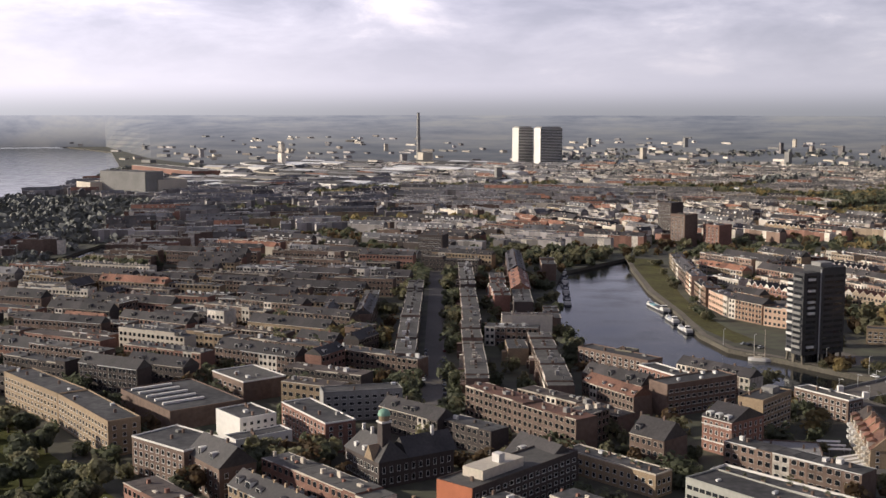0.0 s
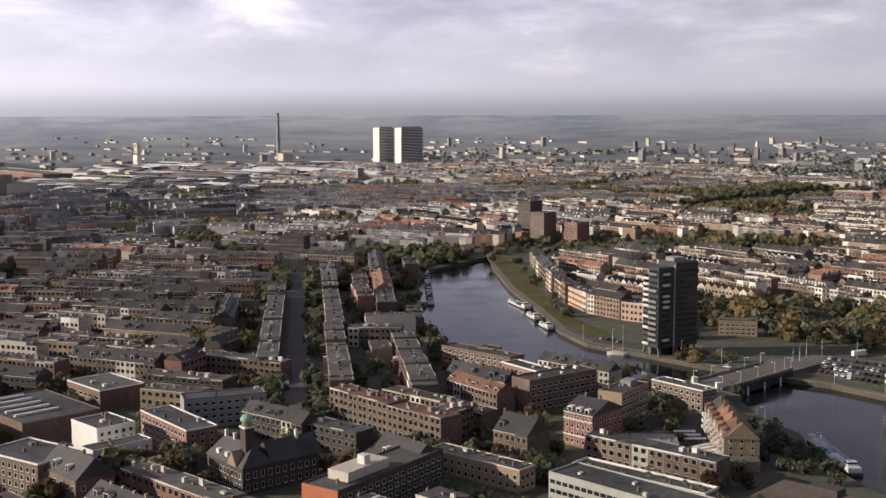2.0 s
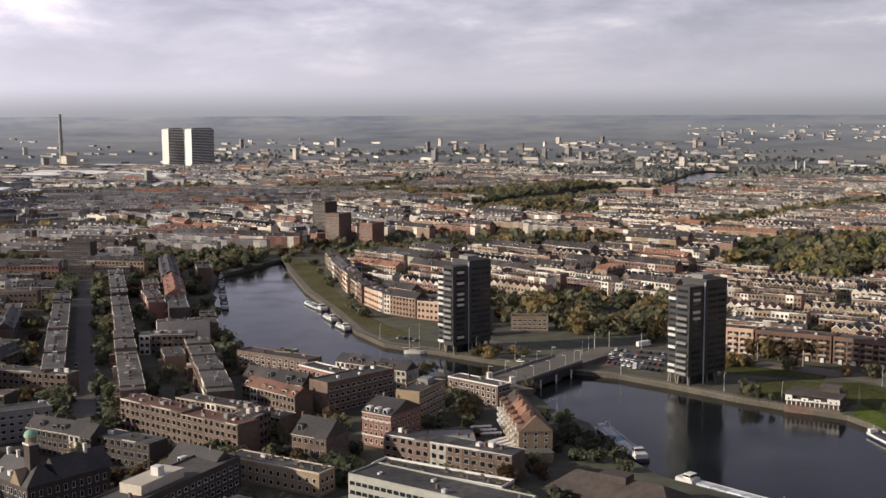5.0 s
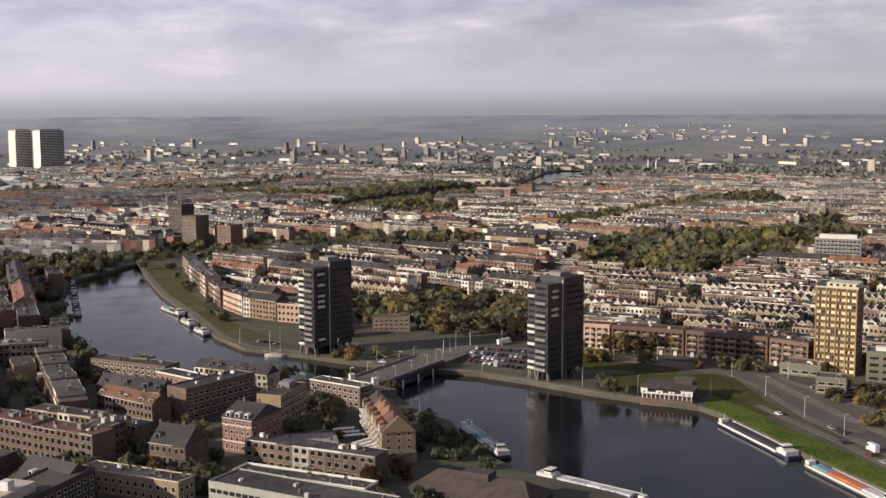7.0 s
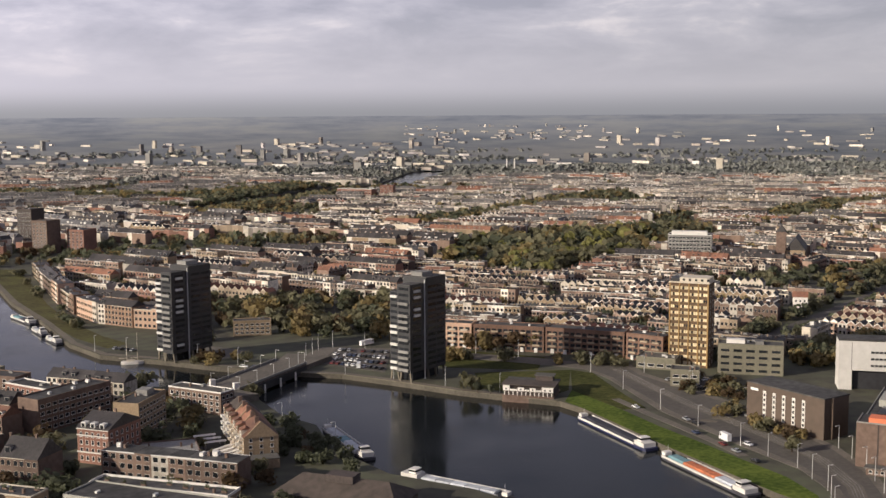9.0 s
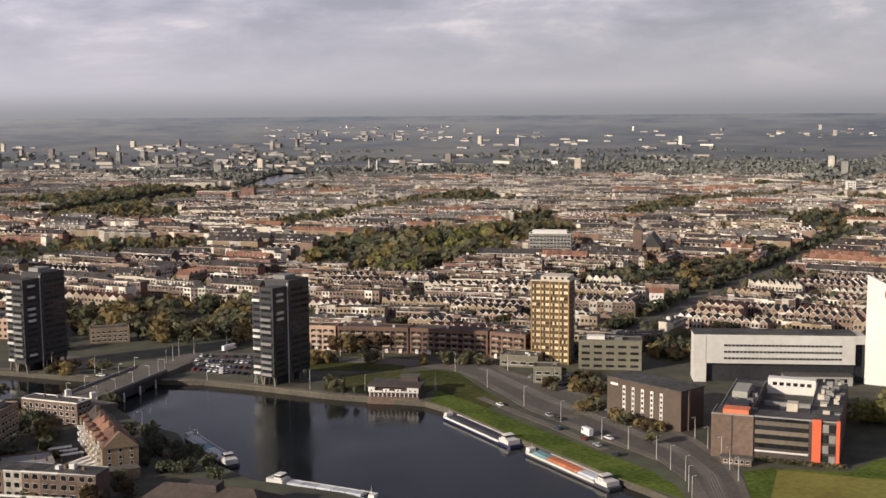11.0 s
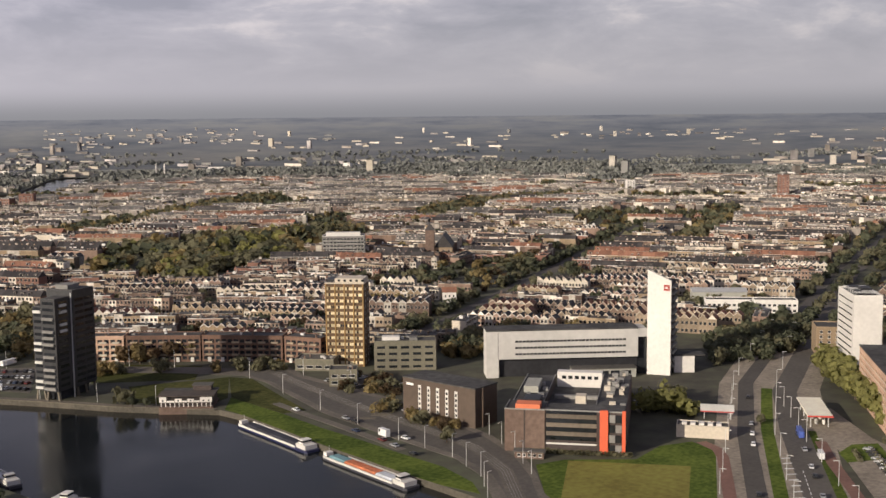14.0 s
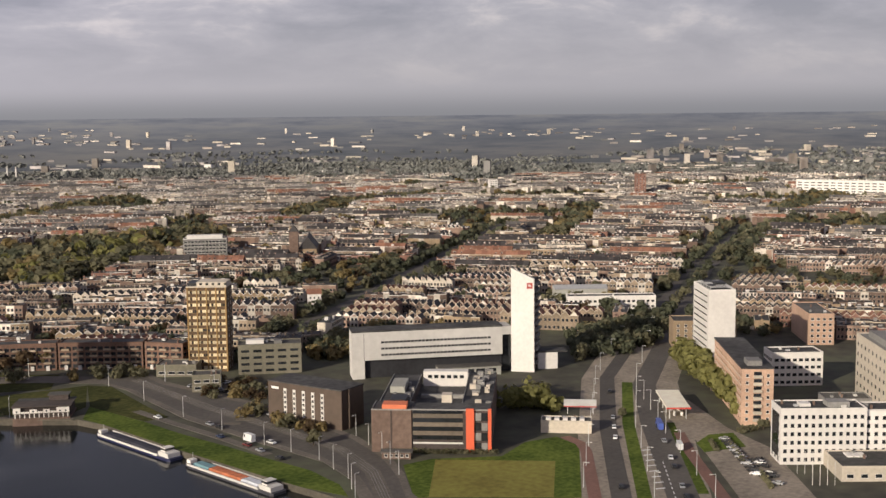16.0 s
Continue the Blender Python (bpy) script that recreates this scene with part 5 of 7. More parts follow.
ROWS = []
for x, y, deg, w, h in ((-205, 522, -48, 56, 13.5), (-167.3, 480.2, -53, 55, 13.5)):
    hero("terrace_flats", x, y, deg, w, 13, h, M_BRICK_TAN, M_TAR, "long yellowish-brick flats on the park's edge", cols=16, rows=4, side_cols=3, win=(1.5, 1.6))
b = hero("flat_roofed_school", -150, 512, -52, 50, 34, 8, M_BRICK, M_TAR, "low school with white roof lights", cols=0)
for k in range(5):
    roof_box(b, 4 + k * 8, 5.2 + k * 8, 3, 22, 8.1, 9.0, M_WHITE, "roof_light")
hero("flat_roofed_school", -116, 545, -52, 30, 22, 9, M_BRICK, M_GRAVEL, "low school wing with white roof edges", cols=6, rows=2, win=(2.5, 1.5), coping=M_WHITE)
b = hero("brick_school", -120, 416.7, -40, 30, 20, 13.5, M_BRICK, M_TAR, "brown-brick school with white cornice", cols=9, rows=4, side_cols=4, win=(1.5, 1.8), coping=M_WHITE)
b = hero("brick_school", -97, 402, -52, 24, 14, 12, M_BRICK, M_TILE_DARK, "gabled brick school house", cols=6, rows=3, side_cols=3, win=(1.5, 1.8), pitch=6.5)
hero("flats", -86, 446, 38, 16, 20, 12, M_WHITE, M_TAR, "white-rendered flats with flat roofs", cols=5, rows=4, side_cols=5, win=(1.5, 1.5))
hero("flats", -84, 425, 38, 24, 9, 9.5, M_WHITE, M_TAR, "small white-rendered flats with flat roofs", cols=6, rows=3, side_cols=3, win=(1.3, 1.4))
hero("brick_flats", -73.7, 473.2, -58, 40, 13, 12, M_BRICK_RED, M_TAR, "brick flats with a white cornice", cols=12, rows=4, side_cols=3, win=(1.5, 1.7), coping=M_WHITE)
hero("flats", -58, 487, 14, 34, 11, 12.5, M_GREY, M_TAR, "pale grey flats with strip windows", cols=10, rows=4, side_cols=3, win=(2.0, 1.4))


def domed_hall():
    x, y, deg = -43.3, 418.9, -57
    hero_rect(x, y, deg, 25, 32, 4)
    b = thing("town_hall", x, y, deg, "dark brick hall with a slim tower and green copper dome", "building")
    a = Acc()
    a.box(0, 24.6, 0, 12, -0.3, 9.5)
    part("wall", a, M_BRICK_DARK, b)
    a = Acc()
    a.gable(0, 24.6, 0, 12, 9.5, 6.5, 0.4, 0, 3.0)
    part("roof", a, M_TILE_DARK, b)
    a = Acc()
    a.box(13, 24.6, 12, 31, -0.3, 9.5)
    part("rear_wall", a, M_BRICK_DARK, b)
    a = Acc()
    a.gable(0, 20, -11.6, 0, 0, 6.2, 0.4)
    a.moved(13, 12, math.pi / 2, 9.5)
    part("rear_roof", a, M_TILE_DARK, b)
    window_row(b, (0, 0), (24.6, 0), 1.4, 9, 2, 4.0, 1.3, 2.2)
    window_row(b, (24.6, 0), (24.6, 31), 1.4, 10, 2, 4.0, 1.3, 2.2)
    t = Acc()
    t.box(17.5, 21.0, 3.5, 7.0, -0.3, 22.0)
    part("tower", t, M_BRICK_DARK, b)
    t = Acc()
    t.box(17.2, 21.3, 3.2, 7.3, 22.0, 22.6)
    part("tower_cornice", t, M_FRAME, b)
    t = Acc()
    t.cyl(19.25, 5.25, 22.6, 24.6, 1.8, 1.8, 12)
    part("lantern", t, M_BRICK_TAN, b)
    t = Acc()
    for i in range(5):
        a0, a1 = i * math.pi / 10, (i + 1) * math.pi / 10
        t.cyl(19.25, 5.25, 24.6 + 2.3 * math.sin(a0), 24.6 + 2.3 * math.sin(a1), 2.3 * math.cos(a0), max(0.05, 2.3 * math.cos(a1)), 14)
    part("dome", t, M_COPPER, b, "green copper dome")
    t = Acc()
    t.cyl(19.25, 5.25, 26.9, 28.6, 0.12, 0.03, 6)
    part("finial", t, M_STEEL, b)
    for px, py in ((3, 6), (9, 6), (19, 25)):
        t = Acc()
        t.box(px, px + 0.9, py - 0.5, py + 0.5, 14, 18)
        part("chimney", t, M_FRAME, b)
    for px in (5, 11):
        t = Acc()
        t.box(px, px + 1.8, 0.9, 3.2, 10.2, 12.4)
        part("dormer", t, M_FRAME, b)
    t = Acc()
    t.gable(0, 6, -6, 0, 0, 5.0, 0.1)
    t.moved(15.5, -0.6, math.pi / 2, 9.5)
    part("gable_front", t, M_BRICK_TAN, b)


domed_hall()
b = hero("brick_office", 1.5, 358.5, 48, 56, 15, 13.0, M_BRICK_DARK, M_GRAVEL, "dark brick office with an orange end wall", cols=16, rows=4, side_cols=0, win=(1.9, 1.5))
a = Acc()
a.box(-0.25, 0.0, 0.0, 15, -0.2, 13.4)
part("end_wall", a, plain("orange_render", (0.40, 0.115, 0.04), 0.7), b, "orange-red rendered end wall")
roof_box(b, 9, 30, 3.5, 12, 13.1, 16.3, M_CREAM, "penthouse", "cream rendered penthouse")
roof_box(b, 19, 22, 5, 8, 16.3, 19.2, M_WHITE, "lift_house")
hero("gabled_house", 14, 412, -55, 22, 16, 9, M_BRICK_DARK, M_TILE_DARK, "dark brick house with a steep dark roof", cols=6, rows=2, side_cols=3, win=(1.3, 1.7), pitch=7)
hero("white_office", 69.9, 368.5, -52, 62, 15, 13.6, M_PANEL, M_TAR, "pale grey office block with a dark felt roof and window bands", cols=24, rows=4, side_cols=4, win=(2.3, 1.5), frame_mat=M_PANEL)
b = hero("red_villa", 92.5, 447.6, -51.4, 14, 20, 13.5, M_BRICK_RED, M_TILE_DARK, "red brick corner house with white cornice and dark hipped roof", cols=5, rows=4, side_cols=6, win=(1.2, 1.8), pitch=4.5)
for z in (4.2, 10.6, 13.1):
    a = Acc()
    a.box(-0.18, 14.18, -0.18, -0.01, z, z + 0.45)
    a.box(-0.18, -0.01, -0.01, 20.18, z, z + 0.45)
    part("string_course", a, M_FRAME, b, "white moulded band")
for k in range(3):
    a = Acc()
    a.box(1.6 + k * 4.2, 3.6 + k * 4.2, 0.4, 3.0, 13.6, 15.6)
    dm = part("dormer", a, M_FRAME, b, "white dormer")
    a = Acc()
    a.box(1.9 + k * 4.2, 3.3 + k * 4.2, 0.34, 0.42, 13.9, 15.2)
    part("pane", a, M_GLASS, dm)
b = hero("brick_flats", 111.6, 468.9, -42, 11, 25, 15.5, M_BRICK_TAN, M_TAR, "tan brick flats with a blind end wall", cols=0, rows=5, side_cols=8, win=(1.8, 1.5), sides=(0, 1, 1))
roof_box(b, 3, 8, 14, 20, 15.6, 18, M_GREY)
b = hero("brick_flats", 88, 495, 30, 40, 12, 14, M_BRICK, M_TAR, "long dark brick flats with strip windows", cols=12, rows=4, side_cols=3, win=(2.2, 1.5))
hero("waterside_flats", 61.3, 595.7, -49.7, 46, 11, 10.5, M_BRICK, M_TAR, "brown brick waterside flats with dark felt roofs", cols=12, rows=4, side_cols=3, win=(2.0, 1.5))
row_at(55.2, 523.2, -60, 36, 10, 9.8, "gable", M_BRICK, M_TILE_BROWN, "brown brick houses under a red-brown tiled roof", 31)
b = hero("roof_terrace_house", 78.9, 587.0, -38, 9.5, 8, 10.8, M_OLIVE, M_TAR, "olive-grey concrete house with strip windows", cols=2, rows=3, side_cols=2, win=(3.0, 1.2))
hero("terrace_flats", 84, 545, -62, 36, 10, 12, M_BRICK_RED, M_TAR, "red-brown brick flats with a white cornice", cols=11, rows=4, side_cols=3, win=(1.6, 1.7), coping=M_WHITE, parapet=0.7)
row_at(2, 499, -54, 70, 11, 13.0, "flat", M_BRICK, M_TILE_BROWN, "brown brick houses with red-brown roofs", 33)
row_at(44, 446, 48, 22, 11, 12.6, "flat", M_BRICK, M_TAR, "brown brick houses with dark felt roofs", 34)
row_at(-34, 476, -45, 34, 10, 10, "gable", M_BRICK_DARK, M_TILE_DARK, "dark brick houses with white dormers", 35)
row_at(-8, 455, -45, 26, 10, 10, "flat", M_BRICK_DARK, M_TAR, "dark brick houses with white roof terraces", 36)
hero("terrace_flats", 84.6, 398, -48, 52, 9, 6.8, M_BRICK_TAN, M_TAR, "low tan brick houses with white roof terraces", cols=16, rows=2, side_cols=3, win=(1.7, 1.6), coping=M_WHITE, parapet=0.9)
hero("terrace_flats", 36, 420, -48, 42, 9, 8.0, M_BRICK_TAN, M_TAR, "low houses with pale-edged planted roof terraces", cols=13, rows=2, side_cols=3, win=(1.5, 1.7), coping=M_CREAM, parapet=0.5)
row_at(62, 432, -48, 16, 14, 11, "gable", M_BRICK, M_TILE_DARK, "ornate brown brick houses", 39)
row_at(-154, 637, -25, 44, 11, 10.5, "flat", M_BRICK_TAN, M_TAR, "tan brick flats with a white cornice", 40)
row_at(-125, 598, -31, 52, 12, 10, "gable", M_BRICK, M_TILE_DARK, "brick houses with a long dark roof and white front", 41)
row_at(-111, 622, -31, 106, 10, 10, "flat", M_BRICK, M_TAR, "long brick flats with dark felt roofs", 42)
row_at(-21.5, 577, 90, 125, 10.5, 11, "flat", M_BRICK, M_GRAVEL, "long straight row of brown brick houses", 43, 1.0)
row_at(-21.5, 704, 90, 128, 10.5, 11, "flat", M_BRICK_DARK, M_GRAVEL, "long straight row of dark brick houses", 49, 1.0)
row_at(13.0, 522, 90, 148, 10.5, 11, "flat", M_BRICK, M_GRAVEL, "long straight row of brown brick houses", 44, 1.0)
row_at(14.2, 672, 90, 130, 10.5, 11, "flat", M_BRICK, M_GRAVEL, "long straight row of brown brick houses", 45, 1.0)
row_at(14.8, 804, 90, 132, 10.5, 11, "flat", M_BRICK_DARK, M_GRAVEL, "long straight row of dark brick houses", 50, 1.0)
row_at(50.0, 508, 90, 124, 12, 11, "flat", M_BRICK, M_GRAVEL, "long straight row of brown brick houses", 46, 1.0)
row_at(15.5, 652, -11, 30, 11, 11, "flat", M_BRICK, M_TAR, "short cross row of brown brick houses", 57, 1.0)
row_at(62, 690, 88, 36, 9, 9, "flat", M_BRICK, M_TAR, "brown brick houses beside the quay", 47, 1.0)
row_at(48.5, 728, 88, 62, 12, 11, "flat", M_BRICK_DARK, M_TAR, "dark brick warehouses with felt roofs", 58, 1.0)
row_at(51.5, 792, 88, 84, 13, 11, "gable", M_BRICK_TAN, M_TILE_RED, "old warehouses under an orange tiled roof", 48, 1.0)
row_at(54, 878, 88, 110, 13, 12, "gable", M_BRICK, M_TILE_DARK, "old brick warehouses with dark roofs", 59, 1.0)
for x, y, deg, w, h, m, seed in ((185, 1000, -95, 62, 10, M_BRICK_TAN, 51), (177, 934, -94, 66, 12, M_BRICK, 52), (171, 862, -94, 30, 14, M_BRICK_PINK, 60), (170, 828, -92, 44, 11.5, M_BRICK_WARM, 53),
                                 (169.5, 780, -84, 36, 11.5, M_BRICK_PINK, 54), (174, 743, -62, 30, 12.5, M_BRICK_WARM, 55), (189, 716, -50, 32, 11.5, M_BRICK_PINK, 56)):
    row_at(x, y, deg, w, 11, h, "gable" if seed in (52, 55) else "flat", m, M_TILE_DARK, "curving waterside flats with white cornice", seed, 1.5)


def orange_row():
    x, y, deg, w, d, h = 152.8, 456.0, -100.5, 46, 13, 10.5
    hero_rect(x, y, deg, w + 8, d, 3)
    b = thing("canal_houses", x, y, deg, "tall tan brick houses with balconies under an orange tiled roof", "houses")
    a = Acc()
    a.box(0, w, 0, d, -0.3, h)
    part("wall", a, M_BRICK_TAN, b)
    for x0, x1, m, lab in ((0.0, 13.5, M_ROOF_BROWN, "weathered brown roof"), (14.0, 31.5, M_TILE_RED, "orange tiled roof"), (32.0, 46.0, M_TILE_BROWN, "")):
        a = Acc()
        a.gable(x0, x1, 0, d, h, 5.4, 0.3)
        part("roof", a, m, b, lab)
    for x0 in (13.4, 22.8, 31.4, 45.7):
        a = Acc()
        a.gable(x0, x0 + 0.7, -0.1, d + 0.1, h - 0.1, 6.2, 0.02)
        part("party_wall", a, M_BRICK_TAN, b)
    for k in range(6):
        x0 = 2.2 + k * 7.4
        a = Acc()
        a.box(x0, x0 + 3.2, -0.35, 3.2, h - 0.5, h + 2.2)
        gb = part("front_gable", a, M_CREAM if k % 2 else M_BRICK_TAN, b)
        a = Acc()
        a.gable(x0 - 0.2, x0 + 3.4, -0.5, 3.6, h + 2.2, 0.9, 0.1)
        part("gable_roof", a, M_TILE_BROWN if k < 4 else M_TILE_RED, gb)
        window_row(b, (x0 + 0.4, -0.35), (x0 + 2.8, -0.35), h + 0.2, 1, 1, 1, 1.5, 1.4, 0.1)
    window_row(b, (0, 0), (w, 0), 1.2, 16, 4, 2.5, 1.3, 1.6)
    window_row(b, (w, 0), (w, d), 1.2, 3, 4, 2.5, 1.2, 1.4)
    for k in range(8):
        for z in (2.9, 5.4, 7.9):
            q = Acc()
            x0 = 1.0 + k * 5.7
            q.box(x0, x0 + (3.4 if k < 3 else 2.2), -1.4, 0.0, z, z + 1.0)
            part("balcony", q, M_FRAME if k < 3 or k == 6 else M_CREAM, b)
    for k in range(5):
        q = Acc()
        q.box(7 + k * 8.6, 8.1 + k * 8.6, 5, 6.4, h + 3.5, h + 6.8)
        part("chimney", q, M_BRICK, b)
    a = Acc()
    a.box(w, w + 6.5, 0.5, d - 1, -0.3, 3.6)
    part("annex", a, M_BRICK_TAN, b)
    a = Acc()
    a.box(w, w + 6.7, 0.3, d - 0.8, 3.6, 3.9)
    part("annex_roof", a, M_GRAVEL, b)


orange_row()
for k in range(3):
    c = thing("market_canopy", 138.0 + 0.3 * k, 449.8 - 5.4 * k, -6, "long white canopy on thin posts beside the canal houses", "canopy", "white canopies")
    a = Acc()
    a.gable(0, 8.6, -1.1, 1.1, 2.8, 0.5, 0.1)
    part("roof", a, M_FRAME, c)
    for px in (0.4, 8.2):
        for py in (-0.9, 0.9):
            a = Acc()
            a.cyl(px, py, -0.2, 2.85, 0.08)
            part("post", a, M_STEEL, c)


hero_rect(136, 438, -6, 12, 16, 2)
hero("depot", 111.5, 428.0, -12, 21, 18, 4.2, M_BRICK, M_GREY, "low brick depot with a broad pale gravel roof", cols=5, rows=1, side_cols=4, win=(1.8, 1.6))


def big_roof():
    x, y, deg = 136, 361, -52
    hero_rect(x, y, deg, 44, 18, 2)
    b = thing("boat_house", x, y, deg, "long low house under a broad dark tiled roof", "building")
    a = Acc()
    a.box(0, 44, 0, 18, -0.3, 5.5)
    part("wall", a, M_BRICK_DARK, b)
    a = Acc()
    a.gable(0, 44, 0, 18, 5.5, 5.0, 0.8, 0, 7.0)
    part("roof", a, M_ROOF_BROWN, b)
    window_row(b, (0, 0), (44, 0), 1.4, 12, 1, 3, 1.4, 1.5)
    roof_box(b, 16, 26, 6, 12, 9.2, 11.6, M_BRICK_DARK, "roof_turret")


big_roof()
for k in range(4):
    slab("glass_roof", path_poly([(135 + k * 1.2, 425 - k * 3.2), (148 + k * 1.2, 431 - k * 3.2)], 1.6), 3.2, M_WHITE, "white roof light strip over the yard sheds", "roof light", 3.4)

hero("corner_house", 567, 541, -45, 9, 10, 10.5, M_WHITE, M_TILE_RED, "white rendered corner house at the avenue", pitch=3.0, cols=3, rows=3, win=(1.2, 1.5))
hero("brick_flats", 231, 657, -20, 22, 10, 8.5, M_BRICK_TAN, M_TAR, "low tan brick flats among trees", cols=7, rows=3, side_cols=3, win=(2.0, 1.3))
hero("low_pavilion", 298, 709, -25, 11, 9, 4.5, M_WHITE, M_GRAVEL, "low white pavilion among autumn trees")
hero("long_white_block", 661.0, 396.5, -53.2, 57.9, 11, 8.5, M_WHITE, M_TAR, "long low white block with a window band among the terraces", cols=18, rows=2, side_cols=3, win=(1.9, 1.4), frame_mat=M_GREY)
hero("long_hall", 688.1, 422.6, -51.6, 36.1, 14, 8.0, M_PANEL, M_STEEL, "long hall with a pale metal roof among the terraces", pitch=2.2)
tq = random.Random(77)
for x, y, deg, w, d, h in ((84.6, 398, -48, 52, 9, 6.9), (36, 420, -48, 42, 9, 8.1)):
    c, s_ = math.cos(radians(deg)), math.sin(radians(deg))
    for i in range(7):
        u_, v_ = (i + 0.5) * w / 7 + tq.uniform(-1.5, 1.5), tq.uniform(2.2, d - 2.2)
        pl = thing("planter", x + c * u_ - s_ * v_, y + s_ * u_ + c * v_, deg, "wooden planter with a green shrub on a roof terrace", "planter", "roof planters", z=h)
        a = Acc()
        a.box(-0.9, 0.9, -0.35, 0.35, 0.0, 0.6)
        part("box", a, M_BRICK, pl)
        a = Acc()
        for _ in range(26):
            px, py, pz = tq.uniform(-0.9, 0.9), tq.uniform(-0.4, 0.4), tq.uniform(0.55, 1.7)
            e = tq.uniform(0.15, 0.3)
            a.face([(px - e, py, pz - e), (px + e, py + tq.uniform(-e, e), pz - e * 0.6), (px + e * 0.7, py, pz + e), (px - e * 0.8, py + tq.uniform(-e, e), pz + e * 0.8)])
        part("shrub", a, M_LEAF_DARK, pl)
# far landmarks
def slab_tower(x, y, w_lit, w_dark, h):
    deg = -58
    hero_rect(x, y, deg, w_lit, w_dark, 6)
    b = thing("office_tower", x, y, deg, "tall office slab with a pale end and dark long side", "tower", "twin towers")
    a = Acc()
    a.box(0, w_lit, 0, w_dark, -0.3, h)
    part("body", a, M_WHITE, b)
    for i in range(24):
        q = Acc()
        q.box(w_lit, w_lit + 0.25, 0.5, w_dark - 0.5, 3.2 + i * 3.7, 5.3 + i * 3.7)
        part("strip_window", q, M_GLASS, b)
    a = Acc()
    a.box(2, w_lit - 2, 4, w_dark - 4, h, h + 3)
    part("plant_room", a, M_GREY, b)


slab_tower(162, 2900, 26, 44, 92)
slab_tower(213, 2870, 26, 66, 92)
ch = thing("chimney", -73, 3141, 0, "tall slender grey power-station chimney", "chimney")
a = Acc()
a.cyl(0, 0, -0.3, 127, 5.5, 3.6, 16)
part("shaft", a, M_GREY, ch)
a = Acc()
a.cyl(0, 0, 127, 128.2, 4.0, 4.0, 16)
part("cap", a, M_DARK, ch)
hero("boiler_house", -74, 3110, -58, 26, 30, 24, M_CREAM, M_TAR, "cream boiler house at the chimney's foot")
hero("brick_tower", 215, 1150, -50, 17, 20, 31, M_BRICK, M_TAR, "brown brick residential tower", cols=4, rows=9, win=(2.2, 1.7))
hero("brick_tower", 244, 1138, -50, 19, 20, 22, M_BRICK_RED, M_TAR, "red-brown brick residential block", cols=4, rows=7, win=(2.2, 1.7))
hero("brick_tower", 218, 1235, -50, 17, 20, 36, M_BRICK_DARK, M_TAR, "dark brick residential tower", cols=4, rows=9, win=(2.2, 1.7))
hero("office_block", -30, 1040, -20, 23, 16, 22, M_BRICK_DARK, M_TAR, "dark office block at the end of the street", cols=6, rows=6, win=(2.4, 1.7))
b = hero("glass_office", 694, 808, -46, 38, 16, 20.4, M_GREY, M_TAR, "grey glazed office block with a white top storey", cols=12, rows=6, side_cols=4, win=(2.6, 1.8), coping=M_WHITE)
roof_box(b, 3, 34, 3, 12, 20.5, 23.5, M_WHITE, "top_storey")


def church():
    x, y, deg = 752, 735, -50
    hero_rect(x, y, deg, 24, 46, 4)
    b = thing("church", x, y, deg, "brown brick church with a stout tower and steep roof", "church")
    a = Acc()
    a.box(0, 8, 0, 8, -0.3, 26)
    part("tower", a, M_BRICK, b)
    a = Acc()
    a.prism([(-0.2, -0.2), (8.2, -0.2), (8.2, 8.2), (-0.2, 8.2)], 26, 32, 0, [(3.9, 3.9), (4.1, 3.9), (4.1, 4.1), (3.9, 4.1)])
    part("spire", a, M_TILE_DARK, b)
    a = Acc()
    a.box(8, 24, 4, 46, -0.3, 10)
    part("nave", a, M_BRICK_TAN, b)
    a = Acc()
    a.gable(0, 42, -16, 0, 0, 11, 0.3)
    a.moved(8, 4, math.pi / 2, 10)
    part("roof", a, M_TILE_DARK, b)
    window_row(b, (8, 4), (24, 4), 3, 3, 1, 3, 2.0, 5.0)


church()
VIADUCT = [(1690, 1560), (1727, 1502), (1757, 1440), (1753, 1363), (1732, 1270), (1659, 1152)]
vd = thing("railway_viaduct", 0, 0, 0, "long pale concrete railway viaduct across the suburbs", "viaduct")
a = Acc()
a.prism(path_poly(VIADUCT, 11)[::-1], 4.5, 6.6)
part("deck", a, M_CREAM, vd)
for p, q in zip(VIADUCT, VIADUCT[1:]):
    for k in range(6):
        a = Acc()
        x, y = p[0] + (q[0] - p[0]) * k / 6, p[1] + (q[1] - p[1]) * k / 6
        a.box(x - 2, x + 2, y - 2, y + 2, -0.3, 4.5)
        part("pier", a, M_CREAM, vd)
for p in zip(VIADUCT, VIADUCT[1:]):
    OPEN.append(strip(*p, 40))
for x, y in ((1440, 2203), (1450, 2187)):
    mn = thing("slender_tower", x, y, 0, "slender white tower with a pointed cap", "tower", "pair of slender towers")
    a = Acc()
    a.cyl(0, 0, -0.3, 20, 1.7, 1.4, 10)
    part("shaft", a, M_WHITE, mn)
    a = Acc()
    a.cyl(0, 0, 20, 21.2, 2.3, 2.3, 10)
    part("gallery", a, M_WHITE, mn)
    a = Acc()
    a.cyl(0, 0, 21.2, 28, 1.4, 0.1, 10)
    part("cap", a, M_WHITE, mn)
hero("white_slab_flats", 1760, 640, -86, 150, 14, 22, M_WHITE, M_TAR, "long white slab of flats far off", cols=15, rows=5, win=(6.5, 1.6))
hero("white_flats", 1575, 1078, -45, 13, 14, 20, M_WHITE, M_TAR, "lone white block of flats far off", cols=3, rows=6, win=(2.5, 1.5))
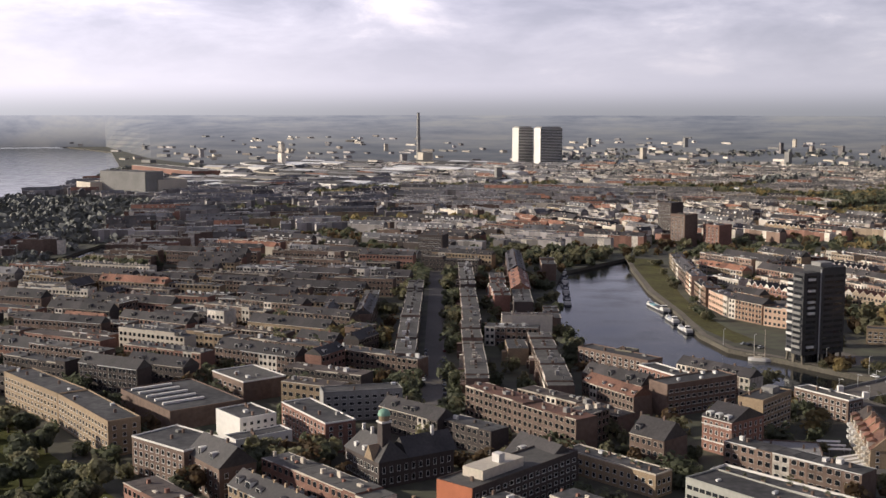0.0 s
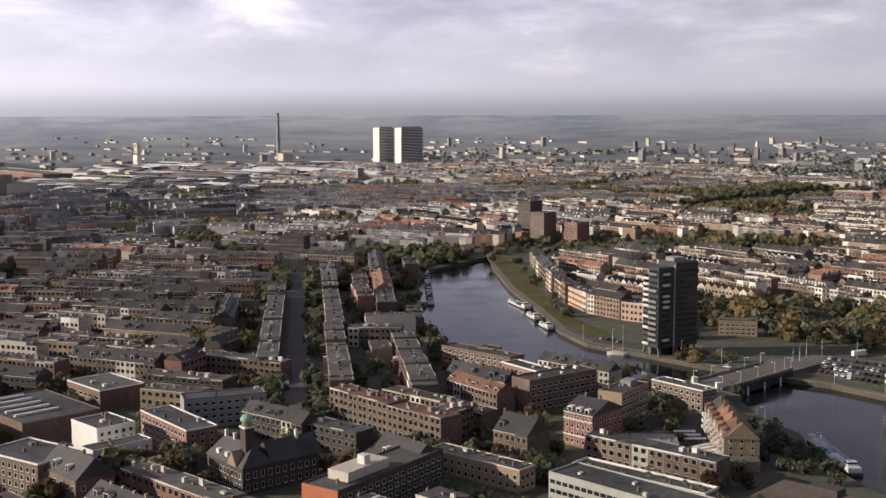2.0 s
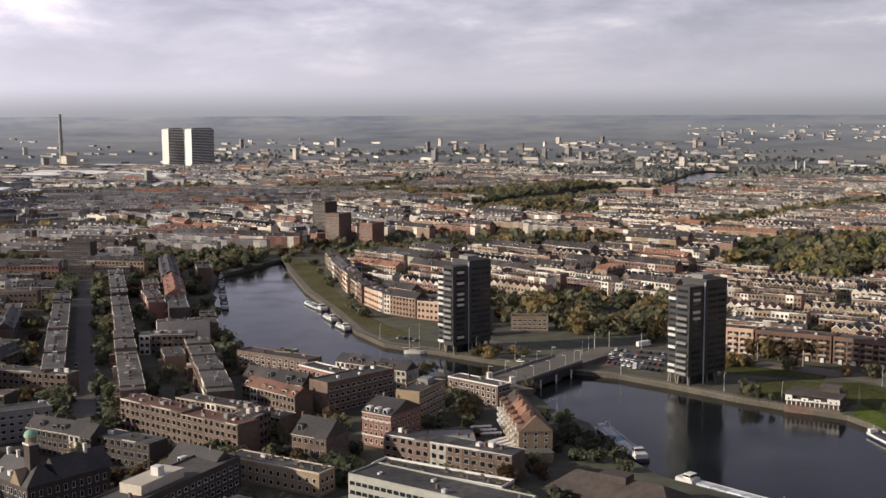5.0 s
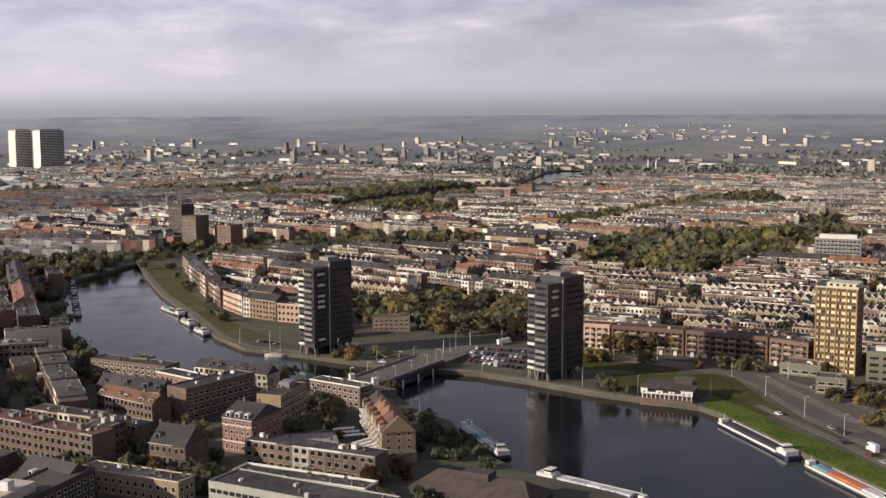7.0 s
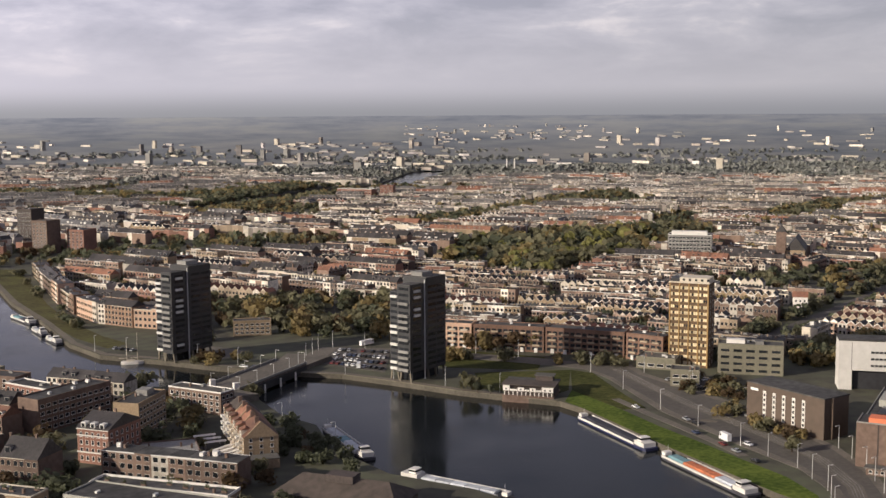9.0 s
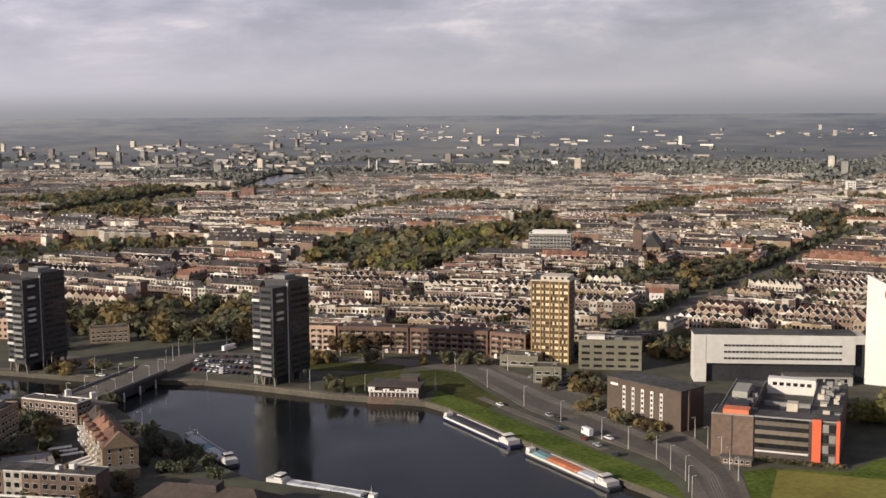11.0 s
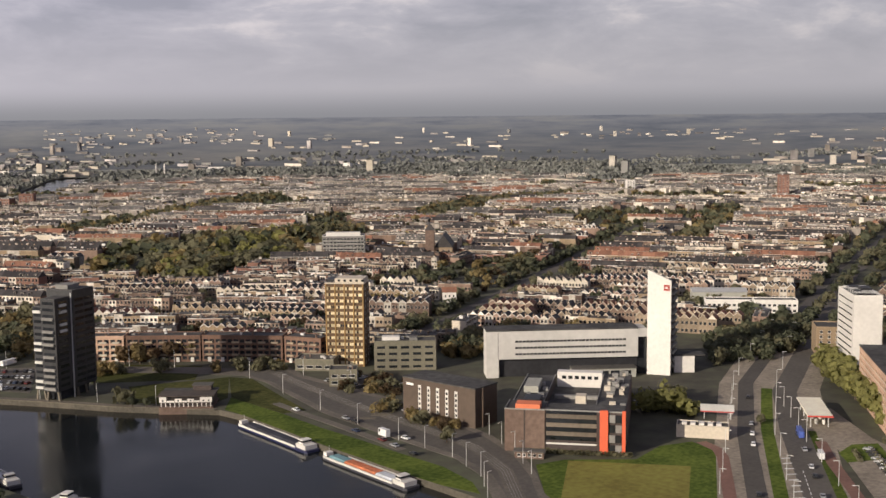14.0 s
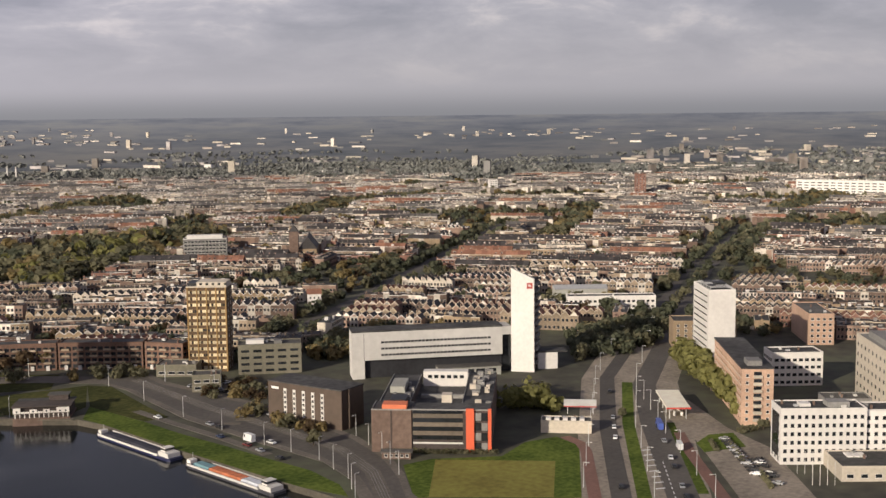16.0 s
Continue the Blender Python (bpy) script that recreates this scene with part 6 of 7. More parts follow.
hero("brick_tower", 1600, 830, -60, 16, 24, 34, M_BRICK_RED, M_TAR, "red-brown tower with a white stripe far off", cols=3, rows=9, win=(2.5, 1.5))
hero("brick_block", 779, 1680, -54, 60, 18, 12, M_BRICK_RED, M_TAR, "red brick works with a white roof frame", cols=12, rows=3, win=(2.5, 1.5), coping=M_WHITE)
hero("brick_block", 812, 1598, -40, 20, 18, 20, M_BRICK_RED, M_TAR, "red brick hall far off", cols=4, rows=5, win=(2.5, 1.5))
hero("warehouse", -590, 1875, -50, 52, 30, 20, M_CREAM, M_GRAVEL, "cream warehouse by the river")
hero("grain_silo", -545, 1850, -30, 95, 40, 38, M_GREY, M_TAR, "massive grey silo building by the river")
hero("warehouse", -482, 1862, -48, 52, 50, 25, M_CREAM, M_GRAVEL, "cream warehouse with blind sunlit walls")
hero("red_sheds", -690, 2590, -55, 330, 60, 14, M_BRICK_RED, M_GRAVEL, "long red shed with a white roof edge by the docks", coping=M_WHITE)

# ---- ordinary quarters ----
SEEDS = [(-100, 600, -28), (-250, 760, -20), (60, 480, -50), (40, 720, 90), (-120, 860, -15), (0, 1120, -25), (-260, 1250, 10), (250, 1320, -60), (310, 850, -62), (480, 700, -50), (450, 1100, -55),
         (720, 1320, -50), (560, 600, -58), (650, 450, -68), (900, 600, -66), (900, 300, -64), (720, 1000, -52), (1200, 800, -60), (1100, 1200, -42), (1300, 400, -72), (1700, 700, -80), (1600, 1300, -50),
         (900, 1750, -35), (500, 1900, -20), (100, 1700, -10), (-200, 1700, 20), (200, 2300, -40), (1000, 2400, -45), (1700, 2000, -60), (2300, 1200, -70), (2200, 600, -85)]


def nearest(x, y):
    return min(range(len(SEEDS)), key=lambda i: (SEEDS[i][0] - x) ** 2 + (SEEDS[i][1] - y) ** 2)


BOXES = [(min(p[0] for p in q), max(p[0] for p in q), min(p[1] for p in q), max(p[1] for p in q), q) for q in WATERS + OPEN + HERO]


def free(x, y):
    return not any(a <= x <= b and c <= y <= d and inside(x, y, q) for a, b, c, d, q in BOXES)


for x, y, deg, w, d, h, style, wall, roof, words, seed in ROWS:
    terrace(x, y, deg, w, d, h, style, wall, roof, words, random.Random(seed))
    note_row(x, y, deg, w, d)

for k, (sx, sy, deg) in enumerate(SEEDS):
    c, s = math.cos(radians(deg)), math.sin(radians(deg))
    u0, v0 = c * sx + s * sy, -s * sx + c * sy
    far = math.hypot(sx, sy)
    R = 300 if far < 900 else 420 if far < 1600 else 620
    style = {90: ("flat", "flat", "gable"), -68: ("teeth", "teeth", "flat")}.get(deg, ("flat", "flat", "flat", "gable", "teeth") if k % 3 else ("flat", "flat", "teeth"))
    if sx < 140:
        style = ("flat", "flat", "gable")
    quarter(deg, (u0 - R, u0 + R, v0 - R, v0 + R), row=56 if far < 900 else 62, seed=20 + k, styles=style, where=lambda x, y, k=k: nearest(x, y) == k and not grove(x, y) and math.hypot(x, y) < (2350 if x > 900 else 2800),
            court=(13 if k % 2 else 17) if sx < 480 else 10.5, street=10 if sx < 480 else 8, keep=0.95 if far < 1300 else 0.6, pale=0.03 if sx < 140 else 0.06, hs=((8, 12) if k % 3 else (9, 13.5)) if sx < 480 else (6.5, 9.5),
            unit=6.1 if sx < 480 else 4.9, deep=(9, 11.5) if sx < 480 else (8, 9.5))

# far works, flats and sheds
fr = random.Random(11)
M_PALE_ROOF = surface("pale_shed_roof", (0.62, 0.61, 0.60), 0.5, 0.2, 0.1, 0.02, 0.0, 0.2, islands=True)
VILLAGES = [(-22, 77, 1900, 2900, 260), (-20, -4, 3000, 5200, 60), (-12, 12, 3000, 6500, 90), (4, 24, 2900, 5200, 130), (22, 31, 2700, 5200, 120), (28, 37, 5500, 11000, 90), (34, 50, 2600, 3600, 45),
            (36, 50, 4200, 8000, 50), (52, 61, 5600, 8200, 36), (60, 77, 2100, 4200, 190), (58, 77, 4500, 9000, 45)]
for az0, az1, d0, d1 in [v[:4] for v in VILLAGES for _ in range(v[4])]:
    az = fr.uniform(az0, az1)
    a, dist = radians(az), 1 / fr.uniform(1 / d1, 1 / d0)
    rad, lift, sc = country(az, dist)
    x, y = rad * math.sin(a), rad * math.cos(a)
    if not free(x, y) or not free(x + 40, y) or (dist < 2900 and on_row(x, y, 15)):
        continue
    g = Acc()
    tall = fr.random() < 0.07
    w, d, h = (fr.uniform(10, 18), fr.uniform(10, 15), fr.uniform(15, 34)) if tall else (fr.uniform(12, 52), fr.uniform(8, 22), fr.uniform(4, 8))
    g.box(0, w * sc, 0, d * sc, -0.6, h * sc, 1 if fr.random() < 0.14 else 0)
    g.v = [(p, q, z + lift) for p, q, z in g.v]
    ang = radians(fr.uniform(-80, -35))
    # Beyond 3 km most walls and roofs carry painted haze.
    far_add(("shed_wall", fr.choice((M_CREAM, M_GREY, M_HAZE_WALL, M_HAZE_WALL, M_WARM_HAZE_WALL) if dist > 3000 else (M_WHITE, M_CREAM, M_GREY, M_GREY, M_WARM_HAZE_WALL, M_WARM_HAZE_WALL))), g, x, y, ang)
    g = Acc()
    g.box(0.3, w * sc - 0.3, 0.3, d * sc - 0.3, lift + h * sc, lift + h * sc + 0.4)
    far_add(("shed_roof", fr.choice((M_GREY, M_HAZE_ROOF, M_HAZE_ROOF) if dist > 3000 else (M_GRAVEL, M_WARM_HAZE_ROOF, M_WARM_HAZE_ROOF))), g, x, y, ang)
# dock sheds
for i in range(170):
    x, y = fr.uniform(-560, 60), fr.uniform(1960, 2900)
    if not free(x, y) or not free(x + 60, y - 30):
        continue
    g = Acc()
    w, d, h = fr.uniform(50, 140), fr.uniform(25, 50), fr.uniform(7, 13)
    g.box(0, w, 0, d, -0.3, h)
    far_add(("shed_wall", fr.choice((M_WHITE, M_WHITE, M_CREAM))), g, x, y, radians(-40))
    g = Acc()
    g.gable(0, w, 0, d, h, 3.0, 0.2)
    far_add(("shed_roof", fr.choice((M_GRAVEL, M_PALE_ROOF, M_GREY))), g, x, y, radians(-40))

NAMES = {"wall": "far_house_walls", "roof": "far_house_roofs", "trim": "far_house_trim", "glazing": "far_house_glazing", "shed_wall": "far_sheds", "shed_roof": "far_shed_roofs"}
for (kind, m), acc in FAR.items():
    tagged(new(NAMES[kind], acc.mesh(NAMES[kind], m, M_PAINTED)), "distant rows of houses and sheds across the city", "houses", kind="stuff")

# ---- trees ----
tr = np.random.RandomState(3)


def crown(n, leaf, lobes=6):
    """Leaf clumps of a crown of radius about 1, standing on z = 0: n small quads round a few lobes, with gaps."""
    cs = np.column_stack([tr.uniform(-0.62, 0.62, lobes), tr.uniform(-0.62, 0.62, lobes), tr.uniform(0.45, 1.35, lobes)])
    rs = tr.uniform(0.42, 0.7, lobes)
    k = tr.randint(0, lobes, n)
    v = tr.normal(size=(n, 3))
    v /= np.linalg.norm(v, axis=1)[:, None]
    p = cs[k] + v * (rs[k] * tr.uniform(0.62, 1.05, n))[:, None]
    p[:, 2] = np.maximum(p[:, 2], 0.05)
    a = np.cross(v + tr.normal(scale=0.5, size=(n, 3)), tr.normal(size=(n, 3)))
    a /= np.linalg.norm(a, axis=1)[:, None]
    b = np.cross(v, a)
    b /= np.linalg.norm(b, axis=1)[:, None] + 1e-6
    sz = (leaf * tr.uniform(0.6, 1.25, n))[:, None]
    return np.stack([p - a * sz - b * sz * 0.7, p + a * sz - b * sz * 0.7, p + a * sz * 0.8 + b * sz * 0.7, p - a * sz * 0.8 + b * sz * 0.7], 1).reshape(-1, 3)


def quads_mesh(name, v, m):
    me = bpy.data.meshes.new(name)
    n = len(v) // 4
    me.vertices.add(4 * n)
    me.vertices.foreach_set("co", v.astype(np.float32).ravel())
    me.loops.add(4 * n)
    me.loops.foreach_set("vertex_index", np.arange(4 * n, dtype=np.int32))
    me.polygons.add(n)
    me.polygons.foreach_set("loop_start", np.arange(0, 4 * n, 4, dtype=np.int32))
    me.materials.append(m)
    me.update(calc_edges=True)
    return me


def trunk_mesh():
    a = Acc()
    a.cyl(0, 0, -0.2, 1.9, 0.16, 0.10, 6)
    for i in range(4):
        t, k = 1.6 * i, 4
        dx, dy = math.cos(t), math.sin(t)
        lo = [(0.06 * math.cos(j * math.pi / 2), 0.06 * math.sin(j * math.pi / 2)) for j in range(k)]
        hi = [(dx * 0.5 + q[0] * 0.4, dy * 0.5 + q[1] * 0.4) for q in lo]
        a.prism(lo, 1.2 + 0.1 * i, 2.2 + 0.15 * i, 0, hi)
    return a.mesh("trunk", M_BARK)


LEAVES = {"olive": (M_LEAF, "olive-green"), "gold": (M_LEAF_GOLD, "golden autumn"), "lime": (M_LEAF_LIME, "yellow-green"), "rust": (M_LEAF_RUST, "rust-brown autumn"), "dark": (M_LEAF_DARK, "dark green")}
TRUNK = trunk_mesh()
CROWNS = {}
for key, (m, _) in list(LEAVES.items()):
    CROWNS[key] = [quads_mesh("crown", crown(560, 0.20, 8), m) for _ in range(4)]
LEAVES["far"] = (M_LEAF_HAZE, "haze-greyed green")
WOOD = {key: [] for key in LEAVES}
WOOD_F = [crown(14, 0.52, 5) for _ in range(8)]
WOOD_N = [crown(180, 0.19, 8) for _ in range(8)]
WOOD_T = [crown(56, 0.31, 6) for _ in range(8)]
COUNT = {"n": 0}


def tree(x, y, h, key, own=False):
    """A tree of its own: trunk with limbs, and a crown of leaf clumps; past the nearest few hundred it joins the rest."""
    if not own and (COUNT["n"] >= 300 or math.hypot(x, y) > 560):
        return wood(x, y, h * 1.05, key)
    sc = h / 3.0
    t = thing("tree", x, y, 0, f"{LEAVES[key][1]} deciduous tree with a rounded uneven crown", "tree", "trees of the streets and parks")
    o = new("trunk", TRUNK)
    o.parent, o.matrix_basis = t, Matrix.Diagonal((sc, sc, sc * 0.7, 1))
    o = new("crown", CROWNS[key][COUNT["n"] % 4])
    o.parent = t
    o.matrix_basis = pose(0, 0, 0.55 * sc, 0, 0, tr.uniform(0, 360)) @ Matrix.Diagonal((sc * tr.uniform(1.05, 1.4), sc * tr.uniform(1.05, 1.4), sc * tr.uniform(1.05, 1.25), 1))
    COUNT["n"] += 1


def wood(x, y, h, key, lift=0.0):
    far = math.hypot(x, y)
    v = (WOOD_N if far < 720 else WOOD_T if far < 1100 else WOOD_F)[tr.randint(8)]
    # Distant and far-left trees take the leaf colour with painted haze.
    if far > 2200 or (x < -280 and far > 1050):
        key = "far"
    a = tr.uniform(0, 6.28)
    c, s = math.cos(a), math.sin(a)
    sc = h / 2.1
    w = v * (sc * tr.uniform(0.85, 1.3), sc * tr.uniform(0.85, 1.3), sc)
    WOOD[key].append(np.column_stack([x + c * w[:, 0] - s * w[:, 1], y + s * w[:, 0] + c * w[:, 1], w[:, 2] + lift - 0.3]))


def scatter(poly, n, mix, hs, own=True, clear=False):
    """n trees inside a plan outline."""
    xs, ys = [p[0] for p in poly], [p[1] for p in poly]
    made = tries = 0
    while made < n and tries < n * 12:
        tries += 1
        x, y = tr.uniform(min(xs), max(xs)), tr.uniform(min(ys), max(ys))
        if not inside(x, y, poly) or on_row(x, y, 2.5) or any(a <= x <= b and c <= y <= d and inside(x, y, q) for a, b, c, d, q in TREE_BAR):
            continue
        (tree if own else wood)(x, y, tr.uniform(*hs), mix[tr.randint(len(mix))])
        made += 1


TREE_BAR = [(min(p[0] for p in q), max(p[0] for p in q), min(p[1] for p in q), max(p[1] for p in q), q) for q in WATERS + HERO]
A, G_, R_, D_ = "olive", "gold", "rust", "dark"
# parks and tree lines
for i in range(22):
    s = i / 21
    tree(548 - 86 * s + tr.uniform(-1, 1), 262 - 68 * s + tr.uniform(-1, 1), tr.uniform(13, 16), "lime", True)
for x, y, h, k in ((148, 479, 11, G_), (137, 440, 6, A), (279, 463, 6, D_), (283, 458, 5, D_), (327, 546, 12, R_), (333, 541, 13, G_), (349, 533, 13, R_), (354, 530, 12, G_), (312, 566, 10, G_), (338, 538, 10, R_), (60, 415, 8, A), (54, 430, 9, A), (330, 318, 7, A), (436, 238, 5, A), (452, 182, 5, A)):
    tree(x, y, h, k, True)
scatter(COPSE, 110, (A, A, A, R_, G_, D_), (9, 14))
scatter(PARK, 250, (A, A, "lime", A, D_, G_), (10, 16))
scatter([(385, 570), (440, 500), (520, 590), (470, 680)], 18, (A, R_, D_), (8, 11))
scatter([(527, 310), (577, 346), (674, 338), (606, 300), (560, 296)], 80, (D_, D_, A), (8, 12))
scatter([(440, 425), (475, 445), (510, 470), (530, 440), (480, 410)], 30, (D_, A, G_), (9, 12))
scatter([(-300, 250), (-150, 250), (-110, 385), (-165, 455), (-300, 620)], 260, (A, D_, D_, A), (9, 14))
scatter([(-100, 380), (-50, 395), (-48, 440), (-85, 415)], 30, (R_, D_, A), (9, 13))
scatter([(-80, 455), (-65, 440), (-52, 425), (-46, 470)], 10, (R_, A, D_), (9, 12))
scatter([(-100, 585), (-60, 570), (-40, 650), (-60, 770), (-110, 700)], 42, (A, A, G_, D_), (10, 15))
scatter([(-190, 560), (-120, 540), (-110, 580), (-170, 620)], 22, (A, D_, R_), (9, 12))
scatter([(158, 470), (183, 470), (183, 415), (180, 378), (160, 400)], 30, (D_, R_, D_), (4, 6.5))
scatter([(370, 385), (343, 372), (340, 330), (348, 322), (349, 360)], 14, (R_, G_, A), (5, 7))
scatter([(366, 440), (360, 400), (374, 388), (392, 396), (384, 440)], 26, (A, G_, R_), (4, 7))
scatter([(416, 296), (424, 302), (442, 282), (428, 270)], 10, ("lime", A), (10, 13))
scatter([(300, 545), (330, 520), (385, 470), (378, 462), (320, 520), (296, 535)], 14, (A, G_), (6, 9))
scatter([(160, 700), (166, 830), (174, 930), (180, 1040), (172, 1045), (160, 860), (155, 710)], 14, (A, D_), (5, 8))
scatter([(35, 1000), (60, 1005), (110, 1000), (150, 1060), (140, 1110), (40, 1080)], 45, (A, D_, A), (9, 13))
scatter([(50, 560), (60, 650), (62, 740), (70, 740), (70, 560)], 16, (D_, A), (6, 9))
scatter([(-5, 480), (8, 480), (8, 960), (-5, 960)], 38, (D_, A, D_), (8, 11))
scatter([(-32, 480), (-20, 480), (-20, 960), (-32, 960)], 34, (D_, A, D_), (8, 11))
for p, q, off, n in (((480, 482), (1150, 762), 11, 120), ((640, 322), (1257, 512), 17, 75), ((640, 322), (1257, 512), 0, 40)):
    for i in range(n):
        s, side = tr.uniform(0, 1), (-1, 1)[i % 2]
        x, y = p[0] + (q[0] - p[0]) * s, p[1] + (q[1] - p[1]) * s
        if not on_row(x, y + side * off, 2.0):
            wood(x - side * off * 0.35, y + side * off, tr.uniform(7, 11), (A, D_, D_)[i % 3])
# gardens and streets between the rows
for i in range(28000):
    a, u = radians(tr.uniform(-24, 78)), tr.uniform(0, 1)
    rad = 330 + 2500 * u ** 0.7
    x, y = rad * math.sin(a), rad * math.cos(a)
    if not free(x, y) or on_row(x, y, 3.0) or (255 < x < 312 and 200 < y < 445) or (185 < x < 235 and 280 < y < 400):
        continue
    key = (A, A, D_, D_, G_, R_)[tr.randint(6)] if x > 100 else (D_, D_, A, R_)[tr.randint(4)]
    if rad < 520:
        tree(x, y, tr.uniform(6, 10), key)
    else:
        wood(x, y, tr.uniform(6, 11), key)
for pts, wide, n, _ in BELTS:
    for p, q in zip(pts, pts[1:]):
        scatter(strip(p, q, wide), n // (len(pts) - 1), (A, A, D_, G_), (8, 13), own=False)
# woods farther out
for poly, n, mix in (([(-760, 1150), (-360, 1150), (-420, 1700), (-640, 1720)], 1100, (D_, D_, A)), ([(-360, 900), (-250, 880), (-260, 1150), (-330, 1150)], 160, (D_, A)), ([(500, 1560), (860, 1930), (820, 1990), (430, 1600)], 300, (A, D_)),
                     ([(640, 1010), (900, 1010), (1250, 980), (1200, 900), (860, 940)], 300, (A, A, G_)), ([(1000, 430), (1300, 500), (1500, 560), (1500, 520), (1000, 400)], 260, (A, D_))):
    scatter(poly, n, mix, (8, 13), own=False)
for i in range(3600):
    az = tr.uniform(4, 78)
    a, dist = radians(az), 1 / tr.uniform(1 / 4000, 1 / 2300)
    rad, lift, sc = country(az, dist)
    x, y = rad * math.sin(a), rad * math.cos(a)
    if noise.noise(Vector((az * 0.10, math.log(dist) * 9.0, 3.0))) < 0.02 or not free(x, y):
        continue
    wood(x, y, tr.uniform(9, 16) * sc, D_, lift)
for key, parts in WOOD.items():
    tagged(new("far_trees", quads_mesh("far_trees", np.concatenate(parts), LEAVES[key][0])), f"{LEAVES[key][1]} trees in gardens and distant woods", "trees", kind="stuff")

# ---- boats ----
def barge(p_bow, p_stern, width, label, hull, cargo, name="barge", deck=None, house=True):
    (x0, y0), (x1, y1) = p_stern, p_bow
    ln = math.hypot(x1 - x0, y1 - y0)
    b = thing(name, x0, y0, math.degrees(math.atan2(y1 - y0, x1 - x0)), label, "barge", "moored barges", z=WATER_Z)
    w = width / 2
    a = Acc()
    plan = [(0, -w * 0.8), (1.5, -w), (ln - 6, -w), (ln - 2, -w * 0.6), (ln, 0), (ln - 2, w * 0.6), (ln - 6, w), (1.5, w), (0, w * 0.8)]
    a.prism(plan, -0.6, 1.0)
    part("hull", a, hull, b)
    for s in (-1, 1):
        a = Acc()
        a.box(8, ln - 5, s * w - 0.25, s * w + 0.06, 0.85, 1.7)
        part("gunwale", a, M_FRAME, b)
    n = len(cargo)
    for i, m in enumerate(cargo):
        a = Acc()
        s0, s1 = 10 + (ln - 17) * i / n, 10 + (ln - 17) * (i + 1) / n - 0.3
        a.prism([(s0, -w + 0.7), (s1, -w + 0.7), (s1, w - 0.7), (s0, w - 0.7)], 1.0, 2.0, 0, [(s0, -w * 0.5), (s1, -w * 0.5), (s1, w * 0.5), (s0, w * 0.5)])
        part("hatch_cover", a, m, b)
    if house:
        a = Acc()
        a.box(1.5, 8.5, -w * 0.8, w * 0.8, 1.0, 2.7)
        part("cabin", a, M_FRAME, b)
        a = Acc()
        a.box(4.5, 7.5, -w * 0.6, w * 0.6, 2.7, 4.3)
        wh = part("wheelhouse", a, M_WHITE, b)
        a = Acc()
        a.box(4.4, 7.6, -w * 0.62, w * 0.62, 3.3, 4.0)
        part("wheelhouse_window", a, M_GLASS, wh)
        a = Acc()
        a.cyl(ln - 4, 0, 1.0, 5, 0.1, 0.05, 6)
        part("mast", a, M_STEEL, b)
    a = Acc()
    a.box(ln - 4.5, ln - 2.2, -w * 0.45, w * 0.45, 1.0, 2.3)
    part("fore_cabin", a, M_WHITE, b)


M_RUST = surface("rust_cargo", (0.42, 0.12, 0.04), 0.8, 0.4, 0.6, 0.2, 0.1, 0.2)
M_HOLD = surface("dark_hold", (0.035, 0.035, 0.045), 0.6, 0.3, 0.8, 0.1)
M_PALE = surface("pale_hatch", (0.45, 0.47, 0.5), 0.5, 0.2, 0.6, 0.1)
M_NAVY = plain("navy_hull", (0.018, 0.022, 0.07), 0.4)
M_TEAL = plain("teal_hatch", (0.16, 0.30, 0.33), 0.6)
barge((299, 411), (291.5, 354), 7.0, "dark navy river barge with white gunwales and wheelhouse", M_NAVY, (M_HOLD, M_HOLD, M_HOLD, M_HOLD))
barge((291.5, 348), (284.5, 292), 7.0, "river barge with orange and teal hatches and white wheelhouse", M_HOLD, (M_PALE, M_RUST, M_RUST, M_TEAL))
barge((196, 452), (191, 400), 6.0, "old grey-blue barge with pale hatch covers along the near quay", M_HOLD, (M_PALE, M_PALE, M_TEAL, M_PALE, M_PALE))
barge((213, 333), (192, 376), 6.5, "white-cabined barge with rounded pale hatches", M_HOLD, (M_PALE, M_PALE, M_PALE, M_PALE, M_PALE))
barge((135, 812), (141, 774), 6.0, "dark barge with a white cabin moored by the grass bank", M_HOLD, (M_HOLD, M_TEAL))
barge((137.5, 757), (139, 731), 5.0, "small white and dark motor barge by the bank", M_HOLD, (M_PALE,))
barge((138.5, 722), (140.5, 698), 5.0, "small white and dark motor barge by the bank", M_HOLD, (M_PALE,))
for i in range(7):
    y = 800 + i * 26
    barge((79 + i * 2.2, y + 20), (78 + i * 2.2, y), 5.0, "dark houseboat moored along the shaded quay", M_HOLD, (M_HOLD, M_DARK), "houseboat", house=i % 2 == 0)


def yacht(x, y, deg):
    b = thing("sailing_ship", x, y, deg, "white two-masted sailing ship with bare masts", "ship", z=WATER_Z)
    a = Acc()
    a.prism([(0, -1.3), (2, -1.8), (9, -1.7), (13, 0), (9, 1.7), (2, 1.8), (0, 1.3)], -0.3, 1.5)
    part("hull", a, M_WHITE, b)
    a = Acc()
    a.box(3, 7, -0.9, 0.9, 1.5, 2.3)
    part("deckhouse", a, M_CREAM, b)
    for px, h in ((8.5, 17), (3.0, 12)):
        a = Acc()
        a.cyl(px, 0, 1.5, h, 0.14, 0.07, 6)
        part("mast", a, M_CREAM, b)
        a = Acc()
        a.box(px - 4, px, -0.08, 0.08, 3.2, 3.4)
        part("boom", a, M_CREAM, b)


yacht(156.5, 625.5, -18)

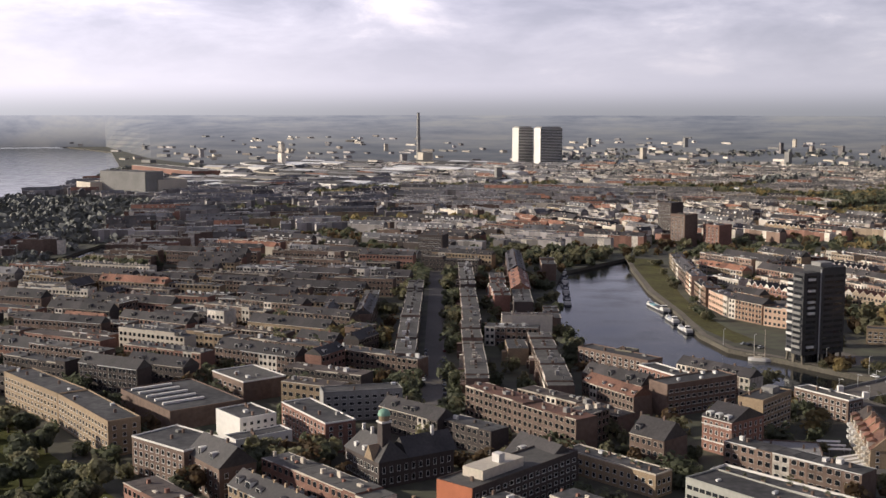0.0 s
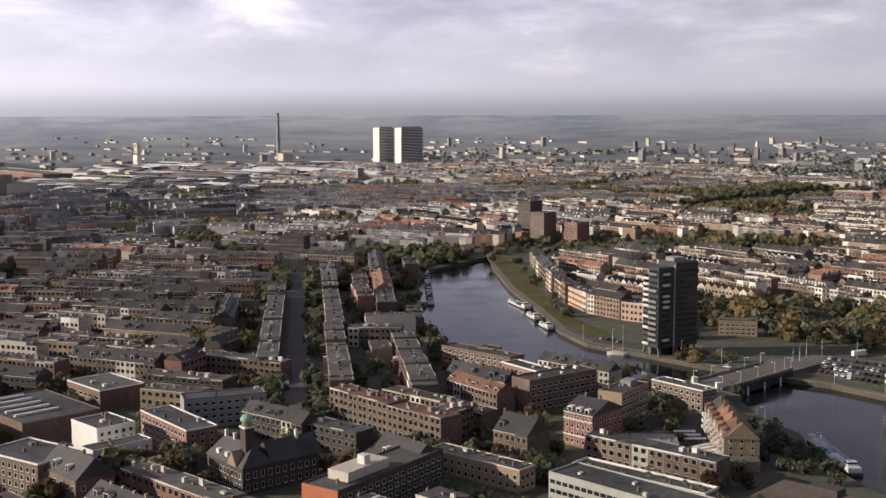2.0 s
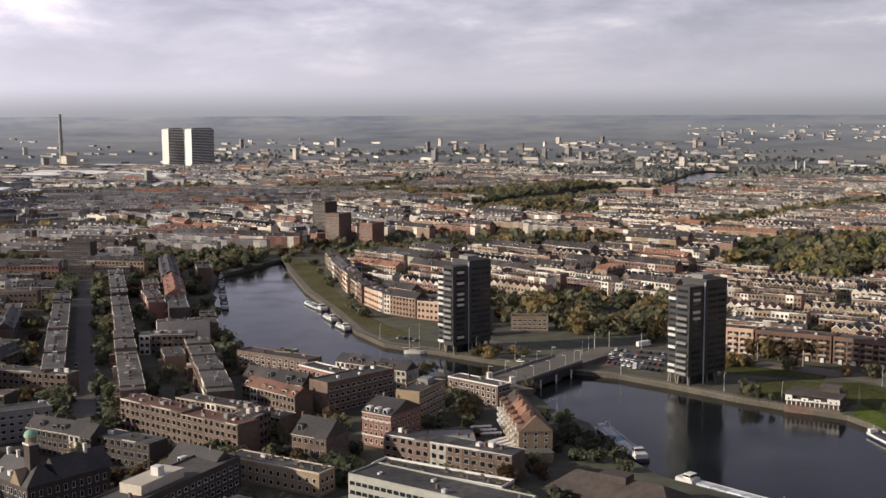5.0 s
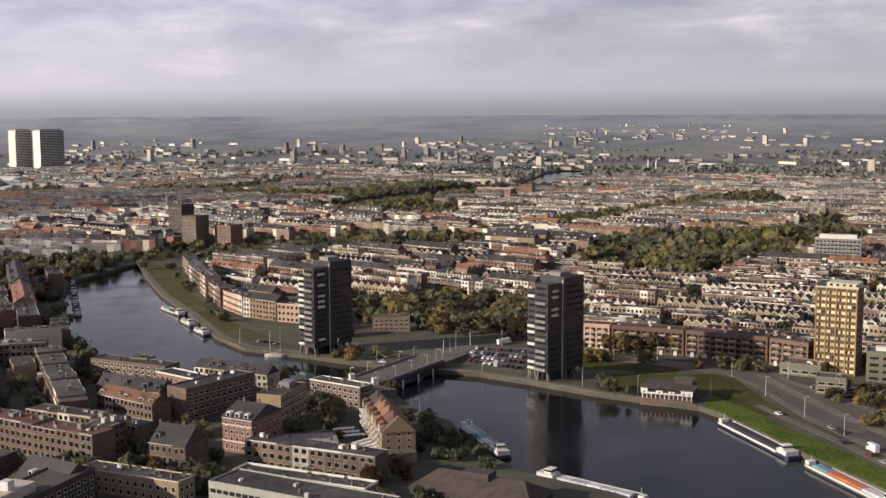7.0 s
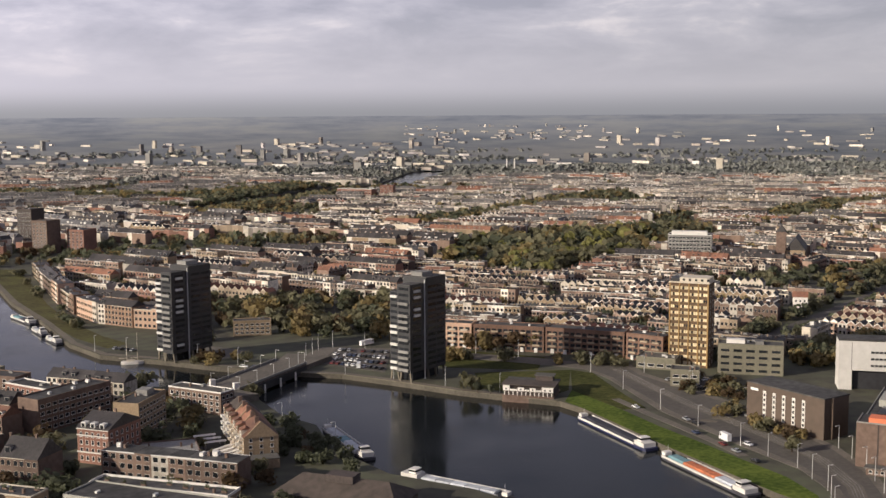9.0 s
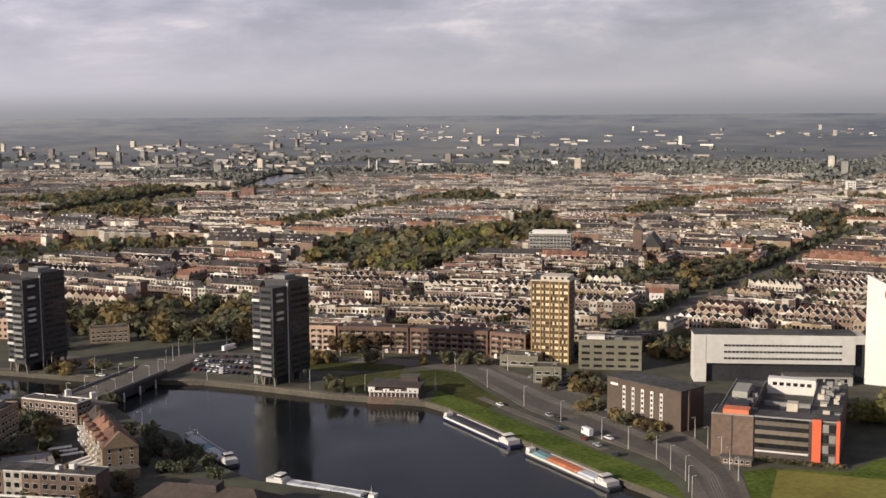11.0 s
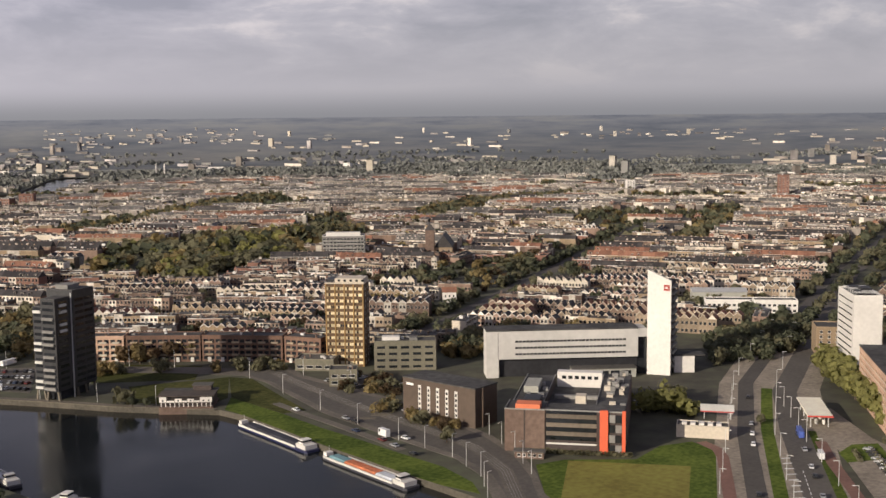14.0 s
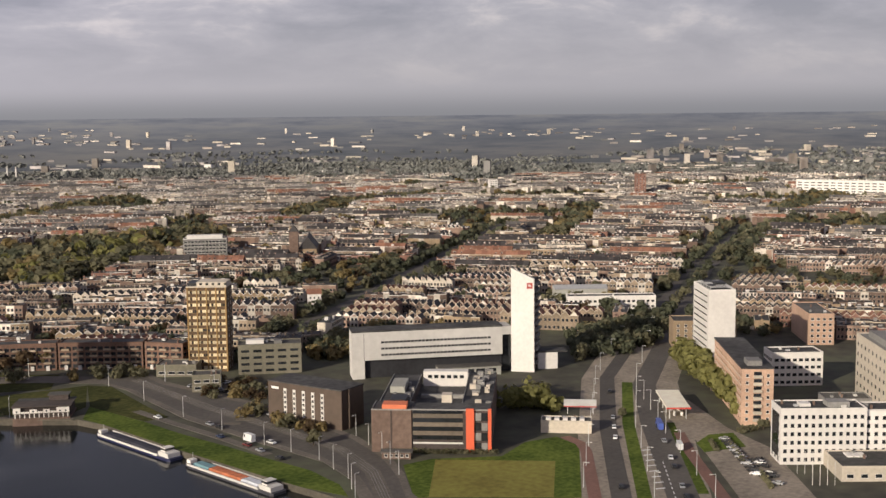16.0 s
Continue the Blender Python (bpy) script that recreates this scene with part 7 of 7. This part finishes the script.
# ---- cars ----
PAINT = [plain("car_white", (0.7, 0.7, 0.7), 0.3), plain("car_silver", (0.4, 0.41, 0.43), 0.3, 0.4), plain("car_black", (0.02, 0.02, 0.022), 0.3), plain("car_red", (0.13, 0.02, 0.02), 0.3), plain("car_blue", (0.025, 0.04, 0.09), 0.3)]
WORDS = ["white", "silver-grey", "black", "dark red", "dark blue"]


def car_meshes():
    out = []
    for m in PAINT:
        a = Acc()
        side = [(-2.1, 0.35), (2.1, 0.35), (2.15, 0.75), (1.9, 0.9), (1.0, 1.0), (-1.9, 1.0), (-2.15, 0.85)]
        n = len(side)
        a.v = [(x, -0.85, z) for x, z in side] + [(x, 0.85, z) for x, z in side]
        a.f = [tuple(range(n)), tuple(range(2 * n - 1, n - 1, -1))] + [(i, n + i, n + (i + 1) % n, (i + 1) % n) for i in range(n)]
        a.mi = [0] * len(a.f)
        a.prism([(-1.35, -0.68), (0.35, -0.68), (0.35, 0.68), (-1.35, 0.68)], 1.4, 1.46)
        out.append(a.mesh("car_body", m))
    a = Acc()
    a.prism([(-1.8, -0.8), (0.95, -0.8), (0.95, 0.8), (-1.8, 0.8)], 1.0, 1.4, 0, [(-1.4, -0.66), (0.4, -0.66), (0.4, 0.66), (-1.4, 0.66)])
    cabin = a.mesh("car_glass", M_GLASS)
    a = Acc()
    a.cyl(0, 0, -0.1, 0.1, 0.32, 0.32, 10)
    return out, cabin, a.mesh("wheel", M_RUBBER)


BODY, CABIN, WHEEL = car_meshes()
cr = random.Random(21)


def car(x, y, deg, z=0.1):
    k = cr.choice((0, 0, 0, 0, 1, 1, 1, 1, 1, 2, 2, 2, 2, 2, 2, 3, 4, 4))
    t = thing("car", x, y, deg, f"{WORDS[k]} parked hatchback on the asphalt", "car", "parked cars", z=z)
    for name, me in (("body", BODY[k]), ("glasshouse", CABIN)):
        o = new(name, me)
        o.parent = t
    for px in (-1.3, 1.3):
        for py in (-0.8, 0.8):
            o = new("wheel", WHEEL)
            o.parent, o.matrix_basis = t, pose(px, py, 0.32, 90)


def car_line(p, q, n, turn=90, z=0.1, skip=0.15):
    deg = math.degrees(math.atan2(q[1] - p[1], q[0] - p[0]))
    for i in range(n):
        if cr.random() > skip:
            s = (i + 0.5) / n
            car(p[0] + (q[0] - p[0]) * s, p[1] + (q[1] - p[1]) * s, deg + turn + cr.uniform(-3, 3), z)


for s in (0.08, 0.33, 0.58, 0.85):
    car_line((244 + 25 * s, 558 + 33 * s), (262 + 28 * s, 526 + 46 * s), 11, z=0.13, skip=0.2)
car_line((184, 622), (200, 600), 8, z=0.08)
car_line((158, 660), (172, 640), 6, z=0.06)
car_line((190, 588), (212, 566), 5, 0, z=0.1)
car_line((371, 437), (374, 400), 10, z=0.08)
car_line((386, 428), (389, 396), 9, z=0.08)
car_line((330, 392), (322, 330), 9, 0, z=0.14, skip=0.5)
car_line((360, 400), (345, 320), 10, 0, z=0.14, skip=0.6)
car_line((390, 160), (430, 190), 12, 60, z=0.07)
car_line((384, 150), (424, 178), 12, 60, z=0.07, skip=0.4)
car_line((350, 168), (436, 222), 9, 0, z=0.09, skip=0.45)
car_line((345, 190), (480, 268), 10, 0, z=0.09, skip=0.5)
car_line((-17, 500), (-17, 640), 14, 0, z=0.06, skip=0.3)
car_line((-110, 395), (-98, 386), 4, 40, z=0.0, skip=0.0)
car_line((-7, 500), (-7, 640), 14, 0, z=0.06, skip=0.3)


def van(x, y, deg, m, label, ln=6.5, h=2.8):
    t = thing("van", x, y, deg, label, "van", z=0.1)
    a = Acc()
    a.prism([(0, -1), (ln, -1), (ln, 1), (0, 1)], 0.5, h, 0, [(0, -0.95), (ln - 0.7, -0.95), (ln - 0.7, 0.95), (0, 0.95)])
    part("body", a, m, t)
    a = Acc()
    a.box(ln - 1.6, ln - 0.75, -1.01, 1.01, h * 0.55, h * 0.85)
    part("window", a, M_GLASS, t)
    for px in (1.2, ln - 1.3):
        for py in (-0.9, 0.9):
            o = new("wheel", WHEEL)
            o.parent, o.matrix_basis = t, pose(px, py, 0.32, 90)


van(404, 196, 34, PAINT[0], "white delivery van on the forecourt")
for x, y in ((314.6, 339), (312.1, 329.4), (323.1, 402.3), (317, 357), (309, 316)):
    car(x, y, 80, 0.12)
van(426, 215, 34, M_BLUE, "blue bus on the avenue", 10, 3.1)
van(319, 340, 80, PAINT[0], "white box lorry parked on the quayside road", 6, 3.4)
van(254, 538, 60, PAINT[0], "white van beside the car park")
van(281, 590, 20, PAINT[0], "white coach at the car park's edge", 10, 3.1)

# ---- street lamps and masts ----
a = Acc()
a.cyl(0, 0, -0.2, 9.0, 0.16, 0.09, 6)
POLE = a.mesh("pole", M_STEEL)
a = Acc()
a.box(-0.05, 1.8, -0.05, 0.05, 8.9, 9.05)
ARM = a.mesh("arm", M_STEEL)
a = Acc()
a.box(1.2, 2.1, -0.16, 0.16, 8.8, 8.95)
HEAD = a.mesh("lamp_head", M_FRAME)


def lamp(x, y, deg):
    t = thing("street_lamp", x, y, deg, "tall pale grey street lamp with a short arm", "street lamp", "street lamps")
    for name, me in (("pole", POLE), ("arm", ARM), ("lamp_head", HEAD)):
        o = new(name, me)
        o.parent = t


def lamps(pts, n, deg):
    for i in range(n):
        s = i / max(1, n - 1) * (len(pts) - 1)
        k = min(int(s), len(pts) - 2)
        f = s - k
        lamp(pts[k][0] + (pts[k + 1][0] - pts[k][0]) * f, pts[k][1] + (pts[k + 1][1] - pts[k][1]) * f, deg)


lamps([(350, 470), (331, 395), (320, 335), (317, 303), (306, 279), (290, 262)], 11, 0)
lamps([(372, 455), (366, 378), (350, 313), (336, 288), (320, 267)], 9, 180)
lamps([(345, 205), (420, 244), (500, 286), (620, 330)], 11, -60)
lamps([(349, 180), (425, 226), (500, 264), (620, 316)], 10, -60)
lamps([(358, 162), (424, 212), (470, 245)], 7, 120)
lamps([(240, 572), (262, 600), (300, 570), (340, 520)], 9, 60)
lamps([(182, 515.5), (230, 551)], 5, 130)
lamps([(173.5, 531), (220, 565)], 5, -50)
lamps([(227, 552), (259, 509), (288, 458)], 5, 45)
lamps([(150, 655), (176, 622), (205, 580)], 5, 45)
lamps([(180, 460), (186, 420)], 2, 180)

# ---- distance ----
def country_material():
    """Fields, woods and villages with thickening haze painted as glow: a backdrop that takes on the sky's colour
    towards the horizon.
    """
    m = bpy.data.materials.new("hazy_country")
    m.use_nodes = True
    nt = m.node_tree
    p, out = nt.nodes["Principled BSDF"], nt.nodes["Material Output"]
    p.inputs["Roughness"].default_value, p.inputs["Specular IOR Level"].default_value = 0.9, 0.1
    g = nt.nodes.new("ShaderNodeNewGeometry")
    n1, n2 = node(nt, "ShaderNodeTexNoise", Scale=0.006, Detail=6.0, Roughness=0.6), node(nt, "ShaderNodeTexNoise", Scale=0.0016, Detail=3.0)
    for n in (n1, n2):
        link(nt, g.outputs["Position"], n.inputs["Vector"])
    add = nt.nodes.new("ShaderNodeMath")
    add.operation = "ADD"
    link(nt, n1.outputs[0], add.inputs[0])
    link(nt, n2.outputs[0], add.inputs[1])
    half = nt.nodes.new("ShaderNodeMath")
    half.operation = "MULTIPLY"
    half.inputs[1].default_value = 0.5
    link(nt, add.outputs[0], half.inputs[0])
    r = ramp(nt, half.outputs[0], [(0.41, (0.058, 0.066, 0.072)), (0.50, (0.112, 0.117, 0.118)), (0.58, (0.175, 0.168, 0.150))])
    link(nt, r.outputs[0], p.inputs["Base Color"])
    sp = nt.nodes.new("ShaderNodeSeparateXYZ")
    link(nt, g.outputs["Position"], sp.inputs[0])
    # Painted haze: emission takes over with height, towards the horizon.
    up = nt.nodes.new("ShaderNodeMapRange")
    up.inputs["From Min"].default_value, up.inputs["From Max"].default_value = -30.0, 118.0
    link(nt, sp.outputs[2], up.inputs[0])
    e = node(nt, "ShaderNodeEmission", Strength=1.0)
    # The haze colour is painted brighter at low x, the sun's side.
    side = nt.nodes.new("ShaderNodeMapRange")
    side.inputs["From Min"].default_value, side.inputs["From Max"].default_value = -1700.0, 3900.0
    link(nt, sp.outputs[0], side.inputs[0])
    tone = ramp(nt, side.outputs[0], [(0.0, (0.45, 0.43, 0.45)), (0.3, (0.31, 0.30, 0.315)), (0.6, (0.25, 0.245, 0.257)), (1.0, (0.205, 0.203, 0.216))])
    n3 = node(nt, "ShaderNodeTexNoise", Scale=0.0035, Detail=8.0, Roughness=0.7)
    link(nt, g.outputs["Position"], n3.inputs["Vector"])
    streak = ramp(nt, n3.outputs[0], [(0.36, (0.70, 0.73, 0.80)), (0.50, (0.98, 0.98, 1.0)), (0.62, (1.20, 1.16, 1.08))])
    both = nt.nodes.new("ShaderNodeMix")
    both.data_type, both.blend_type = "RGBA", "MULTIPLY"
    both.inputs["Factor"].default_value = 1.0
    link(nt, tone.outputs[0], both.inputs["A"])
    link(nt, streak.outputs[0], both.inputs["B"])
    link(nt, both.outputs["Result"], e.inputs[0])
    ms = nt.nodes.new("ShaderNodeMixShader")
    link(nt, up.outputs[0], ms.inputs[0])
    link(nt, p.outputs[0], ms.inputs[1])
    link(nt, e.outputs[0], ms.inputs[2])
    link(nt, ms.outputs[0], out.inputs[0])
    return m


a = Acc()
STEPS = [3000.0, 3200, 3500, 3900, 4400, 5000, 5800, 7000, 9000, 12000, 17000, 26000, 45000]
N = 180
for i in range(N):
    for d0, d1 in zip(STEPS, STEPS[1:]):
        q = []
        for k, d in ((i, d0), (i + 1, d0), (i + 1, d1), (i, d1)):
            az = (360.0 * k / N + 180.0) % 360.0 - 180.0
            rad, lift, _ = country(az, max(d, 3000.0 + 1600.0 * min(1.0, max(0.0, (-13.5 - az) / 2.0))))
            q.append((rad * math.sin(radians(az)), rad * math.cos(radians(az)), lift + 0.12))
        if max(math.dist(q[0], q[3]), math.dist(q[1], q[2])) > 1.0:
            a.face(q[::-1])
tagged(new("backdrop", a.mesh("backdrop", country_material())), "flat country with woods and fields under painted haze to the horizon", "backdrop", kind="structure")


def haze_material():
    """Painted haze: a glowing band, the soft line where the land fades into the sky."""
    m = bpy.data.materials.new("horizon_haze")
    m.use_nodes = True
    nt = m.node_tree
    nt.nodes.clear()
    out = nt.nodes.new("ShaderNodeOutputMaterial")
    g = nt.nodes.new("ShaderNodeNewGeometry")
    sp = nt.nodes.new("ShaderNodeSeparateXYZ")
    link(nt, g.outputs["Position"], sp.inputs[0])
    # Emission stands in for sunlit haze, strongest on the sun's side.
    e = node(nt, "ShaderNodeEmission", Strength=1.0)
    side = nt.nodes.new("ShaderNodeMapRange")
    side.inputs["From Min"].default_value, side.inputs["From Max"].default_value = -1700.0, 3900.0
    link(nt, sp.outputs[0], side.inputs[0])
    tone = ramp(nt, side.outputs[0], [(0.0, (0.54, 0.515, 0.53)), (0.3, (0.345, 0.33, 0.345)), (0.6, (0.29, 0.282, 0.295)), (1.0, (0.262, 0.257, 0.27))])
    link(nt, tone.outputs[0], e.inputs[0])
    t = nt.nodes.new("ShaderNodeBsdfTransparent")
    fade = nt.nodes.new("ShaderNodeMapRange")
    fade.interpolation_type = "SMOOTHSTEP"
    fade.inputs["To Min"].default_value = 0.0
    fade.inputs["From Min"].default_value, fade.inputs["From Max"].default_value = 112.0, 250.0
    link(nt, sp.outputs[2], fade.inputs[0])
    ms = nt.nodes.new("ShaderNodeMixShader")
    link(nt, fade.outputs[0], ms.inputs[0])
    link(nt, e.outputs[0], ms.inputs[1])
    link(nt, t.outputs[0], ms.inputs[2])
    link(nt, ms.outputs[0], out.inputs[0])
    return m


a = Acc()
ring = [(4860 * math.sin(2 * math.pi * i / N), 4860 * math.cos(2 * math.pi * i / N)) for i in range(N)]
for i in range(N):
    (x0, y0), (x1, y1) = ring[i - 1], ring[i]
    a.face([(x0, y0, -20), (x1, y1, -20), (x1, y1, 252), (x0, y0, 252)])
tagged(new("backdrop_haze", a.mesh("backdrop_haze", haze_material())), "glowing band of painted pale haze along the horizon", "backdrop", kind="structure")

arc = [(3120 * math.sin(radians(k)), 3120 * math.cos(radians(k))) for k in range(-8, 112, 4)]
back = [(2650 * math.sin(radians(k)), 2650 * math.cos(radians(k))) for k in range(109, -9, -4)]
slab("far_fields", arc + back, 0.05, M_FIELD, "flat greyish-green country beyond the city, haze in its colour", "fields")


def flagpole(x, y):
    t = thing("flagpole", x, y, 0, "white flagpole on the forecourt", "flagpole", "flagpoles")
    q = Acc()
    q.cyl(0, 0, -0.1, 8.0, 0.1, 0.06, 6)
    part("pole", q, M_FRAME, t)
    q = Acc()
    q.box(-0.08, 0.08, -0.08, 0.08, 8.0, 8.15)
    part("knob", q, M_STEEL, t)


for i in range(5):
    flagpole(402 + i * 1.6, 150 - i * 2.2)
for i in range(4):
    flagpole(392 + i * 1.5, 141 - i * 2.1)


def hedge(x, y, deg, w, d=1.5, h=1.2):
    t = thing("hedge", x, y, deg, "clipped green hedge along the paving", "hedge", "hedges")
    n = int(w * 26)
    p = np.column_stack([tr.uniform(0, w, n), tr.uniform(0, d, n), tr.uniform(0.1, h, n)])
    a = tr.normal(size=(n, 3)) * 0.16
    b = np.cross(a, tr.normal(size=(n, 3)))
    v = np.stack([p - a - b, p + a - b, p + a + b, p - a + b], 1).reshape(-1, 3)
    o = new("foliage", quads_mesh("foliage", v, M_LEAF_LIME if n % 2 else M_LEAF))
    o.parent = t


hedge(337.5, 288.5, -58, 44, 2.0, 1.6)
hedge(404, 170, 34, 26)
hedge(380, 150, 34, 20)
hedge(412, 184, 34, 14)
hedge(440, 186, -20, 10, 4.0, 2.0)
